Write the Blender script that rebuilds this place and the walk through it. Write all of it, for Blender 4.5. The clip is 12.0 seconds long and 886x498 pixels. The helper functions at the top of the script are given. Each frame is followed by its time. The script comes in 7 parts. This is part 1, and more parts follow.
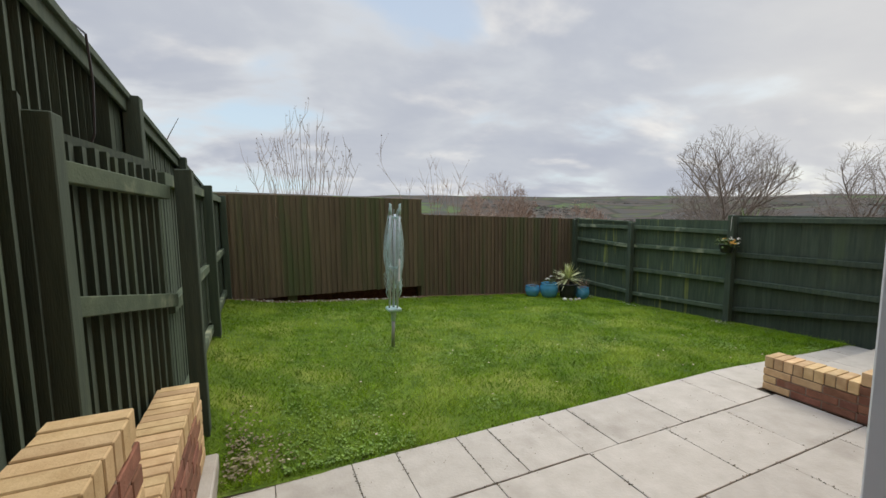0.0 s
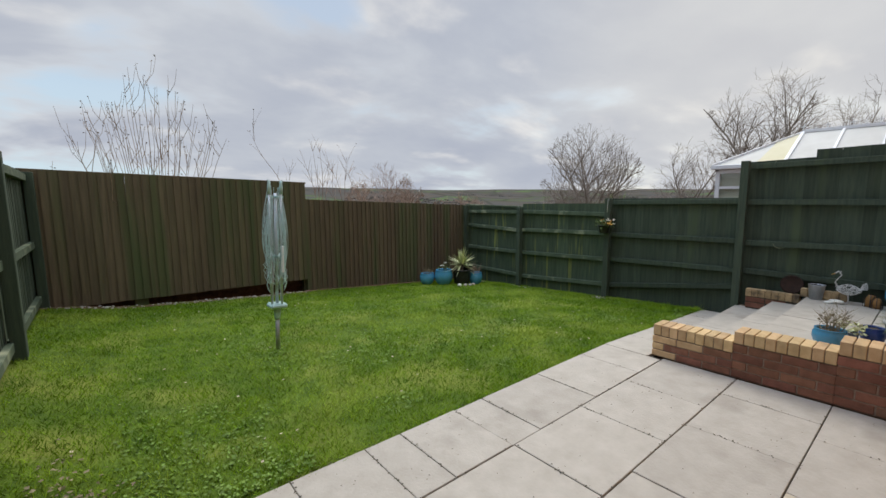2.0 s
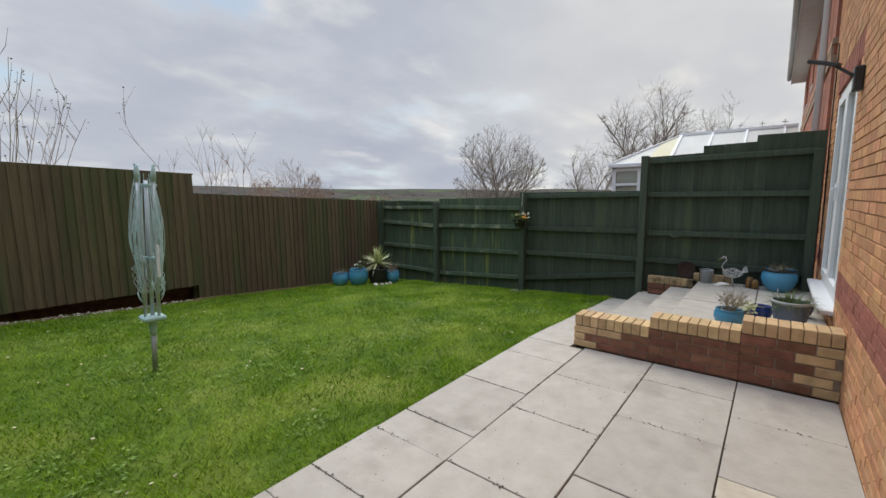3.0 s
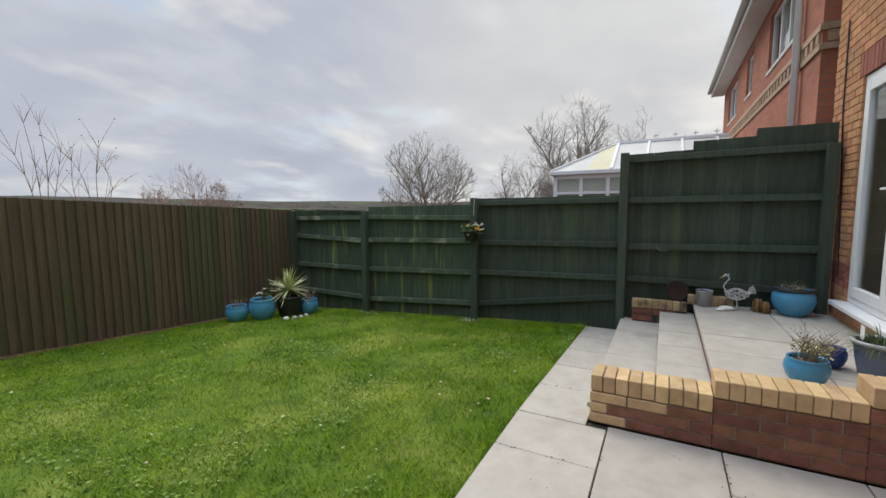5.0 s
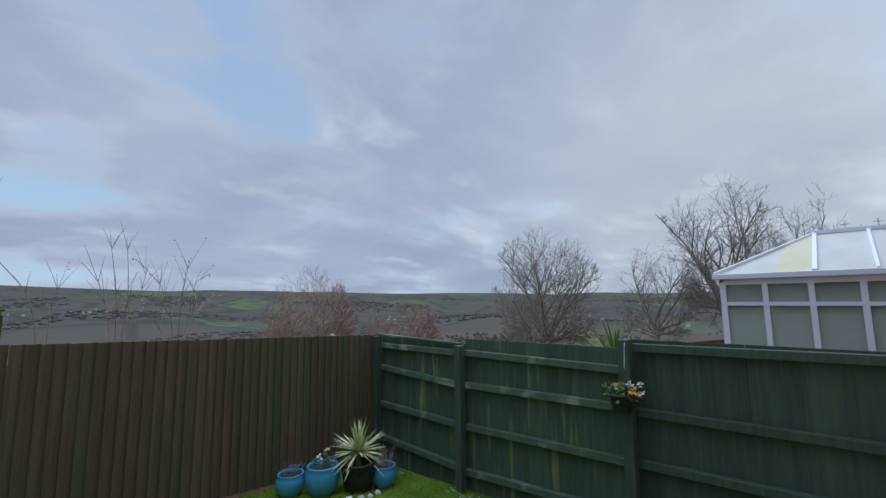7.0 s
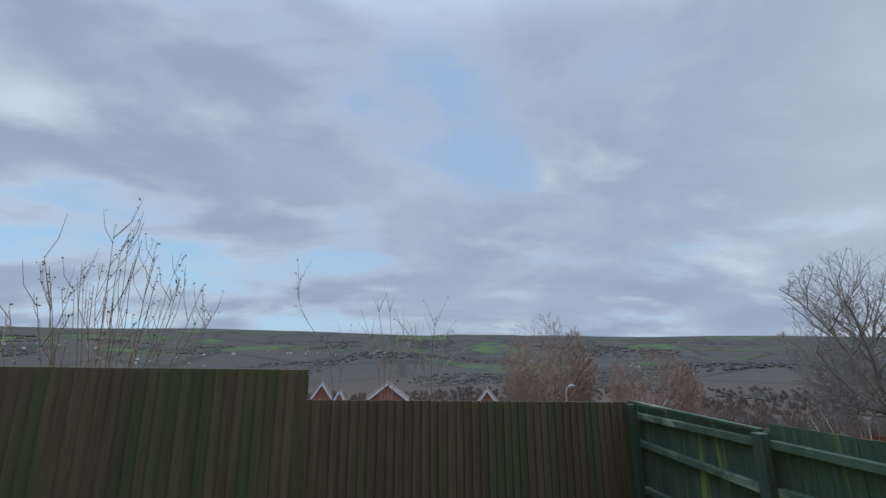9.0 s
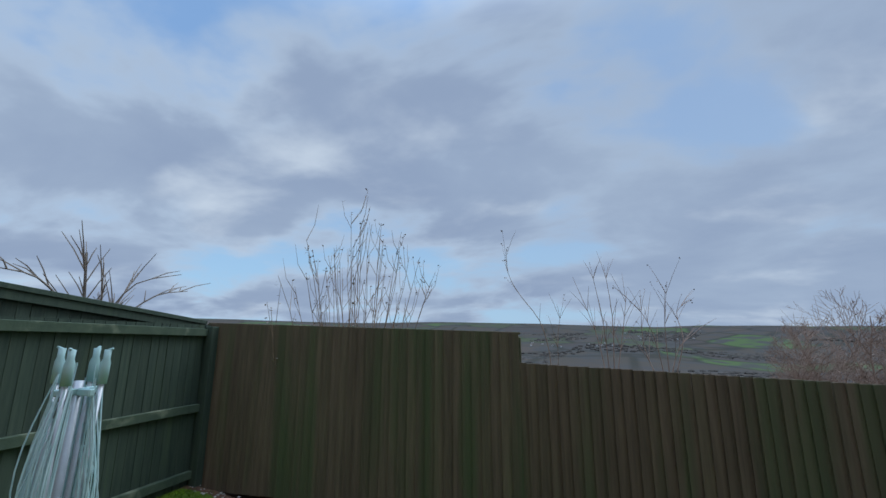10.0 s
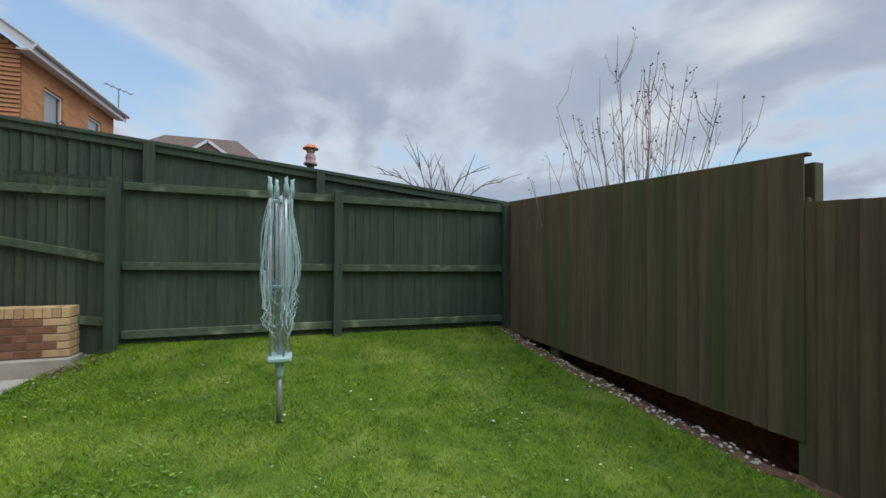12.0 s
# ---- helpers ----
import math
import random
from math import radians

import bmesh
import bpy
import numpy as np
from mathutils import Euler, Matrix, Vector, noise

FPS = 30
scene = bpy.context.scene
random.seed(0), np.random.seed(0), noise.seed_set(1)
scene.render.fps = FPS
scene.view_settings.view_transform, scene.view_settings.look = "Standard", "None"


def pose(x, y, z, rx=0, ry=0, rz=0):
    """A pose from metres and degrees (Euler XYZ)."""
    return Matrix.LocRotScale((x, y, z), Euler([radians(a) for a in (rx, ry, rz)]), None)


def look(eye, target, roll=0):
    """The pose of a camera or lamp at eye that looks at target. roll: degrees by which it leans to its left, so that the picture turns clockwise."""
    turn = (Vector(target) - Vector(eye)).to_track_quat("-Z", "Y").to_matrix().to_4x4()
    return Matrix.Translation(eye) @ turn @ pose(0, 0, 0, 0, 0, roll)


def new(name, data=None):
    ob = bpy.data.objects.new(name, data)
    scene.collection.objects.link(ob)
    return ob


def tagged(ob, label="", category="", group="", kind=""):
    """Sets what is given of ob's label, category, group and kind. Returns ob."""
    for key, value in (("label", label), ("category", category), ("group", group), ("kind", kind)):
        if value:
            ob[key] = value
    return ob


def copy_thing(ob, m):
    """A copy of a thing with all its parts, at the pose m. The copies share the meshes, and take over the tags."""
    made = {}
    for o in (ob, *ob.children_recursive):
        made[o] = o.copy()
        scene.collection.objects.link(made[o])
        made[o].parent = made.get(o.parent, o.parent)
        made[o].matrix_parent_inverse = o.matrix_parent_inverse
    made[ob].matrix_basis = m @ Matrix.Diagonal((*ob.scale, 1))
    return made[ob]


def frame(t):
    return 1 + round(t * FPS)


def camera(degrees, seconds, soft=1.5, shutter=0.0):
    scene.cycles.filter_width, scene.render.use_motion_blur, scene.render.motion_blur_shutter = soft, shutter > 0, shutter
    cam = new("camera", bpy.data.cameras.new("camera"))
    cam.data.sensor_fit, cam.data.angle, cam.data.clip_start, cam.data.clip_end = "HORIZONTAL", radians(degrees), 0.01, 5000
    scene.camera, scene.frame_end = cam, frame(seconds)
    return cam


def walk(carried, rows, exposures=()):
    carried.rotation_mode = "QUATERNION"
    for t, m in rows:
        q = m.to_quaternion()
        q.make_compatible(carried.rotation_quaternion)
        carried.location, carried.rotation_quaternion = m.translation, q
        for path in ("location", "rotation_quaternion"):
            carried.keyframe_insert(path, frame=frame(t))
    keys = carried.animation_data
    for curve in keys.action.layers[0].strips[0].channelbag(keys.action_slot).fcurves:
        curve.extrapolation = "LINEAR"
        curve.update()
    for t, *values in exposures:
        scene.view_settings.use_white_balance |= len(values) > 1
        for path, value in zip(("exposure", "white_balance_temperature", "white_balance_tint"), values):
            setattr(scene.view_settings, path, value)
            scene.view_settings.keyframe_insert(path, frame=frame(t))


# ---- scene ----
cam = camera(93.6, 12.0)
PATH = [
    (0, (0.141, 0.088, 1.736), (0.945, 1.908, 1.527), -0.6),
    (0.5, (0.207, 0.201, 1.709), (1.08, 1.986, 1.481), -0.6),
    (1, (0.208, 0.327, 1.658), (1.187, 2.054, 1.414), -0.6),
    (1.5, (0.232, 0.436, 1.637), (1.341, 2.081, 1.384), -0.6),
    (2, (0.241, 0.554, 1.58), (1.505, 2.083, 1.331), -0.5),
    (2.5, (0.331, 0.697, 1.501), (1.747, 2.087, 1.25), -0.4),
    (3, (0.456, 0.832, 1.485), (2.007, 2.069, 1.23), -0.5),
    (5, (1.633, 1.917, 1.405), (3.388, 2.854, 1.205), -0.5),
    (5.5, (2.074, 2.175, 1.428), (3.796, 3.185, 1.298), -0.5),
    (6, (2.522, 2.418, 1.553), (4.176, 3.541, 1.54), -0.8),
    (6.5, (2.954, 2.631, 1.739), (4.509, 3.882, 1.87), -0.9),
    (8.5, (3.418, 3.264, 2.115), (4.282, 5.013, 2.555), -0.3),
    (9, (3.381, 3.24, 2.107), (3.895, 5.119, 2.559), -0.3),
    (9.5, (3.392, 3.395, 2.045), (3.437, 5.344, 2.491), -0.1),
    (10, (3.52, 3.671, 1.804), (3.039, 5.567, 2.222), 0.1),
    (10.5, (3.821, 3.938, 1.583), (2.842, 5.645, 1.941), 0.3),
    (11, (4.289, 4.273, 1.397), (2.888, 5.679, 1.642), 0.4),
    (11.5, (4.593, 4.729, 1.288), (2.899, 5.786, 1.412), 0.6),
    (12, (4.909, 5.143, 1.215), (3.017, 5.79, 1.242), 0.4),
]
EXPO = [(0.0, 0.25, 7150, 8), (2.5, 0.15, 6950, 8), (5.0, 0.18, 7000, 8), (6.5, -0.1, 5900, 7), (8.3, -0.18, 5750, 5), (9.6, -0.2, 5650, 4), (10.5, -0.36, 5450, 4), (11.2, -0.34, 5650, 4), (12.0, -0.02, 6300, 6)]
walk(cam, [(t, look(eye, target, roll)) for t, eye, target, roll in PATH], EXPO)


# ---- world and sun ----
def make_world():
    w = bpy.data.worlds.new("sky")
    scene.world = w
    w.use_nodes = True
    n, l = w.node_tree.nodes, w.node_tree.links
    n.clear()
    out = n.new("ShaderNodeOutputWorld")
    bg = n.new("ShaderNodeBackground")
    l.new(bg.outputs[0], out.inputs[0])
    bg.inputs[1].default_value = 1.0
    sky = n.new("ShaderNodeTexSky")
    sky.sky_type = "NISHITA"
    sky.sun_disc = False
    sky.sun_elevation, sky.sun_rotation = radians(24), radians(80)
    blue = n.new("ShaderNodeMixRGB")
    blue.blend_type = "MULTIPLY"
    blue.inputs[0].default_value = 1.0
    l.new(sky.outputs[0], blue.inputs[1])
    blue.inputs[2].default_value = (0.115, 0.115, 0.115, 1)
    tc = n.new("ShaderNodeTexCoord")
    sep = n.new("ShaderNodeSeparateXYZ")
    l.new(tc.outputs["Generated"], sep.inputs[0])

    def m(op, a, b=None, c=None):
        q = n.new("ShaderNodeMath")
        q.operation = op
        for i, v in enumerate((a, b, c)):
            if v is None:
                continue
            if isinstance(v, (int, float)):
                q.inputs[i].default_value = v
            else:
                l.new(v, q.inputs[i])
        return q.outputs[0]

    up = m("MAXIMUM", sep.outputs[2], 0.0)
    d = m("ADD", up, 0.26)
    cx, cy = m("DIVIDE", sep.outputs[0], d), m("DIVIDE", sep.outputs[1], d)
    co = n.new("ShaderNodeCombineXYZ")
    l.new(cx, co.inputs[0]), l.new(cy, co.inputs[1])

    def fbm(scale, detail, rough, off, sx=1.0, sy=1.0, rot=0.0, dist=0.0):
        mp = n.new("ShaderNodeMapping")
        mp.inputs["Location"].default_value = off
        mp.inputs["Rotation"].default_value = (0, 0, rot)
        mp.inputs["Scale"].default_value = (sx, sy, 1)
        l.new(co.outputs[0], mp.inputs[0])
        t = n.new("ShaderNodeTexNoise")
        t.inputs["Scale"].default_value, t.inputs["Detail"].default_value = scale, detail
        t.inputs["Roughness"].default_value, t.inputs["Distortion"].default_value = rough, dist
        l.new(mp.outputs[0], t.inputs["Vector"])
        return t.outputs[0]

    def ramp(v, a, b):
        r = n.new("ShaderNodeMapRange")
        r.interpolation_type = "SMOOTHSTEP"
        l.new(v, r.inputs[0])
        r.inputs[1].default_value, r.inputs[2].default_value = a, b
        return r.outputs[0]

    def mix(f, a, b):
        q = n.new("ShaderNodeMixRGB")
        l.new(f, q.inputs[0])
        for i, v in ((1, a), (2, b)):
            if isinstance(v, tuple):
                q.inputs[i].default_value = (*v, 1)
            else:
                l.new(v, q.inputs[i])
        return q.outputs[0]

    big = fbm(0.85, 5, 0.5, (3.1, 1.7, 0), 1.2, 0.8, 0.5, 0.3)
    fine = fbm(1.35, 6, 0.52, (7.7, 4.2, 0), 0.85, 1.15, 0.75, 0.25)
    body = mix(ramp(fine, 0.3, 0.7), (0.385, 0.43, 0.545), (0.49, 0.535, 0.63))
    lit = mix(ramp(fbm(1.5, 6, 0.52, (1.3, 9.4, 0), 0.9, 1.1, 0.3, 0.2), 0.52, 0.76), body, (0.74, 0.75, 0.79))
    west = ramp(sep.outputs[0], 0.55, -0.6)
    hole = m("ADD", m("ADD", m("MULTIPLY", big, 0.42), m("MULTIPLY", fine, 0.58)), m("MULTIPLY", west, 0.035))
    # cloud edges catch the light round the blue gaps
    lit = mix(m("MULTIPLY", ramp(hole, 0.485, 0.56), m("ADD", 0.12, m("MULTIPLY", west, 0.45))), lit, (0.70, 0.75, 0.83))
    gap = m("MULTIPLY", ramp(hole, 0.525, 0.615), m("ADD", 0.45, m("MULTIPLY", west, 0.45)))
    gapcol = mix(ramp(up, 0.0, 0.5), (0.56, 0.78, 0.97), (0.33, 0.51, 0.83))
    tint = n.new("ShaderNodeMixRGB")
    tint.inputs[0].default_value = 0.8
    l.new(blue.outputs[0], tint.inputs[1]), l.new(gapcol, tint.inputs[2])
    col = mix(gap, lit, tint.outputs[0])
    # the paler, hazy sky towards the low winter sun
    east = n.new("ShaderNodeVectorMath")
    east.operation = "DOT_PRODUCT"
    l.new(tc.outputs["Generated"], east.inputs[0])
    east.inputs[1].default_value = Vector((0.95, 0.08, 0.27)).normalized()
    glow = m("MULTIPLY", ramp(east.outputs["Value"], 0.80, 1.0), 0.30)
    col = mix(glow, col, (0.86, 0.83, 0.78))
    # an overcast sky is brightest overhead
    gain = m("ADD", 1.0, m("MULTIPLY", ramp(up, 0.62, 1.0), 3.4))
    g = n.new("ShaderNodeMixRGB")
    g.blend_type = "MULTIPLY"
    g.inputs[0].default_value = 1.0
    l.new(col, g.inputs[1]), l.new(gain, g.inputs[2])
    l.new(g.outputs[0], bg.inputs[0])


make_world()
sun_data = bpy.data.lights.new("sun", "SUN")
sun_data.energy, sun_data.angle, sun_data.color = 1.45, radians(40), (1.0, 0.96, 0.9)
sun = new("sun", sun_data)
sun.matrix_world = look((0, 0, 0), (-0.42, -0.52, -0.74))


# ---- materials ----
def material(name, colours, scale=8.0, detail=5.0, rough=0.8, bump=0.2, bump_scale=60.0, spread=0.0, metal=0.0, stretch=(1, 1, 1),
             stain=None, stain_scale=1.5, stain_lo=0.52, stain_hi=0.72, spec=0.4, local=False, hue=0.0):
    """Grain between two colours, a broader stain, a fine relief, and a difference from piece to piece."""
    mt = bpy.data.materials.new(name)
    mt.use_nodes = True
    n, l = mt.node_tree.nodes, mt.node_tree.links
    p = n["Principled BSDF"]
    p.inputs["Roughness"].default_value, p.inputs["Metallic"].default_value = rough, metal
    p.inputs["Specular IOR Level"].default_value = spec
    if local:
        tc = n.new("ShaderNodeTexCoord")
        src = tc.outputs["Object"]
    else:
        ge = n.new("ShaderNodeNewGeometry")
        src = ge.outputs["Position"]
    mp = n.new("ShaderNodeMapping")
    mp.inputs["Scale"].default_value = stretch
    l.new(src, mp.inputs[0])
    t = n.new("ShaderNodeTexNoise")
    t.inputs["Scale"].default_value, t.inputs["Detail"].default_value, t.inputs["Roughness"].default_value = scale, detail, 0.6
    l.new(mp.outputs[0], t.inputs["Vector"])
    r = n.new("ShaderNodeValToRGB")
    r.color_ramp.elements[0].position, r.color_ramp.elements[1].position = 0.3, 0.7
    r.color_ramp.elements[0].color, r.color_ramp.elements[1].color = (*colours[0], 1), (*colours[1], 1)
    l.new(t.outputs[0], r.inputs[0])
    col = r.outputs[0]
    if stain:
        s = n.new("ShaderNodeTexNoise")
        s.inputs["Scale"].default_value, s.inputs["Detail"].default_value = stain_scale, 6
        l.new(mp.outputs[0], s.inputs["Vector"])
        mr = n.new("ShaderNodeMapRange")
        mr.inputs[1].default_value, mr.inputs[2].default_value = stain_lo, stain_hi
        l.new(s.outputs[0], mr.inputs[0])
        mx = n.new("ShaderNodeMixRGB")
        l.new(mr.outputs[0], mx.inputs[0]), l.new(col, mx.inputs[1])
        mx.inputs[2].default_value = (*stain, 1)
        col = mx.outputs[0]
    if spread:
        oi, gi = n.new("ShaderNodeObjectInfo"), n.new("ShaderNodeNewGeometry")
        ad, fr, mr = n.new("ShaderNodeMath"), n.new("ShaderNodeMath"), n.new("ShaderNodeMapRange")
        fr.operation = "FRACT"
        l.new(oi.outputs["Random"], ad.inputs[0]), l.new(gi.outputs["Random Per Island"], ad.inputs[1])
        l.new(ad.outputs[0], fr.inputs[0]), l.new(fr.outputs[0], mr.inputs[0])
        mr.inputs[3].default_value, mr.inputs[4].default_value = 1 - spread, 1 + spread
        hs = n.new("ShaderNodeHueSaturation")
        l.new(mr.outputs[0], hs.inputs["Value"]), l.new(col, hs.inputs["Color"])
        if hue:
            m2, f2, mu = n.new("ShaderNodeMapRange"), n.new("ShaderNodeMath"), n.new("ShaderNodeMath")
            mu.operation, f2.operation = "MULTIPLY", "FRACT"
            mu.inputs[1].default_value = 7.31
            l.new(fr.outputs[0], mu.inputs[0]), l.new(mu.outputs[0], f2.inputs[0]), l.new(f2.outputs[0], m2.inputs[0])
            m2.inputs[3].default_value, m2.inputs[4].default_value = 0.5 - hue, 0.5 + hue
            l.new(m2.outputs[0], hs.inputs["Hue"])
        col = hs.outputs[0]
    l.new(col, p.inputs["Base Color"])
    if bump:
        b, bn = n.new("ShaderNodeBump"), n.new("ShaderNodeTexNoise")
        bn.inputs["Scale"].default_value, bn.inputs["Detail"].default_value = bump_scale, 6
        l.new(mp.outputs[0], bn.inputs["Vector"]), l.new(bn.outputs[0], b.inputs["Height"])
        b.inputs["Strength"].default_value, b.inputs["Distance"].default_value = bump, 0.01
        l.new(b.outputs[0], p.inputs["Normal"])
    return mt


def glass_material():
    mt = bpy.data.materials.new("window_glass")
    mt.use_nodes = True
    p = mt.node_tree.nodes["Principled BSDF"]
    p.inputs["Base Color"].default_value = (0.9, 0.95, 0.95, 1)
    p.inputs["Roughness"].default_value, p.inputs["Transmission Weight"].default_value, p.inputs["IOR"].default_value = 0.02, 1.0, 1.5
    return mt


def brick_sheet(name, a, b, mortar):
    """Brickwork of far walls, coursed at 75 mm, over x + y and z."""
    mt = bpy.data.materials.new(name)
    mt.use_nodes = True
    n, l = mt.node_tree.nodes, mt.node_tree.links
    p = n["Principled BSDF"]
    p.inputs["Roughness"].default_value = 0.9
    g, s, ad, c = n.new("ShaderNodeNewGeometry"), n.new("ShaderNodeSeparateXYZ"), n.new("ShaderNodeMath"), n.new("ShaderNodeCombineXYZ")
    l.new(g.outputs["Position"], s.inputs[0]), l.new(s.outputs[0], ad.inputs[0]), l.new(s.outputs[1], ad.inputs[1])
    l.new(ad.outputs[0], c.inputs[0]), l.new(s.outputs[2], c.inputs[1])
    t = n.new("ShaderNodeTexBrick")
    t.inputs["Scale"].default_value, t.inputs["Brick Width"].default_value, t.inputs["Row Height"].default_value = 1.0, 0.225, 0.075
    t.inputs["Mortar Size"].default_value = 0.006
    for k, v in (("Color1", a), ("Color2", b), ("Mortar", mortar)):
        t.inputs[k].default_value = (*v, 1)
    l.new(c.outputs[0], t.inputs["Vector"])
    no, mx = n.new("ShaderNodeTexNoise"), n.new("ShaderNodeMixRGB")
    no.inputs["Scale"].default_value, no.inputs["Detail"].default_value = 1.2, 6
    l.new(g.outputs["Position"], no.inputs["Vector"])
    mx.blend_type = "OVERLAY"
    mx.inputs[0].default_value = 0.5
    l.new(t.outputs["Color"], mx.inputs[1]), l.new(no.outputs[0], mx.inputs[2])
    l.new(mx.outputs[0], p.inputs["Base Color"])
    return mt


M = {}
M["fence_green"] = material("green_fence_paint", ((0.040, 0.060, 0.044), (0.070, 0.094, 0.064)), 5, stretch=(6, 6, 0.5), rough=0.85, bump=0.35,
                            bump_scale=40, spread=0.16, stain=(0.075, 0.105, 0.055), stain_scale=0.9, stain_lo=0.58, stain_hi=0.78)
M["fence_back"] = material("green_fence_back", ((0.047, 0.074, 0.049), (0.085, 0.118, 0.072)), 5, stretch=(6, 6, 0.45), rough=0.85, bump=0.35,
                           bump_scale=40, spread=0.16, stain=(0.27, 0.30, 0.08), stain_scale=1.9, stain_lo=0.57, stain_hi=0.76)
M["fence_brown"] = material("weathered_brown_boards", ((0.098, 0.076, 0.046), (0.165, 0.126, 0.074)), 4, stretch=(7, 7, 0.4), rough=0.88, bump=0.4,
                            bump_scale=35, spread=0.12, hue=0.008, stain=(0.082, 0.096, 0.040), stain_scale=0.55, stain_lo=0.45, stain_hi=0.62)
M["fence_rust"] = material("rust_brown_boards", ((0.098, 0.072, 0.045), (0.160, 0.117, 0.071)), 4, stretch=(7, 7, 0.4), rough=0.88, bump=0.4,
                           bump_scale=35, spread=0.12, hue=0.009, stain=(0.084, 0.100, 0.042), stain_scale=0.42, stain_lo=0.46, stain_hi=0.62)
M["fence_red"] = material("red_stained_boards", ((0.16, 0.055, 0.035), (0.22, 0.085, 0.05)), 4, stretch=(7, 7, 0.4), spread=0.2)
M["algae_rail"] = material("algae_stained_rail", ((0.060, 0.088, 0.058), (0.105, 0.138, 0.088)), 6, rough=0.9, bump=0.3, spread=0.1,
                           stain=(0.32, 0.34, 0.23), stain_scale=3.0, stain_lo=0.56, stain_hi=0.74)
M["buff"] = material("buff_brick", ((0.50, 0.335, 0.17), (0.64, 0.46, 0.255)), 14, rough=0.9, bump=0.25, bump_scale=120, spread=0.14, hue=0.006,
                     stain=(0.36, 0.26, 0.15), stain_scale=5, stain_lo=0.58, stain_hi=0.8)
M["redbrick"] = material("red_brown_brick", ((0.165, 0.074, 0.046), (0.275, 0.125, 0.080)), 14, rough=0.92, bump=0.35, bump_scale=110, spread=0.25, hue=0.008,
                         stain=(0.33, 0.24, 0.19), stain_scale=5, stain_lo=0.6, stain_hi=0.82)
M["orange"] = material("orange_brick", ((0.42, 0.20, 0.095), (0.56, 0.29, 0.15)), 14, rough=0.9, bump=0.3, bump_scale=110, spread=0.17, hue=0.008,
                       stain=(0.50, 0.31, 0.18), stain_scale=4, stain_lo=0.55, stain_hi=0.8)
M["plinthred"] = material("dark_red_brick", ((0.25, 0.085, 0.06), (0.34, 0.125, 0.09)), 14, rough=0.9, bump=0.3, bump_scale=110, spread=0.15)
M["cap_joint"] = material("dark_cap_mortar", ((0.13, 0.095, 0.06), (0.24, 0.18, 0.12)), 40, rough=0.95, bump=0.3, bump_scale=200)
M["buff_dirty"] = material("dirty_buff_brick", ((0.34, 0.24, 0.13), (0.50, 0.36, 0.20)), 18, rough=0.95, bump=0.3, bump_scale=120, spread=0.2, stain=(0.12, 0.09, 0.06), stain_scale=9)
M["litter"] = material("moss_and_soil", ((0.03, 0.028, 0.018), (0.085, 0.08, 0.05)), 30, rough=0.95, bump=0, spread=0.4)
M["mortar"] = material("sandy_mortar", ((0.36, 0.25, 0.165), (0.47, 0.335, 0.225)), 40, rough=0.95, bump=0.3, bump_scale=200)
M["wall_mortar"] = material("brown_mortar", ((0.20, 0.145, 0.11), (0.31, 0.235, 0.18)), 30, rough=0.95, bump=0.3, bump_scale=200)
M["slab"] = material("concrete_paving", ((0.385, 0.350, 0.300), (0.47, 0.435, 0.380)), 6, rough=0.85, bump=0.25, bump_scale=50, spread=0.06,
                     stain=(0.29, 0.26, 0.22), stain_scale=2.2, stain_lo=0.58, stain_hi=0.82)
M["slab_pale"] = material("new_pale_paving", ((0.50, 0.44, 0.34), (0.60, 0.55, 0.45)), 9, rough=0.85, bump=0.25, bump_scale=50, stain=(0.42, 0.36, 0.27), stain_scale=4)
M["joint"] = material("dirty_joint", ((0.035, 0.032, 0.024), (0.09, 0.08, 0.06)), 30, rough=0.95)
M["earth"] = material("bare_earth", ((0.05, 0.038, 0.026), (0.11, 0.085, 0.06)), 25, rough=0.95, bump=0.6, bump_scale=80)
M["lawn"] = material("lawn_ground", ((0.044, 0.092, 0.006), (0.122, 0.190, 0.013)), 7, rough=0.95, bump=0.6, bump_scale=120,
                     stain=(0.24, 0.27, 0.05), stain_scale=1.3, stain_lo=0.5, stain_hi=0.72)
M["blade"] = material("grass_blade", ((0.058, 0.145, 0.005), (0.205, 0.335, 0.011)), 3.4, rough=0.7, bump=0, spec=0.12, spread=0.3, hue=0.012,
                      stain=(0.30, 0.41, 0.045), stain_scale=0.9, stain_lo=0.5, stain_hi=0.70)
M["weed"] = material("clover_leaf", ((0.09, 0.18, 0.02), (0.19, 0.29, 0.05)), 6, rough=0.7, bump=0, spread=0.3)
M["white"] = material("white_upvc", ((0.76, 0.77, 0.78), (0.82, 0.83, 0.84)), 3, rough=0.35, bump=0)
M["offwhite"] = material("off_white_panel", ((0.48, 0.47, 0.43), (0.58, 0.57, 0.53)), 1.5, rough=0.5, bump=0)
M["yellowed"] = material("yellowed_panel", ((0.54, 0.49, 0.30), (0.62, 0.57, 0.40)), 1.5, rough=0.5, bump=0)
M["blind"] = material("beige_blind", ((0.54, 0.50, 0.40), (0.64, 0.60, 0.48)), 3, rough=0.8, stretch=(1, 1, 20))
M["soffit"] = material("pale_fascia", ((0.62, 0.61, 0.58), (0.72, 0.71, 0.68)), 3, rough=0.5, bump=0.05)
M["gutter"] = material("grey_gutter", ((0.50, 0.50, 0.48), (0.60, 0.60, 0.58)), 3, rough=0.45, bump=0)
M["tile"] = material("brown_roof_tile", ((0.11, 0.075, 0.06), (0.19, 0.13, 0.105)), 6, rough=0.9, bump=0.5, bump_scale=12)
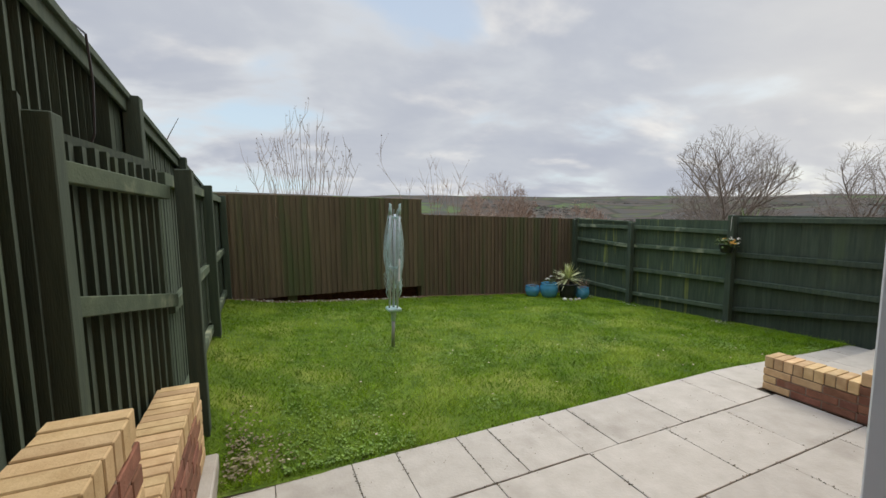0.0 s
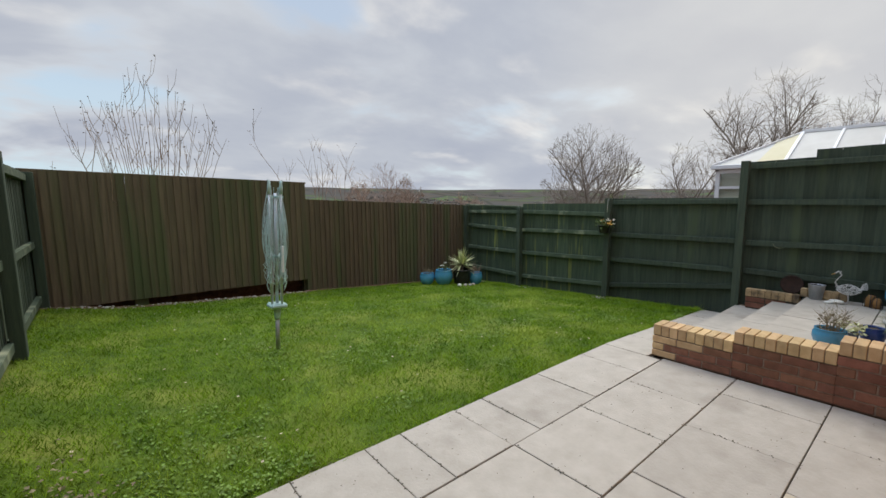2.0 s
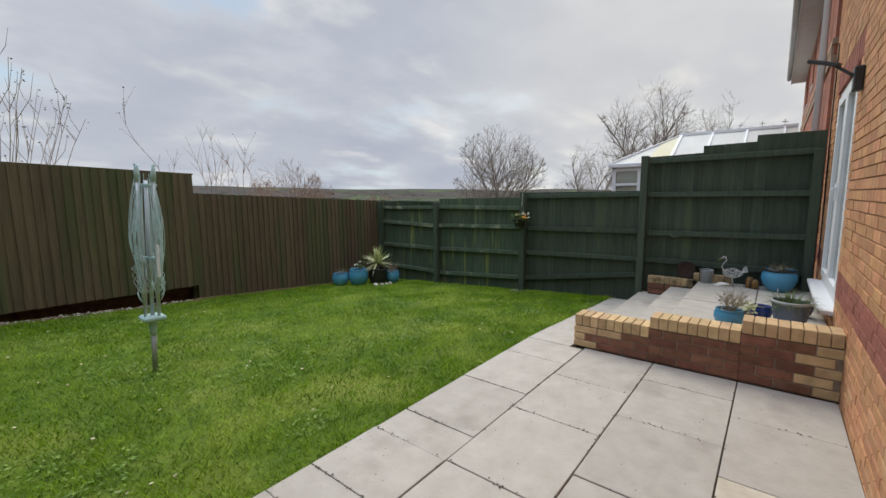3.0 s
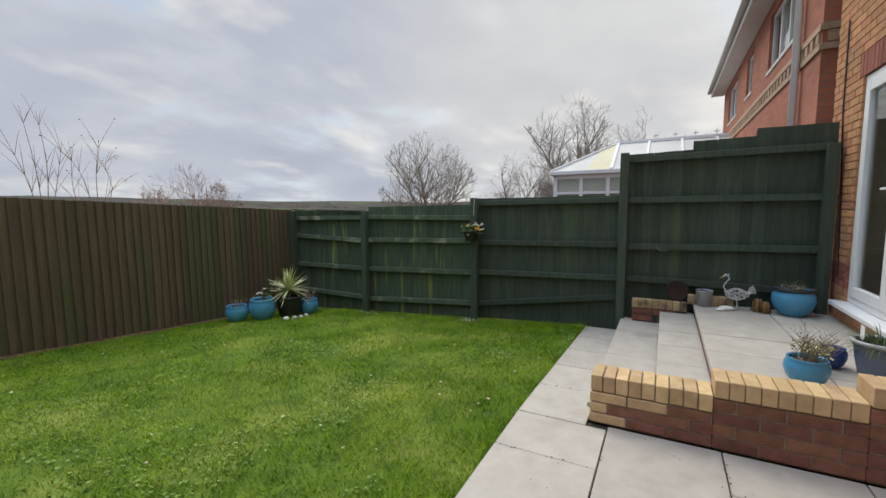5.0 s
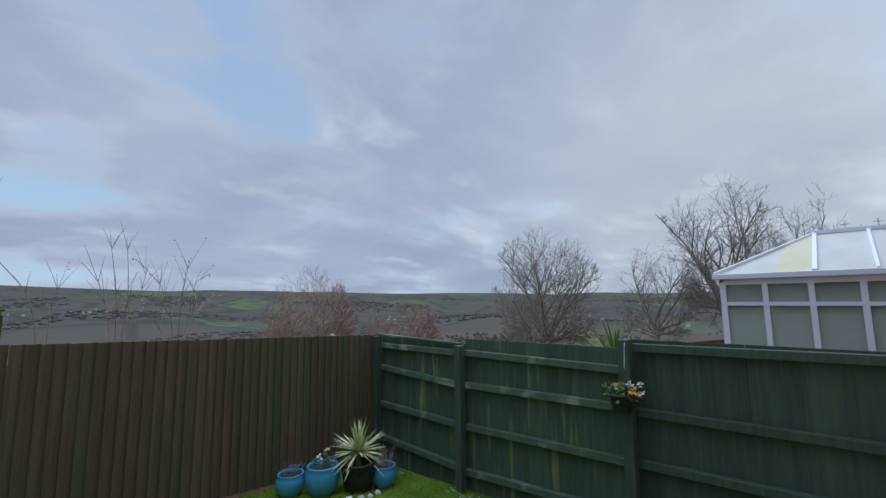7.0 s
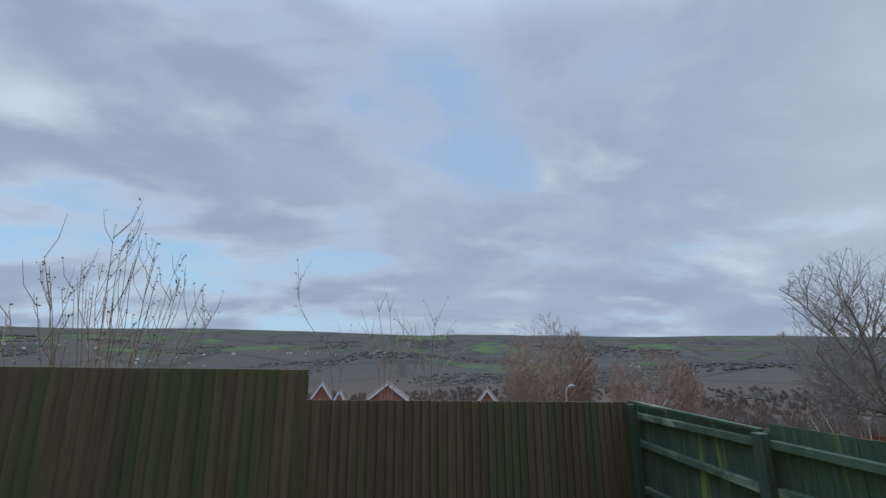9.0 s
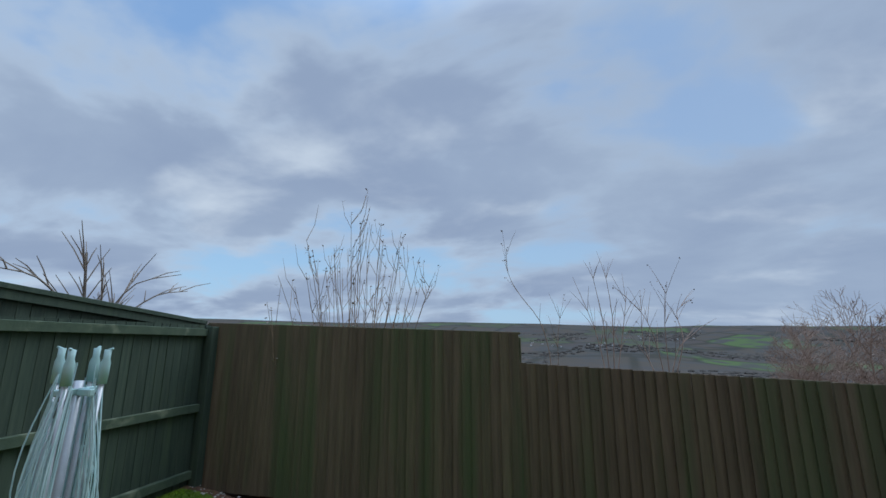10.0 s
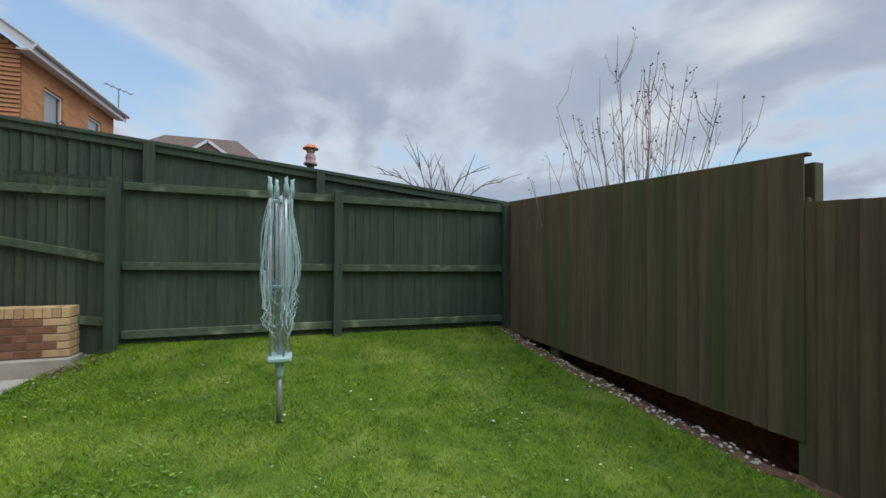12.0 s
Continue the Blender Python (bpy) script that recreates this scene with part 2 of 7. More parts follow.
M["brickA"] = brick_sheet("neighbour_brick", (0.36, 0.120, 0.075), (0.46, 0.165, 0.10), (0.24, 0.17, 0.14))
M["brickB"] = brick_sheet("orange_house_brick", (0.47, 0.19, 0.07), (0.60, 0.27, 0.11), (0.42, 0.25, 0.16))
M["black"] = material("black_metal", ((0.012, 0.012, 0.013), (0.03, 0.03, 0.032)), 20, rough=0.4, bump=0.1, spec=0.5)
M["glass"] = glass_material()
M["pale_brick"] = material("pale_pink_brick", ((0.36, 0.25, 0.18), (0.48, 0.35, 0.25)), 12, rough=0.9, spread=0.15)
M["straw"] = material("dry_leaf_scrap", ((0.34, 0.29, 0.18), (0.60, 0.54, 0.38)), 9, rough=0.8, bump=0, spread=0.3)
# dark grey: the unlit room's dimness is put into the colour
M["room"] = material("dim_room_plaster", ((0.22, 0.21, 0.20), (0.27, 0.26, 0.25)), 3, rough=0.9)
M["curtain"] = material("grey_curtain", ((0.24, 0.24, 0.23), (0.34, 0.34, 0.32)), 3, rough=0.9, stretch=(14, 14, 0.3))
M["glaze"] = material("turquoise_glaze", ((0.05, 0.25, 0.42), (0.09, 0.33, 0.52)), 5, rough=0.14, bump=0.05, spec=0.6)
M["glaze_dark"] = material("dark_blue_glaze", ((0.02, 0.045, 0.18), (0.035, 0.075, 0.26)), 5, rough=0.15, bump=0.05, spec=0.6)
M["glaze_grey"] = material("grey_blue_glaze", ((0.10, 0.135, 0.20), (0.145, 0.185, 0.255)), 5, rough=0.25, bump=0.05, spec=0.5)
M["rim"] = material("pale_glazed_rim", ((0.42, 0.44, 0.45), (0.55, 0.56, 0.56)), 8, rough=0.3)
M["soil"] = material("potting_soil", ((0.03, 0.022, 0.016), (0.085, 0.06, 0.04)), 60, rough=0.95, bump=0.8, bump_scale=120)
M["zinc"] = material("galvanised_zinc", ((0.36, 0.38, 0.40), (0.50, 0.52, 0.54)), 12, rough=0.45, metal=0.7)
M["wire"] = material("white_painted_wire", ((0.62, 0.63, 0.62), (0.75, 0.75, 0.74)), 20, rough=0.45)
M["yuccaleaf"] = material("variegated_leaf", ((0.40, 0.45, 0.18), (0.72, 0.72, 0.46)), 25, rough=0.5, bump=0, spread=0.25)
M["yucca_green"] = material("bright_sword_leaf", ((0.10, 0.17, 0.03), (0.22, 0.30, 0.07)), 8, rough=0.55, bump=0, spread=0.3)
M["leaf"] = material("green_leaf", ((0.05, 0.09, 0.025), (0.12, 0.17, 0.05)), 12, rough=0.6, bump=0, spread=0.3)
M["dryleaf"] = material("dry_stem", ((0.16, 0.13, 0.075), (0.29, 0.25, 0.15)), 12, rough=0.8, bump=0, spread=0.3)
M["flower"] = material("orange_pansy", ((0.70, 0.30, 0.05), (0.80, 0.52, 0.12)), 40, rough=0.6, bump=0, spread=0.3)
M["petal"] = material("white_petal", ((0.72, 0.70, 0.62), (0.82, 0.80, 0.74)), 30, rough=0.6, bump=0)
M["alu"] = material("grey_aluminium", ((0.45, 0.47, 0.49), (0.56, 0.58, 0.60)), 10, rough=0.4, metal=0.5, bump=0.05)
M["mint"] = material("mint_plastic", ((0.34, 0.50, 0.48), (0.45, 0.62, 0.60)), 6, rough=0.45, bump=0.05)
M["cord"] = material("pale_green_line", ((0.42, 0.58, 0.58), (0.60, 0.74, 0.74)), 12, rough=0.5, bump=0, spread=0.15)
M["galv"] = material("galvanised_pole", ((0.30, 0.31, 0.31), (0.42, 0.42, 0.42)), 15, rough=0.5, metal=0.6)
M["bark"] = material("winter_bark", ((0.21, 0.175, 0.14), (0.34, 0.29, 0.24)), 12, rough=0.9, bump=0.3)
M["twig"] = material("reddish_twig", ((0.27, 0.185, 0.135), (0.40, 0.29, 0.215)), 12, rough=0.85, bump=0, spread=0.2)
M["twig_pale"] = material("pale_twig", ((0.22, 0.16, 0.10), (0.34, 0.25, 0.17)), 12, rough=0.85, bump=0, spread=0.2)
M["pebble"] = material("pale_pebble", ((0.34, 0.31, 0.27), (0.62, 0.58, 0.52)), 6, rough=0.8, spread=0.35)
M["bark_chip"] = material("bark_mulch", ((0.06, 0.032, 0.02), (0.15, 0.085, 0.05)), 14, rough=0.95, bump=0.5, spread=0.35)
M["rust"] = material("rusty_steel", ((0.022, 0.013, 0.010), (0.05, 0.026, 0.019)), 14, rough=0.9, bump=0.3)
M["amber"] = material("amber_glass", ((0.20, 0.10, 0.035), (0.36, 0.20, 0.07)), 20, rough=0.2, bump=0)
M["terracotta"] = material("orange_glazed_clay", ((0.62, 0.17, 0.06), (0.72, 0.26, 0.10)), 14, rough=0.5)
M["cream"] = material("cream_clay", ((0.55, 0.42, 0.28), (0.66, 0.53, 0.38)), 14, rough=0.6)
M["pinkish"] = material("mauve_clay", ((0.42, 0.27, 0.27), (0.52, 0.36, 0.35)), 14, rough=0.6)
# brown twigs, kept near the ground's tone so low contrast paints in haze
M["woods"] = material("hazy_bare_woodland", ((0.160, 0.126, 0.104), (0.225, 0.178, 0.148)), 0.03, rough=1.0, bump=0, spread=0.3, spec=0.0)
M["woods_far"] = material("far_woodland", ((0.080, 0.072, 0.062), (0.108, 0.096, 0.084)), 0.02, rough=1.0, bump=0, spread=0.25, spec=0.0)
M["evergreen"] = material("evergreen_foliage", ((0.018, 0.035, 0.014), (0.04, 0.07, 0.025)), 2, rough=0.9, bump=0, spread=0.3)
M["render_wall"] = material("white_render_wall", ((0.62, 0.61, 0.58), (0.74, 0.73, 0.70)), 0.4, rough=0.9, bump=0, spread=0.15)


# ---- building helpers ----
def mesh_of(name, bm, mats):
    me = bpy.data.meshes.new(name)
    bm.to_mesh(me)
    bm.free()
    for q in mats if isinstance(mats, (list, tuple)) else (mats,):
        me.materials.append(q)
    return me


def part(name, bm, mat, parent, label="", smooth=False):
    ob = new(name, mesh_of(name, bm, mat))
    if smooth:
        ob.data.shade_smooth()
    ob.parent = parent
    return tagged(ob, label)


def thing(name, label, category, at=(0, 0, 0), group="", kind="", turn=0.0):
    ob = new(name)
    ob.matrix_world = pose(*at, 0, 0, turn)
    return tagged(ob, label, category, group, kind)


def solid(name, bm, mat, label, category, kind="", group="", smooth=False):
    ob = part(name, bm, mat, None, label, smooth)
    return tagged(ob, "", category, group, kind)


def box(bm, x0, x1, y0, y1, z0, z1, bevel=0.0):
    vs = [bm.verts.new(c) for c in ((x0, y0, z0), (x1, y0, z0), (x1, y1, z0), (x0, y1, z0), (x0, y0, z1), (x1, y0, z1), (x1, y1, z1), (x0, y1, z1))]
    fs = [bm.faces.new([vs[i] for i in f]) for f in ((3, 2, 1, 0), (4, 5, 6, 7), (0, 1, 5, 4), (1, 2, 6, 5), (2, 3, 7, 6), (3, 0, 4, 7))]
    if bevel:
        es = {e for f in fs for e in f.edges}
        bmesh.ops.bevel(bm, geom=list(es), offset=bevel, segments=1, affect="EDGES", profile=0.5)
    return bm


def boxes(*specs, bevel=0.0):
    bm = bmesh.new()
    for s in specs:
        box(bm, *s, bevel=bevel)
    return bm


def beam(bm, a, b, w, h, bevel=0.0):
    """A rectangular bar from a to b, w wide across and h high."""
    a, b = Vector(a), Vector(b)
    d = (b - a).normalized()
    s = d.cross(Vector((0, 0, 1)))
    s = s.normalized() if s.length > 1e-4 else Vector((1, 0, 0))
    u = s.cross(d)
    vs = [bm.verts.new(p + s * i * w / 2 + u * j * h / 2) for p in (a, b) for i, j in ((-1, -1), (1, -1), (1, 1), (-1, 1))]
    fs = [bm.faces.new([vs[i] for i in f]) for f in ((0, 1, 2, 3), (7, 6, 5, 4), (0, 4, 5, 1), (1, 5, 6, 2), (2, 6, 7, 3), (3, 7, 4, 0))]
    bmesh.ops.recalc_face_normals(bm, faces=fs)
    if bevel:
        bmesh.ops.bevel(bm, geom=list({e for f in fs for e in f.edges}), offset=bevel, segments=1, affect="EDGES")
    return bm


def tube(bm, pts, radii, sides=6, caps=True):
    """A tapered tube along pts."""
    rings, prev = [], None
    pts = [Vector(p) for p in pts]
    for i, p in enumerate(pts):
        d = (pts[min(i + 1, len(pts) - 1)] - pts[max(i - 1, 0)]).normalized()
        s = d.cross(Vector((0, 0, 1))) if prev is None else prev - d * prev.dot(d)
        if s.length < 1e-3:
            s = d.cross(Vector((1, 0, 0)))
        s.normalize()
        prev = s
        u = s.cross(d)
        r = radii[i] if isinstance(radii, (list, tuple)) else radii
        rings.append([bm.verts.new(p + (s * math.cos(a) + u * math.sin(a)) * r) for a in (k * math.tau / sides for k in range(sides))])
    for q, w in zip(rings, rings[1:]):
        for k in range(sides):
            bm.faces.new((q[k], w[k], w[(k + 1) % sides], q[(k + 1) % sides]))
    if caps and sides > 2:
        bm.faces.new(rings[0])
        bm.faces.new(rings[-1][::-1])
    return bm


def lathe(bm, profile, segs=32, at=(0, 0, 0)):
    """A turned shape from (radius, height) pairs."""
    rings = []
    for r, z in profile:
        if r < 1e-5:
            rings.append([bm.verts.new((at[0], at[1], at[2] + z))])
        else:
            rings.append([bm.verts.new((at[0] + r * math.cos(a), at[1] + r * math.sin(a), at[2] + z)) for a in (k * math.tau / segs for k in range(segs))])
    for q, w in zip(rings, rings[1:]):
        for k in range(segs):
            k2 = (k + 1) % segs
            if len(q) == 1:
                bm.faces.new((q[0], w[k2], w[k]))
            elif len(w) == 1:
                bm.faces.new((q[k], q[k2], w[0]))
            else:
                bm.faces.new((q[k], q[k2], w[k2], w[k]))
    return bm


def raw(name, verts, faces, mat, label, category, kind="", parent=None):
    me = bpy.data.meshes.new(name)
    me.from_pydata(verts, [], faces)
    me.materials.append(mat)
    ob = new(name, me)
    ob.parent = parent
    return tagged(ob, label, category, "", kind)


def lawn_z(x, y):
    u, v = min(max(x / 7.1, -0.1), 1.05), min(max((y - 2.8) / 5.2, 0), 1.1)
    z = (0.02 * (1 - u) - 0.14 * u) * (1 - v) + (0.08 * (1 - u) - 0.43 * u) * v
    rise = min(max((0.7 - x) / 1.2, 0), 1)
    near = min(max((y - 2.85) / 0.5, 0), 1)
    return z - 0.012 * (y < 2.8) + 0.20 * near * rise * rise * (3 - 2 * rise) * (1 - 0.55 * v) + 0.012 * noise.noise((x * 1.3, y * 1.3, 0))


HOUSE_Y = 0.38      # garden face of the house
LAWN_Y = 2.77       # patio edge
RIGHT_X = 7.15      # line of the right-hand fence
TERRACE = 0.28

# ---- ground ----
def ground_z(x, y):
    r = math.hypot(x, y)
    az = math.atan2(x, y)
    if r < 12:
        return -0.75
    fall = -0.75 - 16 * (1 - math.exp(-(r - 12) / 90)) - 36 * (1 - math.exp(-(r - 12) / 420))
    if y < 0:
        fall *= max(0.0, 1 + 2.0 * y / r)
        fall -= 0.5
    crest = 78 - 52 * max(0.0, math.sin(az)) + 30 * max(0.0, -math.sin(az)) * max(0.0, math.cos(az))
    s = min(max((r - 500) / 2100, 0), 1)
    s = s * s * (3 - 2 * s)
    n1 = noise.noise((x / 700, y / 700, 2.0)) * 30 + noise.noise((x / 260, y / 260, 5.0)) * 9
    return fall * (1 - s) + crest * s + n1 * min(max((r - 150) / 900, 0), 1) * (0.5 if s > 0.9 else 1.0)


def field_material():
    mt = bpy.data.materials.new("fields_and_hedges")
    mt.use_nodes = True
    n, l = mt.node_tree.nodes, mt.node_tree.links
    p = n["Principled BSDF"]
    p.inputs["Roughness"].default_value, p.inputs["Specular IOR Level"].default_value = 1.0, 0.0
    g = n.new("ShaderNodeNewGeometry")
    v = n.new("ShaderNodeTexVoronoi")
    v.inputs["Scale"].default_value = 1 / 180
    d = n.new("ShaderNodeTexNoise")
    d.inputs["Scale"].default_value = 1 / 60
    ad = n.new("ShaderNodeVectorMath")
    ad.operation = "MULTIPLY_ADD"
    l.new(d.outputs["Color"], ad.inputs[0])
    ad.inputs[1].default_value = (40, 40, 0)
    l.new(g.outputs["Position"], ad.inputs[2])
    l.new(ad.outputs[0], v.inputs["Vector"])
    r = n.new("ShaderNodeValToRGB")
    r.color_ramp.interpolation = "CONSTANT"
    cols = ((0.0, (0.098, 0.086, 0.072)), (0.34, (0.092, 0.104, 0.062)), (0.44, (0.106, 0.090, 0.076)), (0.64, (0.100, 0.138, 0.062)), (0.73, (0.092, 0.080, 0.072)))
    e = r.color_ramp.elements
    e[0].color, e[1].position, e[1].color = (*cols[0][1], 1), cols[1][0], (*cols[1][1], 1)
    for pos, c in cols[2:]:
        e.new(pos).color = (*c, 1)
    l.new(v.outputs["Color"], r.inputs[0])
    t, mr, mx = n.new("ShaderNodeTexNoise"), n.new("ShaderNodeMapRange"), n.new("ShaderNodeMixRGB")
    t.inputs["Scale"].default_value, t.inputs["Detail"].default_value = 1 / 45, 8
    l.new(g.outputs["Position"], t.inputs["Vector"]), l.new(t.outputs[0], mr.inputs[0])
    mr.inputs[1].default_value, mr.inputs[2].default_value = 0.46, 0.58
    l.new(mr.outputs[0], mx.inputs[0]), l.new(r.outputs[0], mx.inputs[1])
    mx.inputs[2].default_value = (0.088, 0.085, 0.080, 1)
    # dark hedges along the fields' edges
    ve, hr, mh = n.new("ShaderNodeTexVoronoi"), n.new("ShaderNodeMapRange"), n.new("ShaderNodeMixRGB")
    ve.feature = "DISTANCE_TO_EDGE"
    ve.inputs["Scale"].default_value = 1 / 180
    l.new(ad.outputs[0], ve.inputs["Vector"]), l.new(ve.outputs["Distance"], hr.inputs[0])
    hr.inputs[1].default_value, hr.inputs[2].default_value, hr.inputs[3].default_value, hr.inputs[4].default_value = 0.02, 0.06, 0.5, 0.0
    l.new(hr.outputs[0], mh.inputs[0]), l.new(mx.outputs[0], mh.inputs[1])
    mh.inputs[2].default_value = (0.040, 0.044, 0.034, 1)
    mx = mh
    # brown near ground, toned towards the woods: haze painted as low contrast
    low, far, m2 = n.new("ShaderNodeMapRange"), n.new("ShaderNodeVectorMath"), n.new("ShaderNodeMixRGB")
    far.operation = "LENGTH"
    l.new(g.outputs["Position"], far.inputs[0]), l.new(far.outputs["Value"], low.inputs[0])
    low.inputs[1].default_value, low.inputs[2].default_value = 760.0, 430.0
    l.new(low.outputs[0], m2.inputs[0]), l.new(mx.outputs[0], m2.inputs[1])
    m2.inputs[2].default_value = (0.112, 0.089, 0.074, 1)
    l.new(m2.outputs[0], p.inputs["Base Color"])
    return mt


def make_ground():
    radii = [0.0, 6, 12, 16, 22, 30, 42, 58, 80, 110, 150, 200, 260, 330, 410, 500, 600, 720, 850, 1000, 1150, 1300, 1450, 1600, 1750, 1900, 2100, 2300, 2500, 2700, 3000, 3600, 4400]
    segs = 144
    verts, faces = [(0, 0, -0.75)], []
    for r in radii[1:]:
        for k in range(segs):
            a = k * math.tau / segs
            x, y = r * math.sin(a), r * math.cos(a)
            verts.append((x, y, ground_z(x, y)))
    for k in range(segs):
        faces.append((0, 1 + (k + 1) % segs, 1 + k))
    for i in range(len(radii) - 2):
        for k in range(segs):
            a, b = 1 + i * segs + k, 1 + i * segs + (k + 1) % segs
            faces.append((a, b, b + segs, a + segs))
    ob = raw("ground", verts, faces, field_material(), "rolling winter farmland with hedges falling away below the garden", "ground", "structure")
    ob.data.shade_smooth()


make_ground()


def make_lawn():
    nx, ny = 76, 54
    x0, x1, y0, y1 = -0.55, RIGHT_X + 0.05, LAWN_Y - 0.02, 8.3
    verts = [(x0 + (x1 - x0) * i / nx, y0 + (y1 - y0) * j / ny, 0) for j in range(ny + 1) for i in range(nx + 1)]
    verts = [(x, y, lawn_z(x, y) - (0.3 if x < 3.25 and y > 7.96 + 0.036 * (x + 0.5) else 0)) for x, y, _ in verts]
    faces = [(a, a + 1, a + nx + 2, a + nx + 1) for j in range(ny) for i in range(nx) for a in (j * (nx + 1) + i,)]
    ob = raw("lawn", verts, faces, M["lawn"], "patchy green lawn sloping down towards the corner pots", "lawn", "structure")
    ob.data.shade_smooth()


make_lawn()


def patio_z(x):
    return 0.0 if x < 4.4 else -0.05 * (x - 4.4)


# bed of the paving
solid("pavement", boxes((-0.3, RIGHT_X, HOUSE_Y, LAWN_Y - 0.015, -0.7, -0.175), (-0.3, 4.4, HOUSE_Y, LAWN_Y - 0.015, -0.175, -0.022)), M["joint"],
      "grey concrete slab patio with dark open joints", "patio", "structure")


# ---- walls of brick ----
def chamfered(name, w, d, h, mat, c=0.004):
    bm = boxes((0, w, 0, d, 0, h), bevel=c)
    return mesh_of(name, bm, mat)


BR = {k: chamfered("brick", 0.215, 0.1025, 0.065, M[k]) for k in ("buff", "redbrick", "orange", "plinthred")}
HALF = {k: chamfered("brick", 0.1025, 0.1025, 0.065, M[k]) for k in ("buff", "redbrick", "orange", "plinthred")}
EDGE = chamfered("brick", 0.068, 0.215, 0.1025, M["buff"])
KERB = chamfered("brick", 0.068, 0.10, 0.1025, M["buff_dirty"])


def piece(name, me, parent, m):
    ob = new(name, me)
    ob.parent = parent
    ob.matrix_basis = m
    return ob


def stepped_wall(name, label, x_face, side, y_ends, tops, base, quoin):
    """A garden wall along y with a face at x_face, 0.225 thick towards side, whose cap of bricks on edge steps up towards the house.
    y_ends: from the garden end back to the house; tops: the cap's height of each stretch."""
    rnd = random.Random(len(name) + int(abs(x_face) * 100))
    w = thing(name, label, "wall", (0, 0, 0), "", "structure")
    xa, xb = (x_face, x_face + 0.225 * side)
    lo, hi = min(xa, xb), max(xa, xb)
    bm, bc = bmesh.new(), bmesh.new()
    for y1, y0, top in zip(y_ends, y_ends[1:], tops):
        box(bm, lo + 0.007, hi - 0.007, y0 + 0.002, y1 - 0.007, base, top - 0.1125)
        box(bc, lo + 0.012, hi - 0.012, y0 + 0.002, y1 - 0.012, top - 0.1125, top - 0.012)
    part("mortar", bm, M["wall_mortar"], w, "brown-grey mortar core")
    part("cap_mortar", bc, M["cap_joint"], w, "dark mortar between the cap bricks")
    for y1, y0, top in zip(y_ends, y_ends[1:], tops):
        n = round((y1 - y0) / 0.075)
        pitch = (y1 - y0) / n
        for i in range(n):
            y = y1 - (i + 1) * pitch + 0.003
            piece("cap_brick", EDGE, w, Matrix.Translation((lo + 0.005 + rnd.uniform(-0.003, 0.003), y, top - 0.1025 + rnd.uniform(-0.002, 0.002))) @ pose(0, 0, 0, 0, 0, 0)
                  @ Matrix.Rotation(radians(-90), 4, "Z") @ Matrix.Translation((-0.068, 0, 0)))
        n = max(1, round((top - 0.1125 - base) / 0.0755))
        step = (top - 0.108 - base) / n
        for course in range(n):
            z = base + 0.006 + course * step
            tall = Matrix.Diagonal((1, 1, (step - 0.010) / 0.065, 1))
            y = y1 - (0.0 if course % 2 == 0 else 0.1125)
            end = y1 == y_ends[0]
            if course % 2:
                for fx in (lo, hi - 0.1025):
                    piece("brick", HALF["buff" if end else "redbrick"], w, Matrix.Translation((fx, y1 - 0.1025, z)) @ tall)
            while y - 0.05 > y0:
                cut = max(y - 0.215, y0)
                kind = "buff" if (end and y1 - y < 0.01) or (cut - y0 < 0.05 and y0 == y_ends[-1]) or rnd.random() < 0.04 else "redbrick"
                for fx in (lo, hi - 0.1025):
                    m = Matrix.Translation((fx + rnd.uniform(-0.002, 0.002), y, z)) @ Matrix.Rotation(radians(-90), 4, "Z") @ Matrix.Diagonal(((y - cut) / 0.215, 1, 1, 1))
                    piece("brick", BR[kind], w, m @ tall)
                y -= 0.225
    return w


WALL_A = 4.375
WALL_B = -0.242


# ---- fences ----
def board_mesh(mat, w, t=0.014, s=1, a=0.006):
    """A feather-edged board 1 m high: its depth goes from t at one edge to a at the other, towards s."""
    bm = bmesh.new()
    cs = ((0, 0), (w, 0), (w, a * s), (0, t * s))
    vs = [bm.verts.new((*c, z)) for z in (0, 1) for c in cs]
    fs = [bm.faces.new([vs[i] for i in f]) for f in ((3, 2, 1, 0), (4, 5, 6, 7), (0, 1, 5, 4), (1, 2, 6, 5), (2, 3, 7, 6), (3, 0, 4, 7))]
    bmesh.ops.recalc_face_normals(bm, faces=bm.faces)
    return mesh_of("board", bm, mat)


def boards(parent, me, a, b, z0, z1, pitch, seed, lean=0.006, wob=0.01):
    """Boards side by side from a to b (plan points), their feet and heads running straight between the given heights."""
    rnd = random.Random(seed)
    a, b = Vector(a), Vector(b)
    n = max(1, round((b - a).length / pitch))
    ang = math.atan2(b.y - a.y, b.x - a.x)
    for i in range(n):
        f = i / n
        p = a.lerp(b, f)
        lo, hi = z0[0] + (z0[1] - z0[0]) * f + rnd.uniform(-wob, wob), z1[0] + (z1[1] - z1[0]) * f + rnd.uniform(-wob, wob) * 0.4
        m = Matrix.Translation((p.x, p.y, lo)) @ Matrix.Rotation(ang, 4, "Z") @ Matrix.Rotation(rnd.uniform(-lean, lean), 4, "Y") @ Matrix.Rotation(rnd.uniform(-0.03, 0.03), 4, "Z")
        piece("board", me, parent, m @ Matrix.Diagonal(((b - a).length / n / pitch, 1, hi - lo, 1)))


def post(parent, x, y, z0, z1, w=0.09, label="", mat=None, turn=0.0):
    bm = boxes((-w / 2, w / 2, -w / 2, w / 2, z0, z1), bevel=0.005)
    ob = part("post", bm, mat or M["fence_green"], parent, label)
    ob.matrix_basis = pose(x, y, 0, 0, 0, turn)


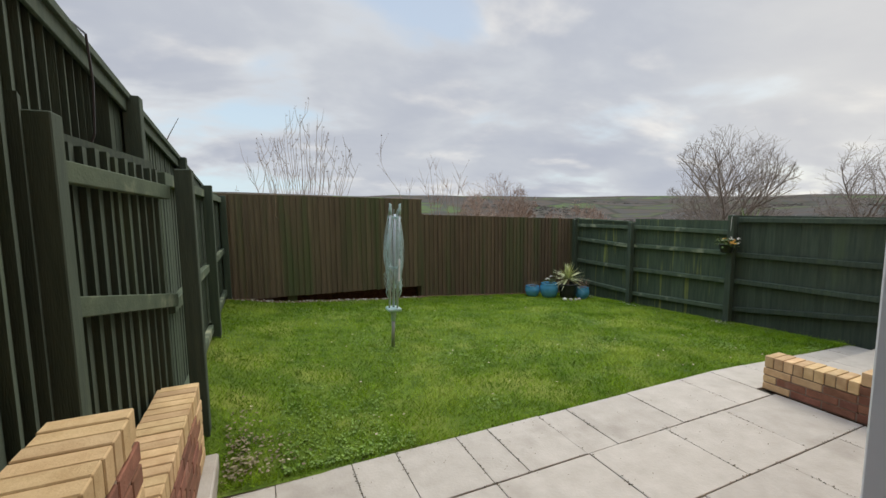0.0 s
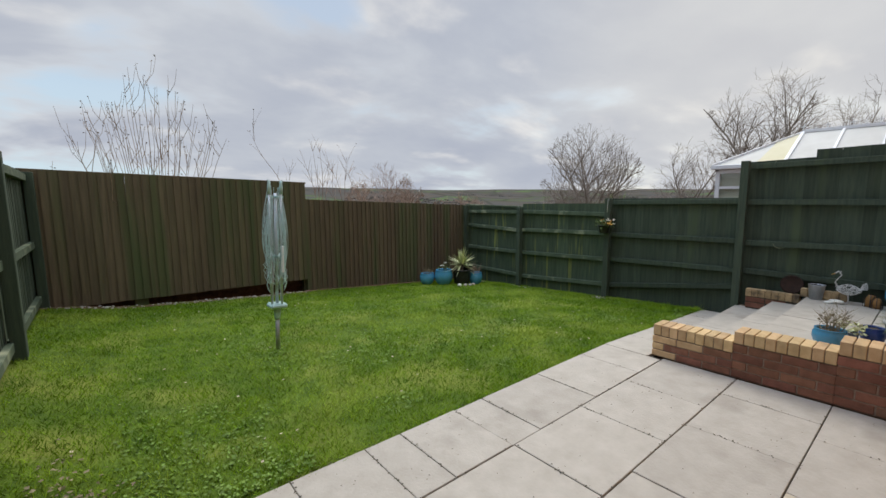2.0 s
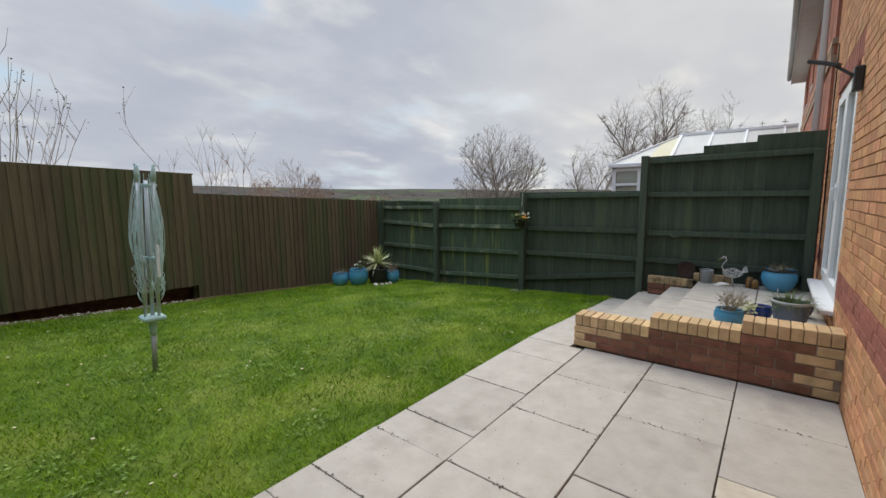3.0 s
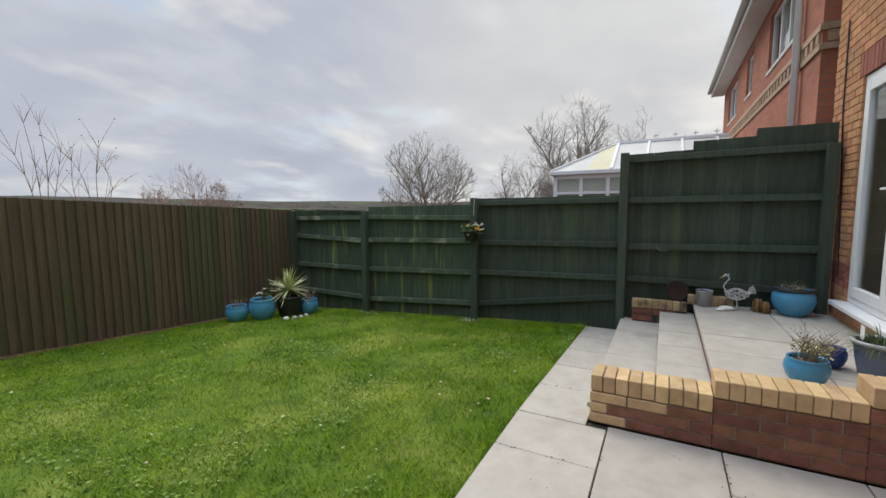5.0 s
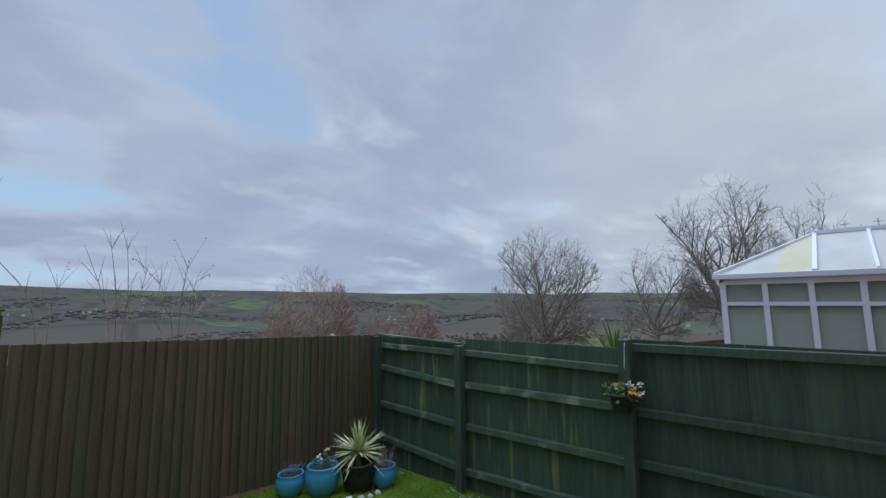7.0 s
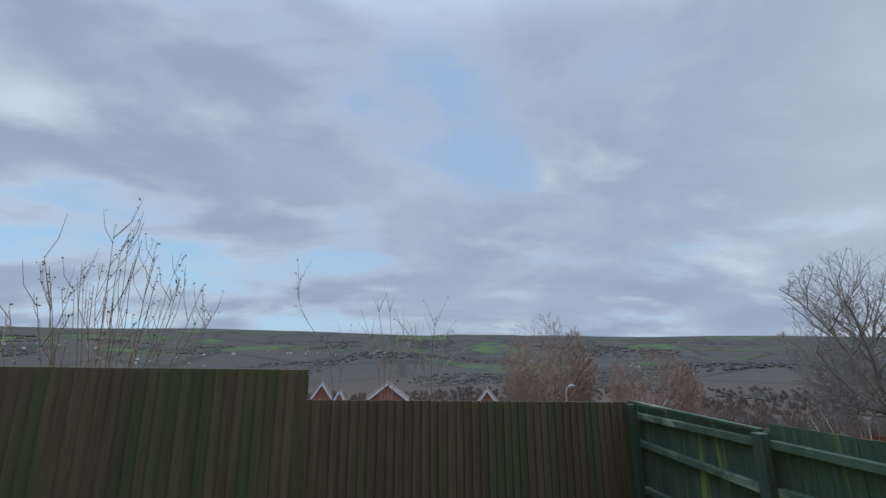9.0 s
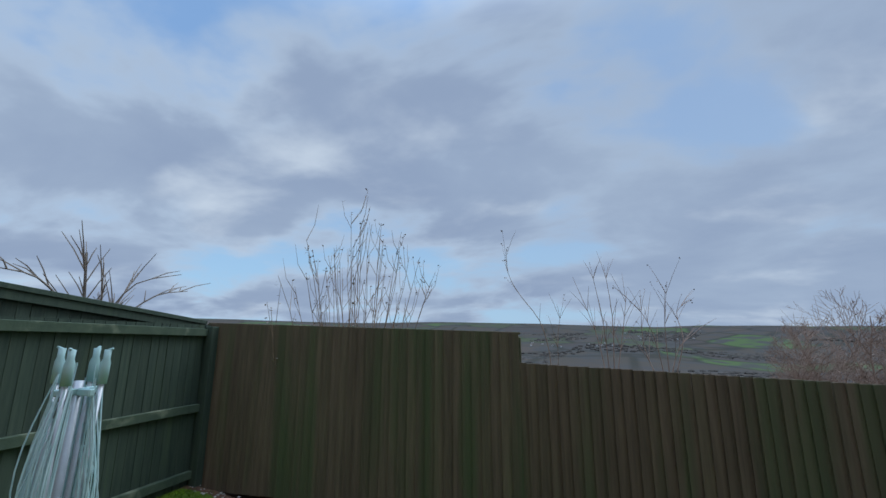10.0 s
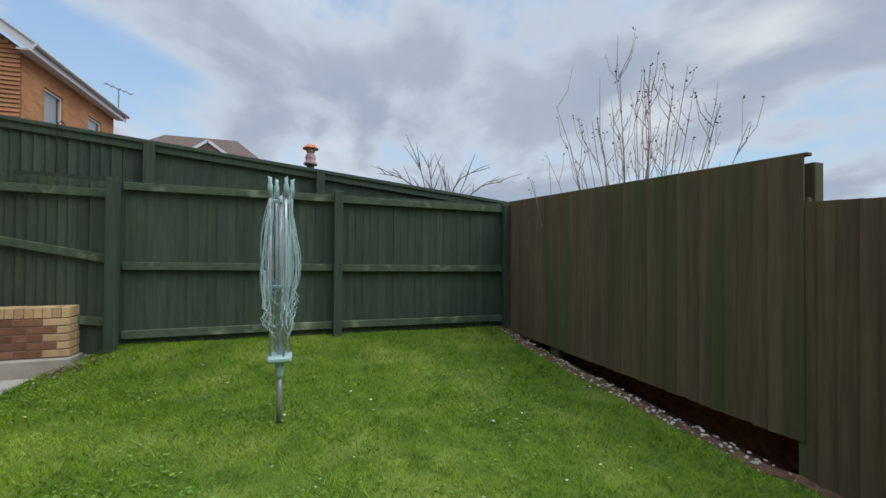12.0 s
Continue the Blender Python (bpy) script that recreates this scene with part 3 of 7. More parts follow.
def rail(parent, a, b, w=0.045, h=0.075, mat=None, label="", name="rail"):
    part(name, beam(bmesh.new(), a, b, w, h, 0.004), mat or M["algae_rail"], parent, label)


def far_fence():
    f = thing("fence", "weathered brown feather-edge board fence with one raised panel", "fence")
    tall = (Vector((-0.50, 7.96)), Vector((3.20, 8.095)))
    low = (Vector((3.17, 8.115)), Vector((7.22, 8.14)))
    me = board_mesh(M["fence_rust"], 0.108, 0.034, -1, 0.010)
    boards(f, board_mesh(M["fence_brown"], 0.101, 0.030, -1, 0.012), tall[0], tall[1], (0.15, 0.075), (1.965, 1.845), 0.098, 1, wob=0.004, lean=0.002)
    boards(f, me, low[0], low[1], (-0.26, -0.40), (1.555, 1.375), 0.098, 2, wob=0.006)
    for z in (0.35, 1.0, 1.55):
        rail(f, (tall[0].x, tall[0].y + 0.05, z + 0.06), (tall[1].x, tall[1].y + 0.05, z), mat=M["fence_brown"])
    for z in (0.1, 0.6, 1.15):
        rail(f, (low[0].x, low[0].y + 0.05, z), (low[1].x, low[1].y + 0.05, z - 0.1), mat=M["fence_brown"])
    for x, y, z0, z1 in ((-0.44, 8.07, -0.6, 1.92), (3.17, 8.21, -0.7, 1.81), (5.2, 8.23, -0.8, 1.43), (7.17, 8.24, -0.8, 1.35)):
        post(f, x, y, z0, z1, 0.085, mat=M["fence_brown"])
    # capping strip of the raised panel and a block under it
    rail(f, (tall[0].x, tall[0].y + 0.012, 1.97), (tall[1].x + 0.02, tall[1].y + 0.012, 1.852), 0.05, 0.022, M["fence_brown"], name="capping")
    part("gravel_board", boxes((0.55, 0.72, 8.02, 8.09, -0.3, 0.13), bevel=0.006), M["fence_brown"], f, "short wooden block propping the raised panel")


def right_fence():
    f = thing("fence", "dark green board fence with algae-stained rails stepping up", "fence")
    mossy, plain = board_mesh(M["fence_back"], 0.112, 0.02), board_mesh(M["fence_green"], 0.112, 0.017)
    runs = (((7.24, 8.12), (7.13, 6.30), (1.375, 1.345), -0.62), ((7.13, 6.30), (7.14, 4.32), (1.42, 1.44), -0.6), ((7.14, 4.32), (7.19, 2.37), (1.525, 1.53), -0.5),
            ((7.19, 2.37), (7.20, 1.66), (2.02, 2.04), 0.0), ((7.20, 1.66), (7.20, 1.08), (2.13, 2.14), 0.0), ((7.20, 1.08), (7.20, HOUSE_Y + 0.03), (2.22, 2.22), 0.0))
    for i, (a, b, tops, foot) in enumerate(runs):
        part("backing", beam(bmesh.new(), (a[0] + 0.105, a[1], (tops[0] + foot) / 2 - 0.01), (b[0] + 0.105, b[1], (tops[0] + foot) / 2 - 0.01), 0.012, tops[0] - foot - 0.02), M["fence_back"], f)
        boards(f, mossy if i < 2 else plain, Vector(a) + Vector((0.075, 0)), Vector(b) + Vector((0.075, 0)), (foot, foot), tops, 0.108, 20 + i, lean=0.003, wob=0.004)
    x = lambda y: 7.20 - 0.06 * min(max((y - 2.4) / 3, 0), 1) + (0.10 * (y - 6.3) / 1.8 if y > 6.3 else 0)
    rails = ((8.10, 6.34, ((1.24, 1.265), (0.92, 0.875), (0.385, 0.405), (-0.09, -0.09))),
             (6.26, 4.36, ((1.275, 1.265), (0.895, 0.93), (0.41, 0.465), (-0.10, 0.01))),
             (4.28, 2.42, ((1.475, 1.50), (0.915, 0.94), (0.48, 0.52), (0.015, 0.28))),
             (2.32, HOUSE_Y + 0.1, ((1.975, 2.0), (1.49, 1.495), (0.925, 0.955), (0.53, 0.50))))
    for y0, y1, zs in rails:
        for k, (za, zb) in enumerate(zs):
            rail(f, (x(y0) + 0.032, y0, za - 0.02), (x(y1) + 0.032, y1, zb - 0.02), 0.075, 0.07, M["algae_rail"] if y0 > 4.3 else M["fence_green"])
    for px, py, z0, z1 in ((7.20, 8.07, -0.7, 1.36), (7.09, 6.30, -0.7, 1.345), (7.10, 4.32, -0.7, 1.53), (7.15, 2.37, -0.5, 2.03), (7.18, HOUSE_Y + 0.09, 0.0, 2.0)):
        post(f, px, py, z0, z1, 0.095)
    rail(f, (7.24, 8.12, 1.385), (7.17, 6.34, 1.355), 0.05, 0.03, M["algae_rail"], name="capping")


def left_fence():
    f = thing("fence", "tall dark green board fence under a sloping capping board", "fence")
    X = -0.37
    me = board_mesh(M["fence_green"], 0.0985, 0.011, 1, 0.015)
    rough = board_mesh(M["fence_green"], 0.092, 0.010, 1, 0.036)
    boards(f, me, (X - 0.10, 7.96), (X - 0.10, 3.25), (0.10, 0.14), (1.95, 1.97), 0.098, 41, lean=0.002, wob=0.006)
    boards(f, rough, (X - 0.06, 3.22), (-0.62, 2.1), (0.14, 0.3), (1.97, 2.03), 0.098, 44, wob=0.016)
    boards(f, rough, (-0.60, 2.02), (-0.60, 0.42), (0.3, 0.3), (2.12, 2.24), 0.11, 43, lean=0.012, wob=0.03)
    # back boards that close the gaps
    part("backing", boxes((X - 0.145, X - 0.128, 3.25, 7.96, 0.1, 1.93)), M["fence_green"], f)
    part("backing", beam(bmesh.new(), (X - 0.10, 3.24, 1.08), (-0.66, 2.20, 1.12), 0.016, 1.9), M["fence_green"], f)
    part("backing", boxes((-0.66, -0.642, 0.42, 2.24, 0.2, 2.08)), M["fence_green"], f)
    # extension boards behind, under the capping
    top = lambda y: 1.985 + (8.0 - y) * 0.1065
    boards(f, me, (-0.66, 7.98), (-0.66, 3.25), (1.6, 1.6), (top(7.98) - 0.02, top(3.25) - 0.02), 0.098, 42, lean=0.002, wob=0.003)
    boards(f, rough, (-0.66, 3.24), (-0.66, 0.42), (1.6, 1.6), (top(3.24) - 0.02, top(0.42) - 0.02), 0.098, 45, wob=0.003)
    part("backing", beam(bmesh.new(), (-0.70, 7.98, top(7.98) - 0.45), (-0.70, 0.42, top(0.42) - 0.45), 0.014, 0.8), M["fence_green"], f)
    rail(f, (-0.64, 8.02, top(8.02)), (-0.64, 0.42, top(0.42)), 0.11, 0.045, M["fence_green"], name="capping", label="sloping green capping board")
    rail(f, (-0.615, 8.02, top(8.02) - 0.06), (-0.615, 0.42, top(0.42) - 0.06), 0.02, 0.085, M["fence_green"])
    for (xa, y0), (xb, y1), zs in (((X - 0.06, 7.94), (X - 0.06, 5.63), ((1.86, 1.895), (1.02, 1.04), (0.32, 0.335))),
                                   ((X - 0.06, 5.53), (X - 0.06, 3.34), ((1.90, 1.93), (1.045, 1.07), (0.335, 0.33))),
                                   ((X - 0.02, 3.24), (-0.56, 2.1), ((1.835, 1.885), (1.14, 1.36), (0.48, 0.60)))):
        for za, zb in zs:
            rail(f, (xa, y0, za), (xb, y1, zb), 0.055, 0.085, M["algae_rail"])
    for x, y, z1 in ((X - 0.02, 7.90, 1.93), (X - 0.01, 5.58, 1.99), (X + 0.08, 3.29, 1.985)):
        post(f, x, y, -0.2, z1, 0.10)
    post(f, -0.555, 2.06, 0.0, 2.08, 0.10)
    for y in (5.37, 3.52, 1.5):
        post(f, -0.585, y, 1.7, top(y) + 0.01, 0.10, "short upright of the extension")


far_fence()
right_fence()
left_fence()

# ---- the house walked out of ----
DOOR = (5.28, 6.88, 0.48, 2.55)      # french doors: x0, x1, z0, z1
BACK = (-0.35, 1.135, 0.15, 2.45)      # open back door


def own_house():
    y0, y1 = HOUSE_Y - 0.28, HOUSE_Y - 0.0125
    X0, X1, TOP = -2.4, 7.62, 5.3
    bm = bmesh.new()
    spans = ((X0, BACK[0], -0.7, TOP), (BACK[0], BACK[1], BACK[3], TOP), (BACK[0], BACK[1], -0.7, BACK[2] - 0.06), (BACK[1], DOOR[0], -0.7, TOP),
             (DOOR[0], DOOR[1], DOOR[3], TOP), (DOOR[0], DOOR[1], -0.7, DOOR[2] - 0.09), (DOOR[1], X1, -0.7, TOP))
    for a, b, c, d in spans:
        # the mortar stands a little back from the edges of the openings
        box(bm, a + 0.008 * (a in (BACK[1], DOOR[1])), b - 0.008 * (b in (BACK[0], DOOR[0])), y0, y1, c + 0.008 * (c in (BACK[3], DOOR[3])), d)
    wall = solid("wall_house", bm, M["mortar"], "orange brick rear wall of the house with a dark red band", "wall", "structure")
    solid("wall_house_side", boxes((X1 - 0.28, X1, -6, y0, -0.7, TOP)), M["brickB"], "brick side wall of the house", "wall", "structure")
    solid("wall_house_west", boxes((X0, X0 + 0.28, -6, y0, -0.7, TOP)), M["brickB"], "brick side wall of the house", "wall", "structure")
    solid("wall_house_front", boxes((X0, X1, -6.28, -6, -0.7, TOP)), M["brickB"], "brick front wall of the house", "wall", "structure")
    # plain room behind the doors, its shade painted in as dark grey
    solid("wall_room", boxes((2.9, 3.0, -6, y0, 0.1, 2.6)), M["room"], "plain plastered wall between two rooms, coloured dim", "wall", "structure")
    solid("floor", boxes((X0 + 0.28, X1 - 0.28, -6, y0, 0.0, 0.15)), M["room"], "plain indoor floor, coloured dim grey", "floor", "structure")
    solid("ceiling", boxes((X0 + 0.28, X1 - 0.28, -6, y0, 2.6, 2.7)), M["room"], "plain plastered ceiling, coloured dim", "ceiling", "structure")
    bm = bmesh.new()
    beam(bm, (X0 - 0.2, -3.0, TOP + 2.1), (X1 + 0.2, -3.0, TOP + 2.1), 0.3, 0.1)
    vs = [bm.verts.new(c) for c in ((X0 - 0.2, y1 + 0.3, TOP - 0.05), (X1 + 0.2, y1 + 0.3, TOP - 0.05), (X1 + 0.2, -3, TOP + 2.1), (X0 - 0.2, -3, TOP + 2.1), (X0 - 0.2, -6.6, TOP - 0.05), (X1 + 0.2, -6.6, TOP - 0.05))]
    bm.faces.new((vs[0], vs[1], vs[2], vs[3]))
    bm.faces.new((vs[3], vs[2], vs[5], vs[4]))
    bm.faces.new((vs[4], vs[5], vs[1], vs[0]))
    solid("roof_house", bm, M["tile"], "brown tiled pitched roof of the house", "roof", "structure")
    return wall


own_wall = own_house()


def white_frame(parent, x0, x1, z0, z1, y, w=0.07, d=0.07, name="frame"):
    part(name, boxes((x0, x0 + w, y - d, y, z0, z1), (x1 - w, x1, y - d, y, z0, z1), (x0 + w, x1 - w, y - d, y, z1 - w, z1), (x0 + w, x1 - w, y - d, y, z0, z0 + w), bevel=0.004),
         M["white"], parent)


def french_doors():
    x0, x1, z0, z1 = DOOR
    d = thing("door_1", "closed white french doors with full-height glass panes", "door", (0, 0, 0), "", "structure")
    y = HOUSE_Y - 0.022
    white_frame(d, x0 + 0.003, x1 - 0.003, z0, z1 - 0.003, y)
    mid = (x0 + x1) / 2
    for a, b in ((x0 + 0.072, mid - 0.003), (mid + 0.003, x1 - 0.072)):
        white_frame(d, a, b, z0 + 0.072, z1 - 0.072, y + 0.018, 0.09, 0.06, "door_leaf")
        g = part("pane", boxes((a + 0.085, b - 0.085, y - 0.03, y - 0.01, z0 + 0.155, z1 - 0.155)), M["glass"], d, "clear glass pane")
        g.visible_shadow = False
    for sx in (-0.045, 0.045):
        bm = boxes((mid + sx - 0.012, mid + sx + 0.012, y + 0.018, y + 0.03, 1.40, 1.58), bevel=0.004)
        beam(bm, (mid + sx, y + 0.05, 1.52), (mid + sx + (0.11 if sx > 0 else -0.11), y + 0.05, 1.52), 0.016, 0.018, 0.004)
        box(bm, mid + sx - 0.01, mid + sx + 0.01, y + 0.03, y + 0.058, 1.51, 1.53)
        part("handle", bm, M["white"], d, "white lever handle")
    part("sill", boxes((x0 - 0.06, x1 + 0.06, HOUSE_Y - 0.08, HOUSE_Y + 0.10, z0 - 0.045, z0 - 0.004), bevel=0.006), M["white"], d, "projecting white sill")
    for a, b in ((x0 + 0.1, x0 + 0.5), (x1 - 0.6, x1 - 0.1)):
        bm = bmesh.new()
        n = 40
        vs = [(a + (b - a) * i / n, y - 0.25 + 0.03 * math.sin(i * 1.3)) for i in range(n + 1)]
        for (p, q), (r, s) in zip(vs, vs[1:]):
            bm.faces.new([bm.verts.new(c) for c in ((p, q, 0.2), (r, s, 0.2), (r, s, 2.45), (p, q, 2.45))])
        bmesh.ops.remove_doubles(bm, verts=bm.verts, dist=1e-5)
        bmesh.ops.solidify(bm, geom=bm.faces[:], thickness=0.004)
        solid("curtain", bm, M["curtain"], "pale grey curtain hanging behind the french doors", "curtain", "", "curtains behind the doors")


def back_door():
    d = thing("door_2", "white frame of the open back door", "door frame", (0, 0, 0), "", "structure")
    x0, x1, z0, z1 = BACK
    y = HOUSE_Y + 0.035
    part("frame", boxes((x0, x0 + 0.06, y - 0.1, y, z0, z1), (x1 - 0.06, x1, y - 0.1, y, z0, z1), (x0 + 0.06, x1 - 0.06, y - 0.1, y, z1 - 0.06, z1), bevel=0.004), M["white"], d)
    part("threshold", boxes((x0, x1, y - 0.12, y + 0.03, z0 - 0.06, z0 + 0.01), bevel=0.004), M["white"], d, "low white threshold")


french_doors()
back_door()


def wall_lamp():
    x, z = 5.02, 2.34
    w = thing("wall_lamp", "black outdoor wall lamp with a slanting arm on the brickwork", "lamp", (x, HOUSE_Y, z))
    part("mount", boxes((-0.05, 0.05, 0.0, 0.06, -0.09, 0.09), bevel=0.008), M["black"], w)
    part("arm", beam(bmesh.new(), (0, 0.05, 0.02), (0.03, 0.17, 0.13), 0.022, 0.022, 0.004), M["black"], w)
    part("shade", beam(bmesh.new(), (-0.0, 0.14, 0.12), (0.07, 0.33, 0.20), 0.06, 0.03, 0.006), M["black"], w, "flat black lamp head")


wall_lamp()
# thin black cable down the brickwork
solid("cable", tube(bmesh.new(), [(7.32, HOUSE_Y + 0.008, 3.2), (7.30, HOUSE_Y + 0.008, 2.3), (7.16, HOUSE_Y + 0.008, 1.5), (7.08, HOUSE_Y + 0.008, 0.75), (7.05, HOUSE_Y + 0.02, 0.7)], 0.007, 5),
      M["black"], "thin black cable clipped to the brick wall", "cable")


# ---- steps and terrace ----
def slab_piece(parent, x0, x1, y0, y1, z, rnd, zf=None, mat=None):
    gx, g = 0.0022, 0.004
    bm = boxes((x0 + gx, x1 - gx, y0 + g, y1 - g, z - 0.045, z), bevel=0.003)
    for v in bm.verts:
        v.co.z += (zf(v.co.x) if zf else 0)
        v.co.z += rnd
    part("slab", bm, mat or M["slab"], parent, "newer paler slab" if mat else "")


paving = thing("pavement_slabs", "pale grey riven concrete slabs laid in rows", "paving", (0, 0, 0), "", "structure")
rnd = random.Random(5)
rows = ((2.19, LAWN_Y, (-0.16, 0.15, 0.63, 0.94, 1.41, 1.68, 2.16, 2.45, 3.15, 3.86, 4.31, 4.86, 5.42, 5.98, 6.55, 7.12)),
        (1.58, 2.19, (-0.235, 0.36, 0.90, 1.42, 2.17, 2.93, 3.62, 4.365)),
        (0.97, 1.58, (-0.235, 0.10, 0.75, 1.35, 1.90, 2.49, 3.26, 3.96, 4.365)),
        (HOUSE_Y, 0.97, (-0.235, 0.45, 1.05, 1.65, 2.30, 2.94, 3.70, 4.365)))
for y0, y1, xs in rows:
    for a, b in zip(xs, xs[1:]):
        slab_piece(paving, a, b, y0 if a < 4.3 else 2.315, y1, 0.0, rnd.uniform(-0.003, 0.003), patio_z, M["slab_pale"] if a == 2.30 else None)

steps = thing("steps", "two low slab steps with red brick risers up to the terrace", "steps", (0, 0, 0), "", "structure")
E0, E1, E2, E3 = WALL_A + 0.225, 2.36, 1.935, 1.60
part("riser", boxes((E0, RIGHT_X - 0.03, E2, E1 - 0.02, -0.5, -0.025), bevel=0.003), M["redbrick"], steps, "red brick riser")
part("riser", boxes((E0, RIGHT_X - 0.03, E3, E2 - 0.02, -0.5, 0.125), bevel=0.003), M["redbrick"], steps, "red brick riser")
part("riser", boxes((E0, RIGHT_X - 0.03, HOUSE_Y, E3 - 0.02, -0.5, TERRACE - 0.045), bevel=0.003), M["redbrick"], steps, "red brick riser")
for y0, y1, z, xs in ((E2 - 0.02, E1, 0.02, (E0, 4.92, 5.31, 5.71, 6.09, 6.58, RIGHT_X)), (E3 - 0.02, E2, 0.165, (E0, 4.85, 5.28, 5.757, 6.22, 6.68, RIGHT_X)),
                      (0.93, E3, TERRACE, (E0, 4.9, 5.37, 5.86, 6.5, 7.18)), (HOUSE_Y + 0.005, 0.93, TERRACE, (E0, 5.1, 5.70, 6.28, 7.18))):
    for a, b in zip(xs, xs[1:]):
        slab_piece(steps, a, b, y0, y1, z, rnd.uniform(-0.003, 0.003))

# brick kerb along the fence foot on the terrace
kerb = thing("brick_edging", "low buff brick edging along the fence foot", "edging", (0, 0, 0), "", "structure")
for i in range(14):
    piece("brick", KERB, kerb, pose(RIGHT_X - 0.0, 2.165 - i * 0.0725, 0.187 if i < 8 else 0.283, 0, 0, 90))
for y, z in ((2.015, 0.112), (2.015, 0.036), (1.79, 0.112)):
    piece("brick", BR["redbrick"], kerb, pose(RIGHT_X + 0.008, y, z, 0, 0, 90))
part("mortar", boxes((RIGHT_X - 0.088, RIGHT_X, 1.66, 2.225, -0.3, 0.19), (RIGHT_X - 0.092, RIGHT_X, 1.66, 2.222, 0.19, 0.275)), M["joint"], kerb, "dirty mortar")

stepped_wall("wall_steps", "stepped red brick wall with buff brick-on-edge capping beside the steps", WALL_A, 1, (2.305, 1.63, 0.972, HOUSE_Y), (0.317, 0.408, 0.495), 0.0, 1)
stepped_wall("wall_patio", "stepped brick wall with buff brick-on-edge capping below the tall fence", WALL_B, -1, (2.965, 1.635, HOUSE_Y), (0.665, 1.111), 0.17, 2)
solid("footing", boxes((WALL_B - 0.225, WALL_B + 0.07, HOUSE_Y + 0.01, 3.0, -0.4, 0.165), bevel=0.01), M["slab"], "rough concrete footing under the brick wall", "footing", "structure")


# ---- loose things in the garden ----
def rotary_dryer():
    bx, by = 1.61, 5.005
    bz = lawn_z(bx, by)
    d = thing("rotary_clothes_dryer", "folded rotary clothes dryer with pale green lines, standing in the lawn", "clothes dryer", (bx, by, bz))
    d.matrix_world = pose(bx, by, bz, 0, 2.2, 0)
    rn = random.Random(3)
    part("pole", tube(bmesh.new(), [(0, 0, -0.08), (0, 0, 0.40)], 0.021, 14), M["galv"], d, "galvanised ground pole", True)
    part("socket", lathe(bmesh.new(), [(0.0, 0.33), (0.026, 0.33), (0.028, 0.36), (0.033, 0.40), (0.036, 0.47), (0.0, 0.47)], 16), M["mint"], d, "mint plastic socket", True)
    part("hub", boxes((-0.085, 0.085, -0.085, 0.085, 0.455, 0.505), bevel=0.016), M["mint"], d, "mint plastic lower hub")
    part("mast", tube(bmesh.new(), [(0, 0, 0.46), (0, 0, 1.66)], 0.017, 12), M["alu"], d, "", True)
    for k in range(4):
        a = k * math.pi / 2 + 0.45
        c, s = math.cos(a), math.sin(a)
        arm = part("arm", tube(bmesh.new(), [(c * 0.068, s * 0.068, 0.48), (c * 0.070, s * 0.070, 1.0), (c * 0.080, s * 0.080, 1.73)], [0.011, 0.011, 0.011], 8), M["alu"], d, "pale aluminium folding arm", True)
        bm = tube(bmesh.new(), [(c * 0.080, s * 0.080, 1.65), (c * 0.081, s * 0.081, 1.73), (c * 0.082, s * 0.082, 1.75), (c * 0.082, s * 0.082, 1.785)], [0.018, 0.018, 0.012, 0.013], 10)
        beam(bm, (c * 0.075, s * 0.075, 1.78), (c * 0.10, s * 0.10, 1.79), 0.008, 0.008)
        part("end_cap", bm, M["mint"], arm, "mint plastic arm cap", True)
        part("strut", tube(bmesh.new(), [(c * 0.03, s * 0.03, 0.98), (c * 0.055, s * 0.055, 0.72), (c * 0.06, s * 0.06, 0.55)], 0.008, 6), M["alu"], d)
    for z, r in ((1.62, 0.080), (1.0, 0.070)):
        part("cross_bracket", boxes((-r, r, -0.012, 0.012, z - 0.014, z + 0.014), (-0.012, 0.012, -r, r, z - 0.013, z + 0.013), bevel=0.004), M["mint"], d, "mint plastic bracket")
    part("winding_handle", beam(bmesh.new(), (0.03, -0.105, 0.84), (0.03, -0.098, 1.12), 0.026, 0.03, 0.008), M["white"], d, "white plastic winding handle")
    for k in range(44):
        # each line falls from an arm's head in a slack loop and climbs back to another arm
        a0 = rn.randrange(4) * math.pi / 2 + 0.45 + rn.uniform(-0.3, 0.3)
        a1 = a0 + rn.choice((-1, 1)) * rn.uniform(0.35, 1.7)
        low, out = rn.uniform(0.62, 0.98), rn.uniform(0.005, 0.06) if k % 4 else rn.uniform(0.05, 0.095)
        z0, z1 = rn.uniform(1.4, 1.73), rn.uniform(1.4, 1.73)
        pts = []
        for i in range(23):
            t = i / 22
            s = abs(2 * t - 1)
            e = min(max((t - 0.38) / 0.24, 0), 1)
            a = a0 + (a1 - a0) * e * e * (3 - 2 * e)
            top = z0 if t < 0.5 else z1
            r = 0.068 + out * (math.sin(math.pi * min(1, (1 - s) * 1.25)) if s > 0.2 else 1.0 * s / 0.2)
            pts.append((r * math.cos(a), r * math.sin(a), low + (top - low) * s ** 1.35))
        part("line", tube(bmesh.new(), pts, 0.0028, 4), M["cord"], d)


rotary_dryer()


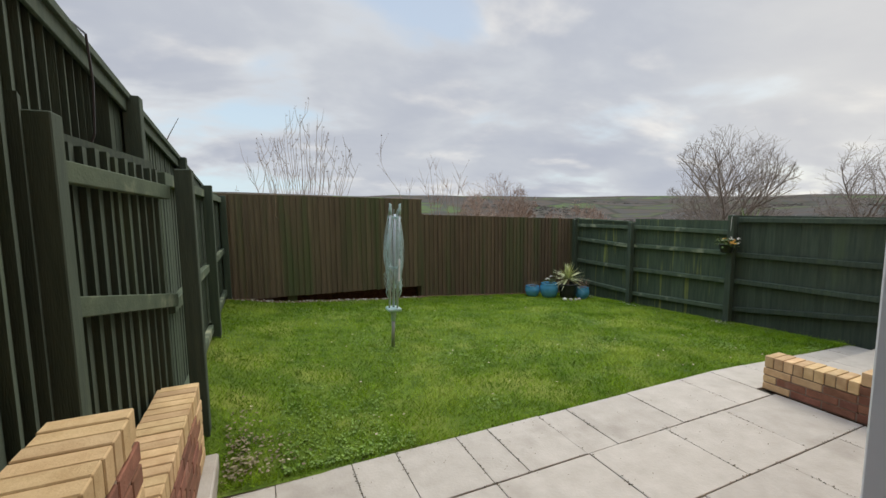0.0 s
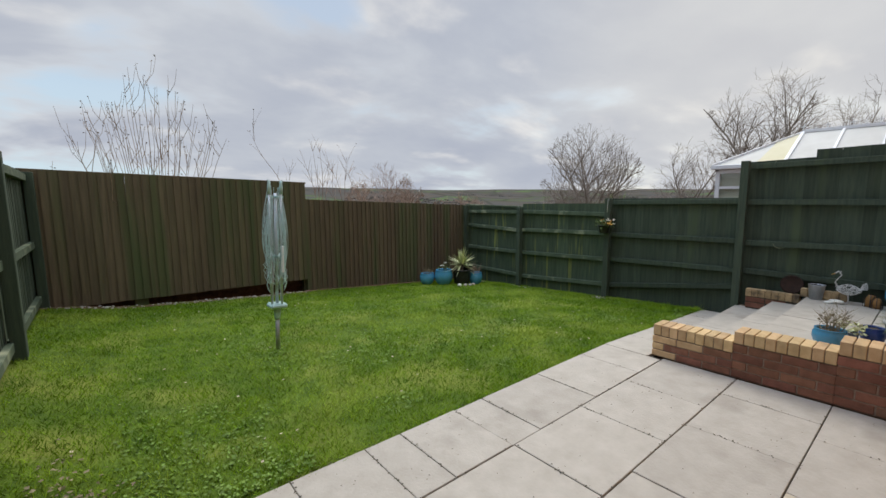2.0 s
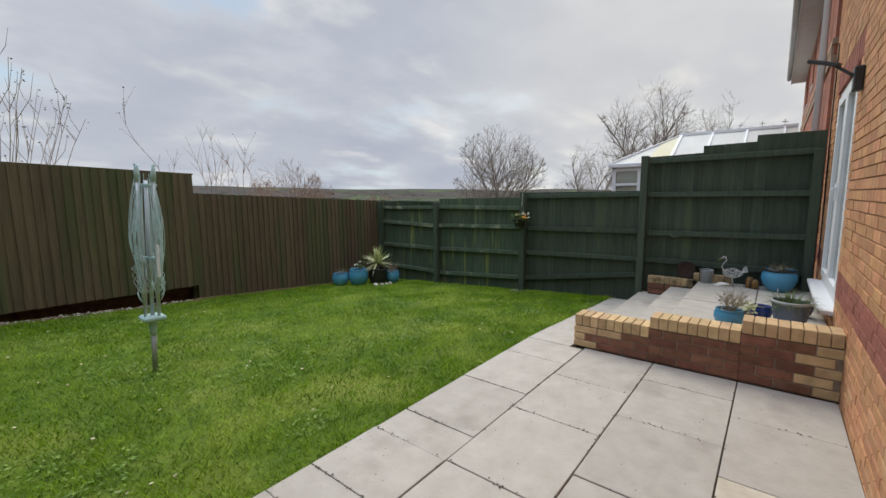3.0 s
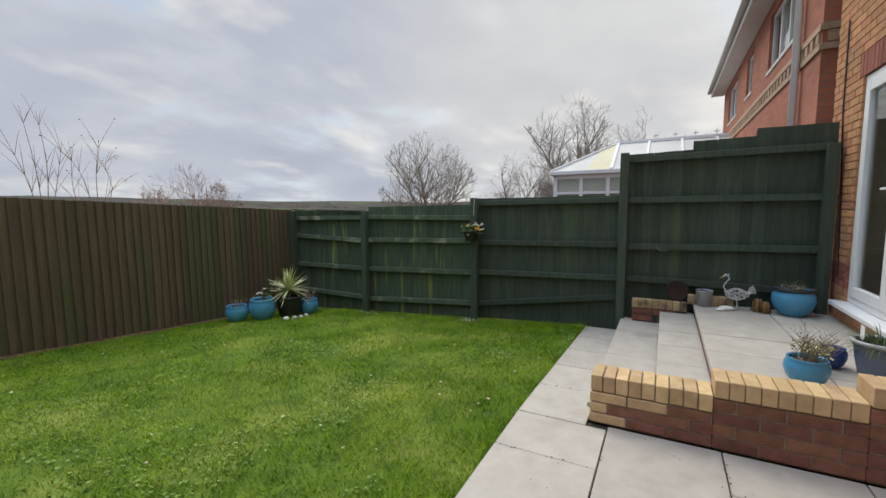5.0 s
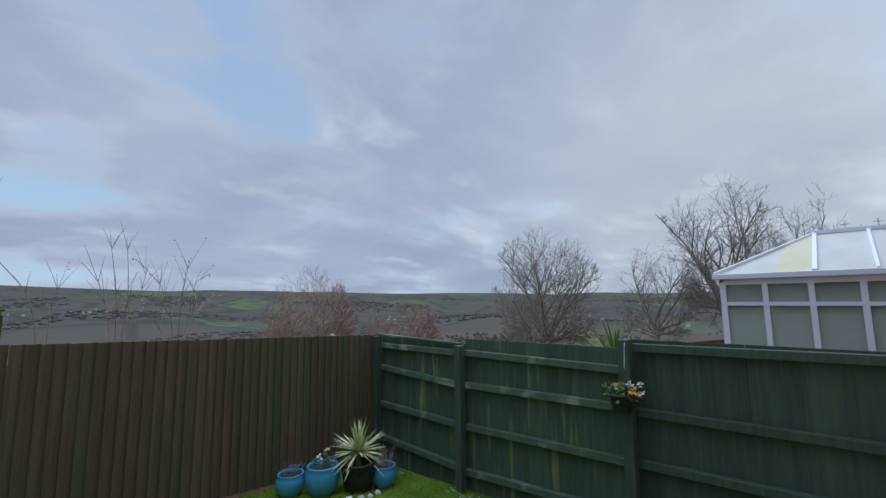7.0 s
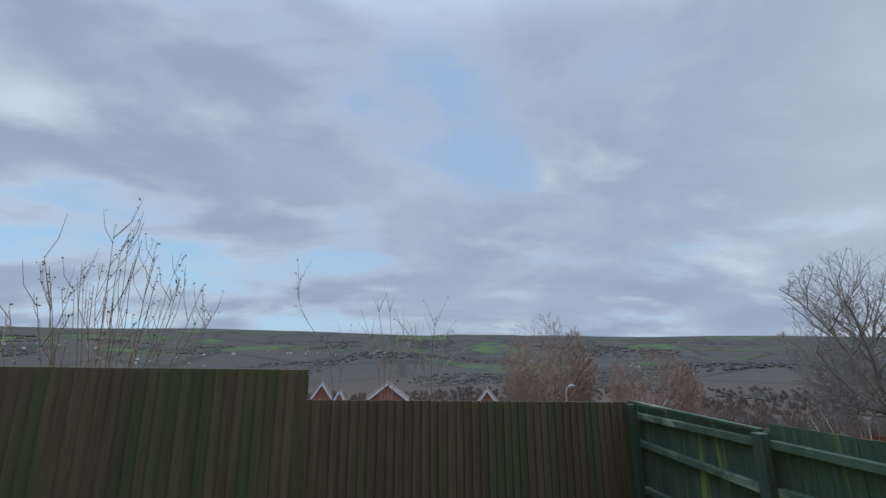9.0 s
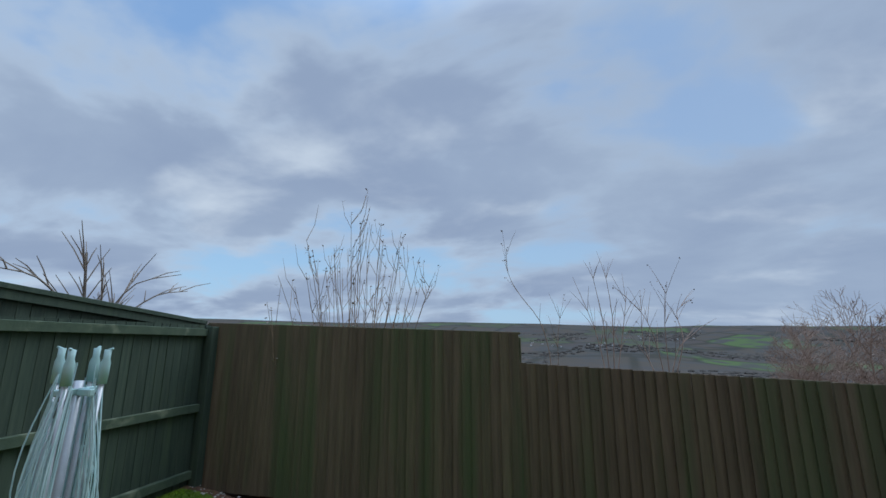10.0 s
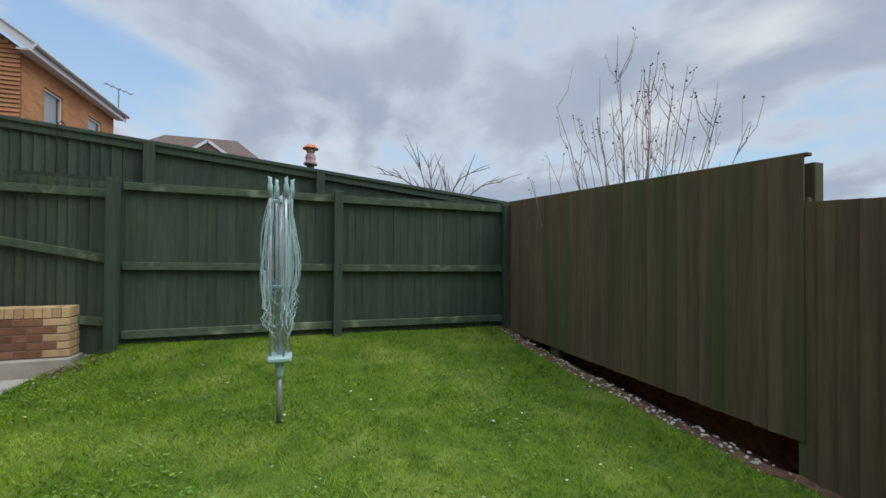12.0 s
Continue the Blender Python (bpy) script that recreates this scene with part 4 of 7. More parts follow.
def blades(bm, n, rn, length, width, lean, at=(0, 0, 0), droop=0.3, spread=0.02, segs=3):
    """Strap leaves that spring from one point."""
    for _ in range(n):
        a, L = rn.uniform(0, math.tau), length * rn.uniform(0.65, 1.1)
        e = rn.uniform(*lean)
        c, s = math.cos(a), math.sin(a)
        prev = None
        p = Vector(at) + Vector((c * spread, s * spread, 0))
        side = Vector((-s, c, 0))
        for i in range(segs + 1):
            f = i / segs
            w = width * (0.55 + 0.9 * f if f < 0.4 else 0.91 * (1 - (f - 0.4) / 0.6)) * 0.5
            cur = (bm.verts.new(p - side * w), bm.verts.new(p + Vector((0, 0, -w * 0.35))), bm.verts.new(p + side * w))
            if prev:
                bm.faces.new((prev[0], prev[1], cur[1], cur[0]))
                bm.faces.new((prev[1], prev[2], cur[2], cur[1]))
            prev = cur
            ee = e - droop * f
            p = p + Vector((c * math.cos(ee), s * math.cos(ee), math.sin(ee))) * L / segs
    return bm


def stems(bm, n, rn, height, spread, r=0.003, base=0.03, at=(0, 0, 0), forks=2):
    for _ in range(n):
        a, b = rn.uniform(0, math.tau), rn.uniform(0, math.tau)
        p0 = Vector(at) + Vector((base * math.cos(a), base * math.sin(a), 0)) * rn.random()
        h = height * rn.uniform(0.5, 1.0)
        p1 = p0 + Vector((math.cos(b) * spread * 0.4 * rn.random(), math.sin(b) * spread * 0.4 * rn.random(), h * 0.55))
        p2 = p1 + Vector((math.cos(b) * spread * rn.random(), math.sin(b) * spread * rn.random(), h * 0.45))
        tube(bm, [p0, p1, p2], [r, r * 0.8, r * 0.4], 4)
        for _ in range(forks):
            c = rn.uniform(0, math.tau)
            q = p1.lerp(p2, rn.random())
            tube(bm, [q, q + Vector((math.cos(c) * 0.05, math.sin(c) * 0.05, 0.05))], [r * 0.6, r * 0.3], 3)
    return bm


def leaflets(bm, n, rn, radius, height, size, at=(0, 0, 0)):
    for _ in range(n):
        a, rr = rn.uniform(0, math.tau), radius * math.sqrt(rn.random())
        p = Vector(at) + Vector((rr * math.cos(a), rr * math.sin(a), height * rn.random()))
        d = Vector((rn.uniform(-1, 1), rn.uniform(-1, 1), rn.uniform(-0.2, 0.9))).normalized()
        s = d.cross(Vector((rn.uniform(-1, 1), rn.uniform(-1, 1), 1))).normalized() * size * 0.35
        vs = [bm.verts.new(c) for c in (p, p + d * size * 0.5 + s, p + d * size, p + d * size * 0.5 - s)]
        bm.faces.new(vs)
    return bm


def pot(name, label, at, r, h, glaze, shape="round", rim="", soil=0.82):
    """A glazed pot: belly, rolled rim, and soil inside."""
    t = thing(name, label, "plant pot", at)
    if shape == "round":
        prof = [(0.0, 0.0), (0.55 * r, 0.0), (0.60 * r, 0.02 * h), (0.86 * r, 0.25 * h), (r, 0.55 * h), (0.97 * r, 0.80 * h), (0.86 * r, 0.94 * h), (0.90 * r, 0.985 * h),
                (0.88 * r, h), (0.80 * r, h), (0.78 * r, 0.94 * h), (0.80 * r, 0.7 * h)]
    else:
        prof = [(0.0, 0.0), (0.66 * r, 0.0), (0.69 * r, 0.02 * h), (0.84 * r, 0.5 * h), (0.93 * r, 0.9 * h), (r, 0.93 * h), (r, h), (0.90 * r, h), (0.88 * r, 0.9 * h), (0.80 * r, 0.6 * h)]
    part("body", lathe(bmesh.new(), prof, 36), glaze, t, "", True)
    if rim:
        part("rim", lathe(bmesh.new(), [(0.87 * r, h), (1.03 * r, h - 0.012), (1.04 * r, h + 0.006), (0.98 * r, h + 0.014), (0.88 * r, h + 0.008), (0.87 * r, h)], 36), M["rim"], t, rim, True)
    bm = lathe(bmesh.new(), [(0.0, h * soil + 0.01), (0.4 * r, h * soil + 0.012), (0.80 * r, h * soil)], 24)
    part("soil", bm, M["soil"], t, "dark potting soil", True)
    return t


def corner_pots():
    rn = random.Random(8)
    z = lambda x, y: lawn_z(x, y) - 0.004
    x, y = 5.66, 7.66
    p = pot("plant_pot", "turquoise glazed pot with dead grassy stems by the corner fence", (x, y, z(x, y)), 0.165, 0.25, M["glaze"])
    part("plant", stems(bmesh.new(), 40, rn, 0.14, 0.10, 0.0018, 0.1, (0, 0, 0.2)), M["dryleaf"], p, "dead straw-coloured stems")
    x, y = 5.93, 7.42
    p = pot("plant_pot", "turquoise glazed pot with a pale-flowered hellebore", (x, y, z(x, y)), 0.20, 0.33, M["glaze"])
    part("plant", leaflets(stems(bmesh.new(), 9, rn, 0.15, 0.14, 0.003, 0.08, (0, 0, 0.27)), 30, rn, 0.12, 0.14, 0.05, (0, 0, 0.27)), M["leaf"], p, "dark leafy stems")
    bm = bmesh.new()
    for fx, fy, fz in ((-0.07, -0.06, 0.42), (0.08, 0.04, 0.45), (-0.02, 0.06, 0.40)):
        leaflets(bm, 9, rn, 0.018, 0.02, 0.035, (fx, fy, fz))
    tagged(part("flowers", bm, M["petal"], p, "small white flowers"), kind="stuff")
    x, y = 6.30, 7.24
    p = pot("plant_pot", "black plastic pot holding a spiky variegated yucca", (x, y, z(x, y)), 0.22, 0.34, M["black"], "taper")
    part("plant", blades(bmesh.new(), 120, rn, 0.40, 0.036, (-0.6, 1.5), (0, 0, 0.44), 0.25, 0.015), M["yuccaleaf"], p, "cream and green sword-shaped leaves")
    part("trunk", tube(bmesh.new(), [(0, 0, 0.28), (0, 0, 0.45)], 0.03, 8), M["bark"], p)
    x, y = 6.58, 7.10
    p = pot("plant_pot", "blue glazed pot with a dead brown plant beside the yucca", (x, y, z(x, y)), 0.155, 0.26, M["glaze"])
    part("plant", stems(bmesh.new(), 34, rn, 0.24, 0.16, 0.002, 0.09, (0, 0, 0.2)), M["twig"], p, "dead brown stems")
    x, y = 5.78, 7.82
    pot("plant_pot", "small dark blue pot tucked behind the others", (x, y, z(x, y)), 0.13, 0.24, M["glaze_dark"])
    # stones at the yucca's foot
    for k, (x, y, r) in enumerate(((6.02, 7.00, 0.045), (6.14, 6.95, 0.04), (6.25, 6.93, 0.035), (6.36, 6.94, 0.04))):
        bm = bmesh.new()
        bmesh.ops.create_icosphere(bm, subdivisions=2, radius=r)
        for v in bm.verts:
            v.co *= 1 + 0.25 * noise.noise(v.co * 30 + Vector((k, 0, 0)))
            v.co.z *= 0.8
        ob = solid("stone", bm, M["pebble"] if k else M["petal"], "rough pale stone at the foot of the yucca pot", "stone", "", "stones by the yucca", True)
        ob.location = (x, y, lawn_z(x, y) + r * 0.6)


corner_pots()


def terrace_pots():
    rn = random.Random(12)
    T = TERRACE
    p = pot("plant_pot", "large turquoise glazed pot with brown dead plants on the terrace", (6.98, 0.735, T), 0.183, 0.265, M["glaze"])
    part("plant", leaflets(stems(bmesh.new(), 30, rn, 0.10, 0.12, 0.003, 0.12, (0, 0, 0.21)), 60, rn, 0.13, 0.07, 0.04, (0, 0, 0.22)), M["dryleaf"], p, "withered brown leaves")
    part("band", lathe(bmesh.new(), [(0.155, 0.24), (0.17, 0.25), (0.176, 0.268), (0.165, 0.276), (0.15, 0.27)], 36), M["black"], p, "dark unglazed rim", True)
    p = pot("plant_pot", "turquoise glazed bowl with dry woody herb stems", (4.94, 1.095, T), 0.118, 0.165, M["glaze"])
    part("plant", leaflets(stems(bmesh.new(), 36, rn, 0.22, 0.14, 0.0022, 0.08, (0, 0, 0.12), 4), 90, rn, 0.10, 0.16, 0.02, (0, 0, 0.14)), M["dryleaf"], p, "grey-brown lavender stems")
    p = pot("plant_pot", "small pale green pot with cream leaves", (5.22, 1.00, T), 0.065, 0.10, M["glaze_grey"], "taper")
    part("plant", leaflets(bmesh.new(), 70, rn, 0.09, 0.07, 0.045, (0, 0, 0.09)), M["yuccaleaf"], p, "cream-edged leaves")
    p = pot("plant_pot", "small cobalt blue glazed pot of bare soil", (5.36, 0.87, T), 0.09, 0.14, M["glaze_dark"])
    p = pot("plant_pot", "small cobalt blue pot behind the large grey one", (5.70, 0.56, T), 0.085, 0.16, M["glaze_dark"])
    p = pot("plant_pot", "wide grey-blue glazed pot with a pale rim and trailing grass", (5.22, 0.66, T), 0.150, 0.24, M["glaze_grey"], "taper", "pale worn rim")
    part("plant", blades(bmesh.new(), 260, rn, 0.18, 0.006, (0.0, 1.3), (0, 0, 0.21), 1.5, 0.085), M["leaf"], p, "fine green grassy leaves")
    part("plant_label", boxes((-0.03, 0.03, 0.10, 0.103, 0.25, 0.34)), M["white"], p, "blank white plastic plant label")
    # bucket
    b = thing("bucket", "small galvanised bucket filled with dark stones", "bucket", (7.03, 1.50, T))
    b.scale = (0.82, 0.82, 0.86)
    part("body", lathe(bmesh.new(), [(0, 0), (0.078, 0), (0.10, 0.2), (0.106, 0.205), (0.104, 0.21), (0.096, 0.205), (0.09, 0.15)], 28), M["zinc"], b, "", True)
    part("handle", tube(bmesh.new(), [(0.103 * math.cos(a), 0.02, 0.19 - 0.05 * math.sin(a)) for a in (k * math.pi / 10 for k in range(11))], 0.003, 5), M["zinc"], b)
    for k in range(9):
        bm = bmesh.new()
        bmesh.ops.create_icosphere(bm, subdivisions=1, radius=0.028)
        for v in bm.verts:
            v.co += Vector((0.06 * math.cos(k * 2.4) * (k / 9) ** 0.5, 0.06 * math.sin(k * 2.4) * (k / 9) ** 0.5, 0.185))
        part("stone", bm, M["black"], b, "dark glossy stone")
    # flat pale stones
    for x, y, r in ((6.92, 1.30, 0.05), (6.86, 1.36, 0.028)):
        bm = bmesh.new()
        bmesh.ops.create_icosphere(bm, subdivisions=2, radius=r)
        for v in bm.verts:
            v.co.z *= 0.5
            v.co.y *= 1.5
        ob = solid("stone", bm, M["petal"], "smooth pale stone lying on the terrace slabs", "stone", "", "stones on the terrace", True)
        ob.location = (x, y, T + r * 0.45)
    ob = solid("glass_ball", lathe(bmesh.new(), [(0, 0), (0.014, 0.002), (0.024, 0.014), (0.026, 0.025), (0.022, 0.038), (0.012, 0.047), (0, 0.05)], 18), M["glaze"], "small turquoise glazed ball on the terrace", "ornament", "", "", True)
    ob.location = (5.22, 1.13, T)


terrace_pots()


def wire_bird():
    """A duck-like bird drawn in bent wire."""
    b = thing("wire_bird", "white wire garden bird standing on the terrace", "ornament", (6.97, 1.21, TERRACE), turn=-92)
    rn = random.Random(4)

    def ring(c, ax, ay, tilt=0.0, n=18):
        pts = []
        for k in range(n + 1):
            a = k * math.tau / n
            p = Vector((0, ax * math.cos(a), ay * math.sin(a)))
            p.rotate(Euler((0, tilt, 0)))
            pts.append(Vector(c) + p)
        return pts

    bm = bmesh.new()
    for k in range(13):
        f = k / 12
        x = -0.17 + 0.36 * f
        r = 0.085 * math.sin(math.pi * (0.12 + 0.8 * f))
        tube(bm, ring((x, 0, 0.21 + 0.05 * (f - 0.5) ** 2), r, r * 0.95, rn.uniform(-0.7, 0.7)), 0.004, 4)
    for k in range(9):
        a = k * math.tau / 9
        tube(bm, [(-0.19 + 0.38 * i / 10, 0.085 * math.sin(math.pi * (0.08 + 0.84 * i / 10)) * math.cos(a + 0.15 * i), 0.215 + 0.08 * math.sin(math.pi * (0.08 + 0.84 * i / 10)) * math.sin(a + 0.15 * i)) for i in range(11)], 0.004, 4)
    part("body", bm, M["wire"], b, "", True)
    bm = bmesh.new()
    line = [(-0.13, 0, 0.22), (-0.195, 0, 0.26), (-0.215, 0, 0.31), (-0.18, 0, 0.36), (-0.135, 0, 0.41), (-0.15, 0, 0.46), (-0.20, 0, 0.462), (-0.235, 0, 0.44)]
    for o in (-0.026, -0.009, 0.009, 0.026):
        tube(bm, [(x, o * (1 - 0.3 * i / 7), z + abs(o) * 0.3) for i, (x, y, z) in enumerate(line)], 0.004, 4)
    for x, y, z in line[:-1]:
        tube(bm, ring((x, 0, z), 0.027, 0.025, 0.5, 10), 0.004, 4)
    part("neck", bm, M["wire"], b, "", True)
    part("beak", tube(bmesh.new(), [(-0.235, 0, 0.44), (-0.29, 0, 0.415)], [0.011, 0.003], 6), M["flower"], b, "orange beak", True)
    bm = bmesh.new()
    for k in range(7):
        a = 0.2 + 0.15 * k
        tube(bm, [(0.16, 0.01 * (k - 3), 0.23), (0.16 + 0.09 * math.cos(a), 0.012 * (k - 3), 0.23 + 0.09 * math.sin(a)), (0.16 + 0.13 * math.cos(a - 0.3), 0.015 * (k - 3), 0.23 + 0.12 * math.sin(a))], 0.004, 4)
    part("tail", bm, M["wire"], b, "", True)
    for s in (-0.035, 0.035):
        bm = tube(bmesh.new(), [(0.0, s, 0.14), (0.015, s, 0.07), (0.0, s, 0.005)], 0.005, 5)
        for a in (-0.5, 0, 0.5):
            tube(bm, [(0, s, 0.005), (-0.05 * math.cos(a), s + 0.05 * math.sin(a), 0.005)], 0.004, 4)
        part("leg", bm, M["wire"], b, "", True)
    b.scale = (0.56, 0.70, 0.80)


wire_bird()


def lanterns():
    for x, y, r, h in ((6.98, 1.02, 0.06, 0.14), (6.93, 0.965, 0.05, 0.12)):
        l = thing("lantern", "small amber glass lantern in a dark wire cage", "lantern", (x, y, TERRACE), "lanterns on the terrace")
        part("glass", lathe(bmesh.new(), [(0, 0.006), (r * 0.8, 0.006), (r * 0.85, h * 0.7), (r * 0.6, h * 0.9), (r * 0.5, h), (0, h)], 20), M["amber"], l, "", True)
        bm = bmesh.new()
        for k in range(8):
            a = k * math.tau / 8
            tube(bm, [(r * math.cos(a), r * math.sin(a), 0), (r * math.cos(a), r * math.sin(a), h * 0.75), (0.5 * r * math.cos(a), 0.5 * r * math.sin(a), h * 1.05)], 0.003, 4)
        part("cage", bm, M["black"], l)


lanterns()


def rusty_disc():
    bm = lathe(bmesh.new(), [(0, 0.0), (0.10, 0.004), (0.12, 0.02), (0.122, 0.026), (0.10, 0.012), (0, 0.008)], 28)
    ob = solid("rusty_disc", bm, M["rust"], "rusty steel dish leaning on the green fence", "dish", "", "", True)
    ob.matrix_world = pose(7.165, 1.76, 0.40, 0, -80, 0)


rusty_disc()


def hanging_pot():
    p = thing("hanging_planter", "dark planter of orange and white pansies hung on a fence post", "planter", (7.02, 4.34, 0.93))
    prof = [(0, 0), (0.075, 0), (0.08, 0.01), (0.105, 0.12), (0.112, 0.125), (0.112, 0.14), (0.10, 0.14), (0.095, 0.11)]
    part("body", lathe(bmesh.new(), prof, 24), M["black"], p, "", True)
    part("soil", lathe(bmesh.new(), [(0, 0.115), (0.097, 0.112)], 16), M["soil"], p)
    rn = random.Random(6)
    part("plant", leaflets(stems(bmesh.new(), 20, rn, 0.10, 0.14, 0.002, 0.08, (0, 0, 0.11)), 190, rn, 0.16, 0.12, 0.045, (0, 0, 0.10)), M["leaf"], p, "trailing green leaves")
    bm, bw = bmesh.new(), bmesh.new()
    for k in range(13):
        q = (rn.uniform(-0.10, 0.05), rn.uniform(-0.17, 0.02), rn.uniform(0.12, 0.24))
        leaflets(bm if k % 3 else bw, 8, rn, 0.014, 0.012, 0.034, q)
    tagged(part("flowers", bm, M["flower"], p, "orange pansies"), kind="stuff")
    tagged(part("flowers", bw, M["petal"], p, "white pansies"), kind="stuff")
    part("hanger", tube(bmesh.new(), [(0.07, -0.04, 0.58), (0.05, -0.04, 0.61), (0.02, -0.04, 0.55), (0.04, -0.02, 0.3), (0.03, 0, 0.13)], 0.004, 5), M["wire"], p, "white wire hanger")


hanging_pot()
# small ring hanging from the terrace fence rail
solid("ring_hook", tube(bmesh.new(), [(7.13, 1.92 + 0.07 * math.cos(a), 0.92 + 0.05 * math.sin(a)) for a in (math.pi + k * math.pi / 12 for k in range(13))], 0.005, 6), M["algae_rail"],
      "small metal loop fixed under the fence rail", "hook")


def fence_figure():
    """A clay figure kept as a plain shape: base, body, head and a wide hat."""
    bm = bmesh.new()
    lathe(bm, [(0, 0), (0.075, 0), (0.08, 0.02), (0.05, 0.05), (0.062, 0.08), (0.05, 0.125), (0.03, 0.135), (0, 0.135)], 20)
    n0 = len(bm.faces)
    lathe(bm, [(0, 0.13), (0.035, 0.135), (0.052, 0.165), (0.045, 0.195), (0, 0.2)], 20)
    n1 = len(bm.faces)
    lathe(bm, [(0, 0.188), (0.088, 0.186), (0.092, 0.196), (0.06, 0.22), (0.035, 0.245), (0, 0.25)], 20)
    bm.faces.ensure_lookup_table()
    for i, f in enumerate(bm.faces):
        f.material_index = 0 if i < n0 else (1 if i < n1 else 2)
    ob = solid("ornament_figure", bm, [M["pinkish"], M["cream"], M["terracotta"]], "small clay garden figure with an orange hat on the fence", "ornament", "", "", True)
    ob.location, ob.scale = (-1.22, 5.26, 2.46), (1.2, 1.2, 1.2)
    solid("fence_post", boxes((-1.27, -1.17, 5.21, 5.31, -0.75, 2.46), bevel=0.006), M["fence_green"], "square wooden post behind the fence carrying an ornament", "post")


fence_figure()
# loose black cable over the fence top
solid("cable", tube(bmesh.new(), [(-0.72, 2.75, 2.45), (-0.68, 2.72, 2.57), (-0.62, 2.70, 2.62), (-0.57, 2.69, 2.57), (-0.56, 2.69, 2.35), (-0.57, 2.68, 2.1), (-0.60, 2.68, 2.02)], 0.006, 5),
      M["black"], "thin black cable looped over the fence capping", "cable")


# ---- neighbouring houses ----
def window(parent, x0, x1, z0, z1, y, lights=2, name="window", face=1):
    """A white window in a wall that faces +y: frame, bars, panes, sill."""
    w = part(name, boxes((x0, x0 + 0.06, y - 0.05, y + 0.012, z0, z1), (x1 - 0.06, x1, y - 0.05, y + 0.012, z0, z1), (x0 + 0.06, x1 - 0.06, y - 0.05, y + 0.012, z1 - 0.06, z1),
                             (x0 + 0.06, x1 - 0.06, y - 0.05, y + 0.012, z0, z0 + 0.06)), M["white"], parent, "white window frame")
    for k in range(1, lights):
        x = x0 + (x1 - x0) * k / lights
        part("bar", boxes((x - 0.035, x + 0.035, y - 0.05, y + 0.008, z0 + 0.06, z1 - 0.06)), M["white"], w)
    part("pane", boxes((x0 + 0.06, x1 - 0.06, y - 0.04, y - 0.02, z0 + 0.06, z1 - 0.06)), M["glass"], w)
    part("net", boxes((x0 + 0.05, x1 - 0.05, y - 0.10, y - 0.09, z0 + 0.03, z1 - 0.03)), M["offwhite"], w, "pale blind behind the glass")
    part("sill", boxes((x0 - 0.06, x1 + 0.06, y - 0.02, y + 0.08, z0 - 0.06, z0), bevel=0.005), M["soffit"], w)
    return w


def walls(parent, specs, mat, name="wall"):
    for q in specs:
        part(name, boxes(q), M[mat], parent)


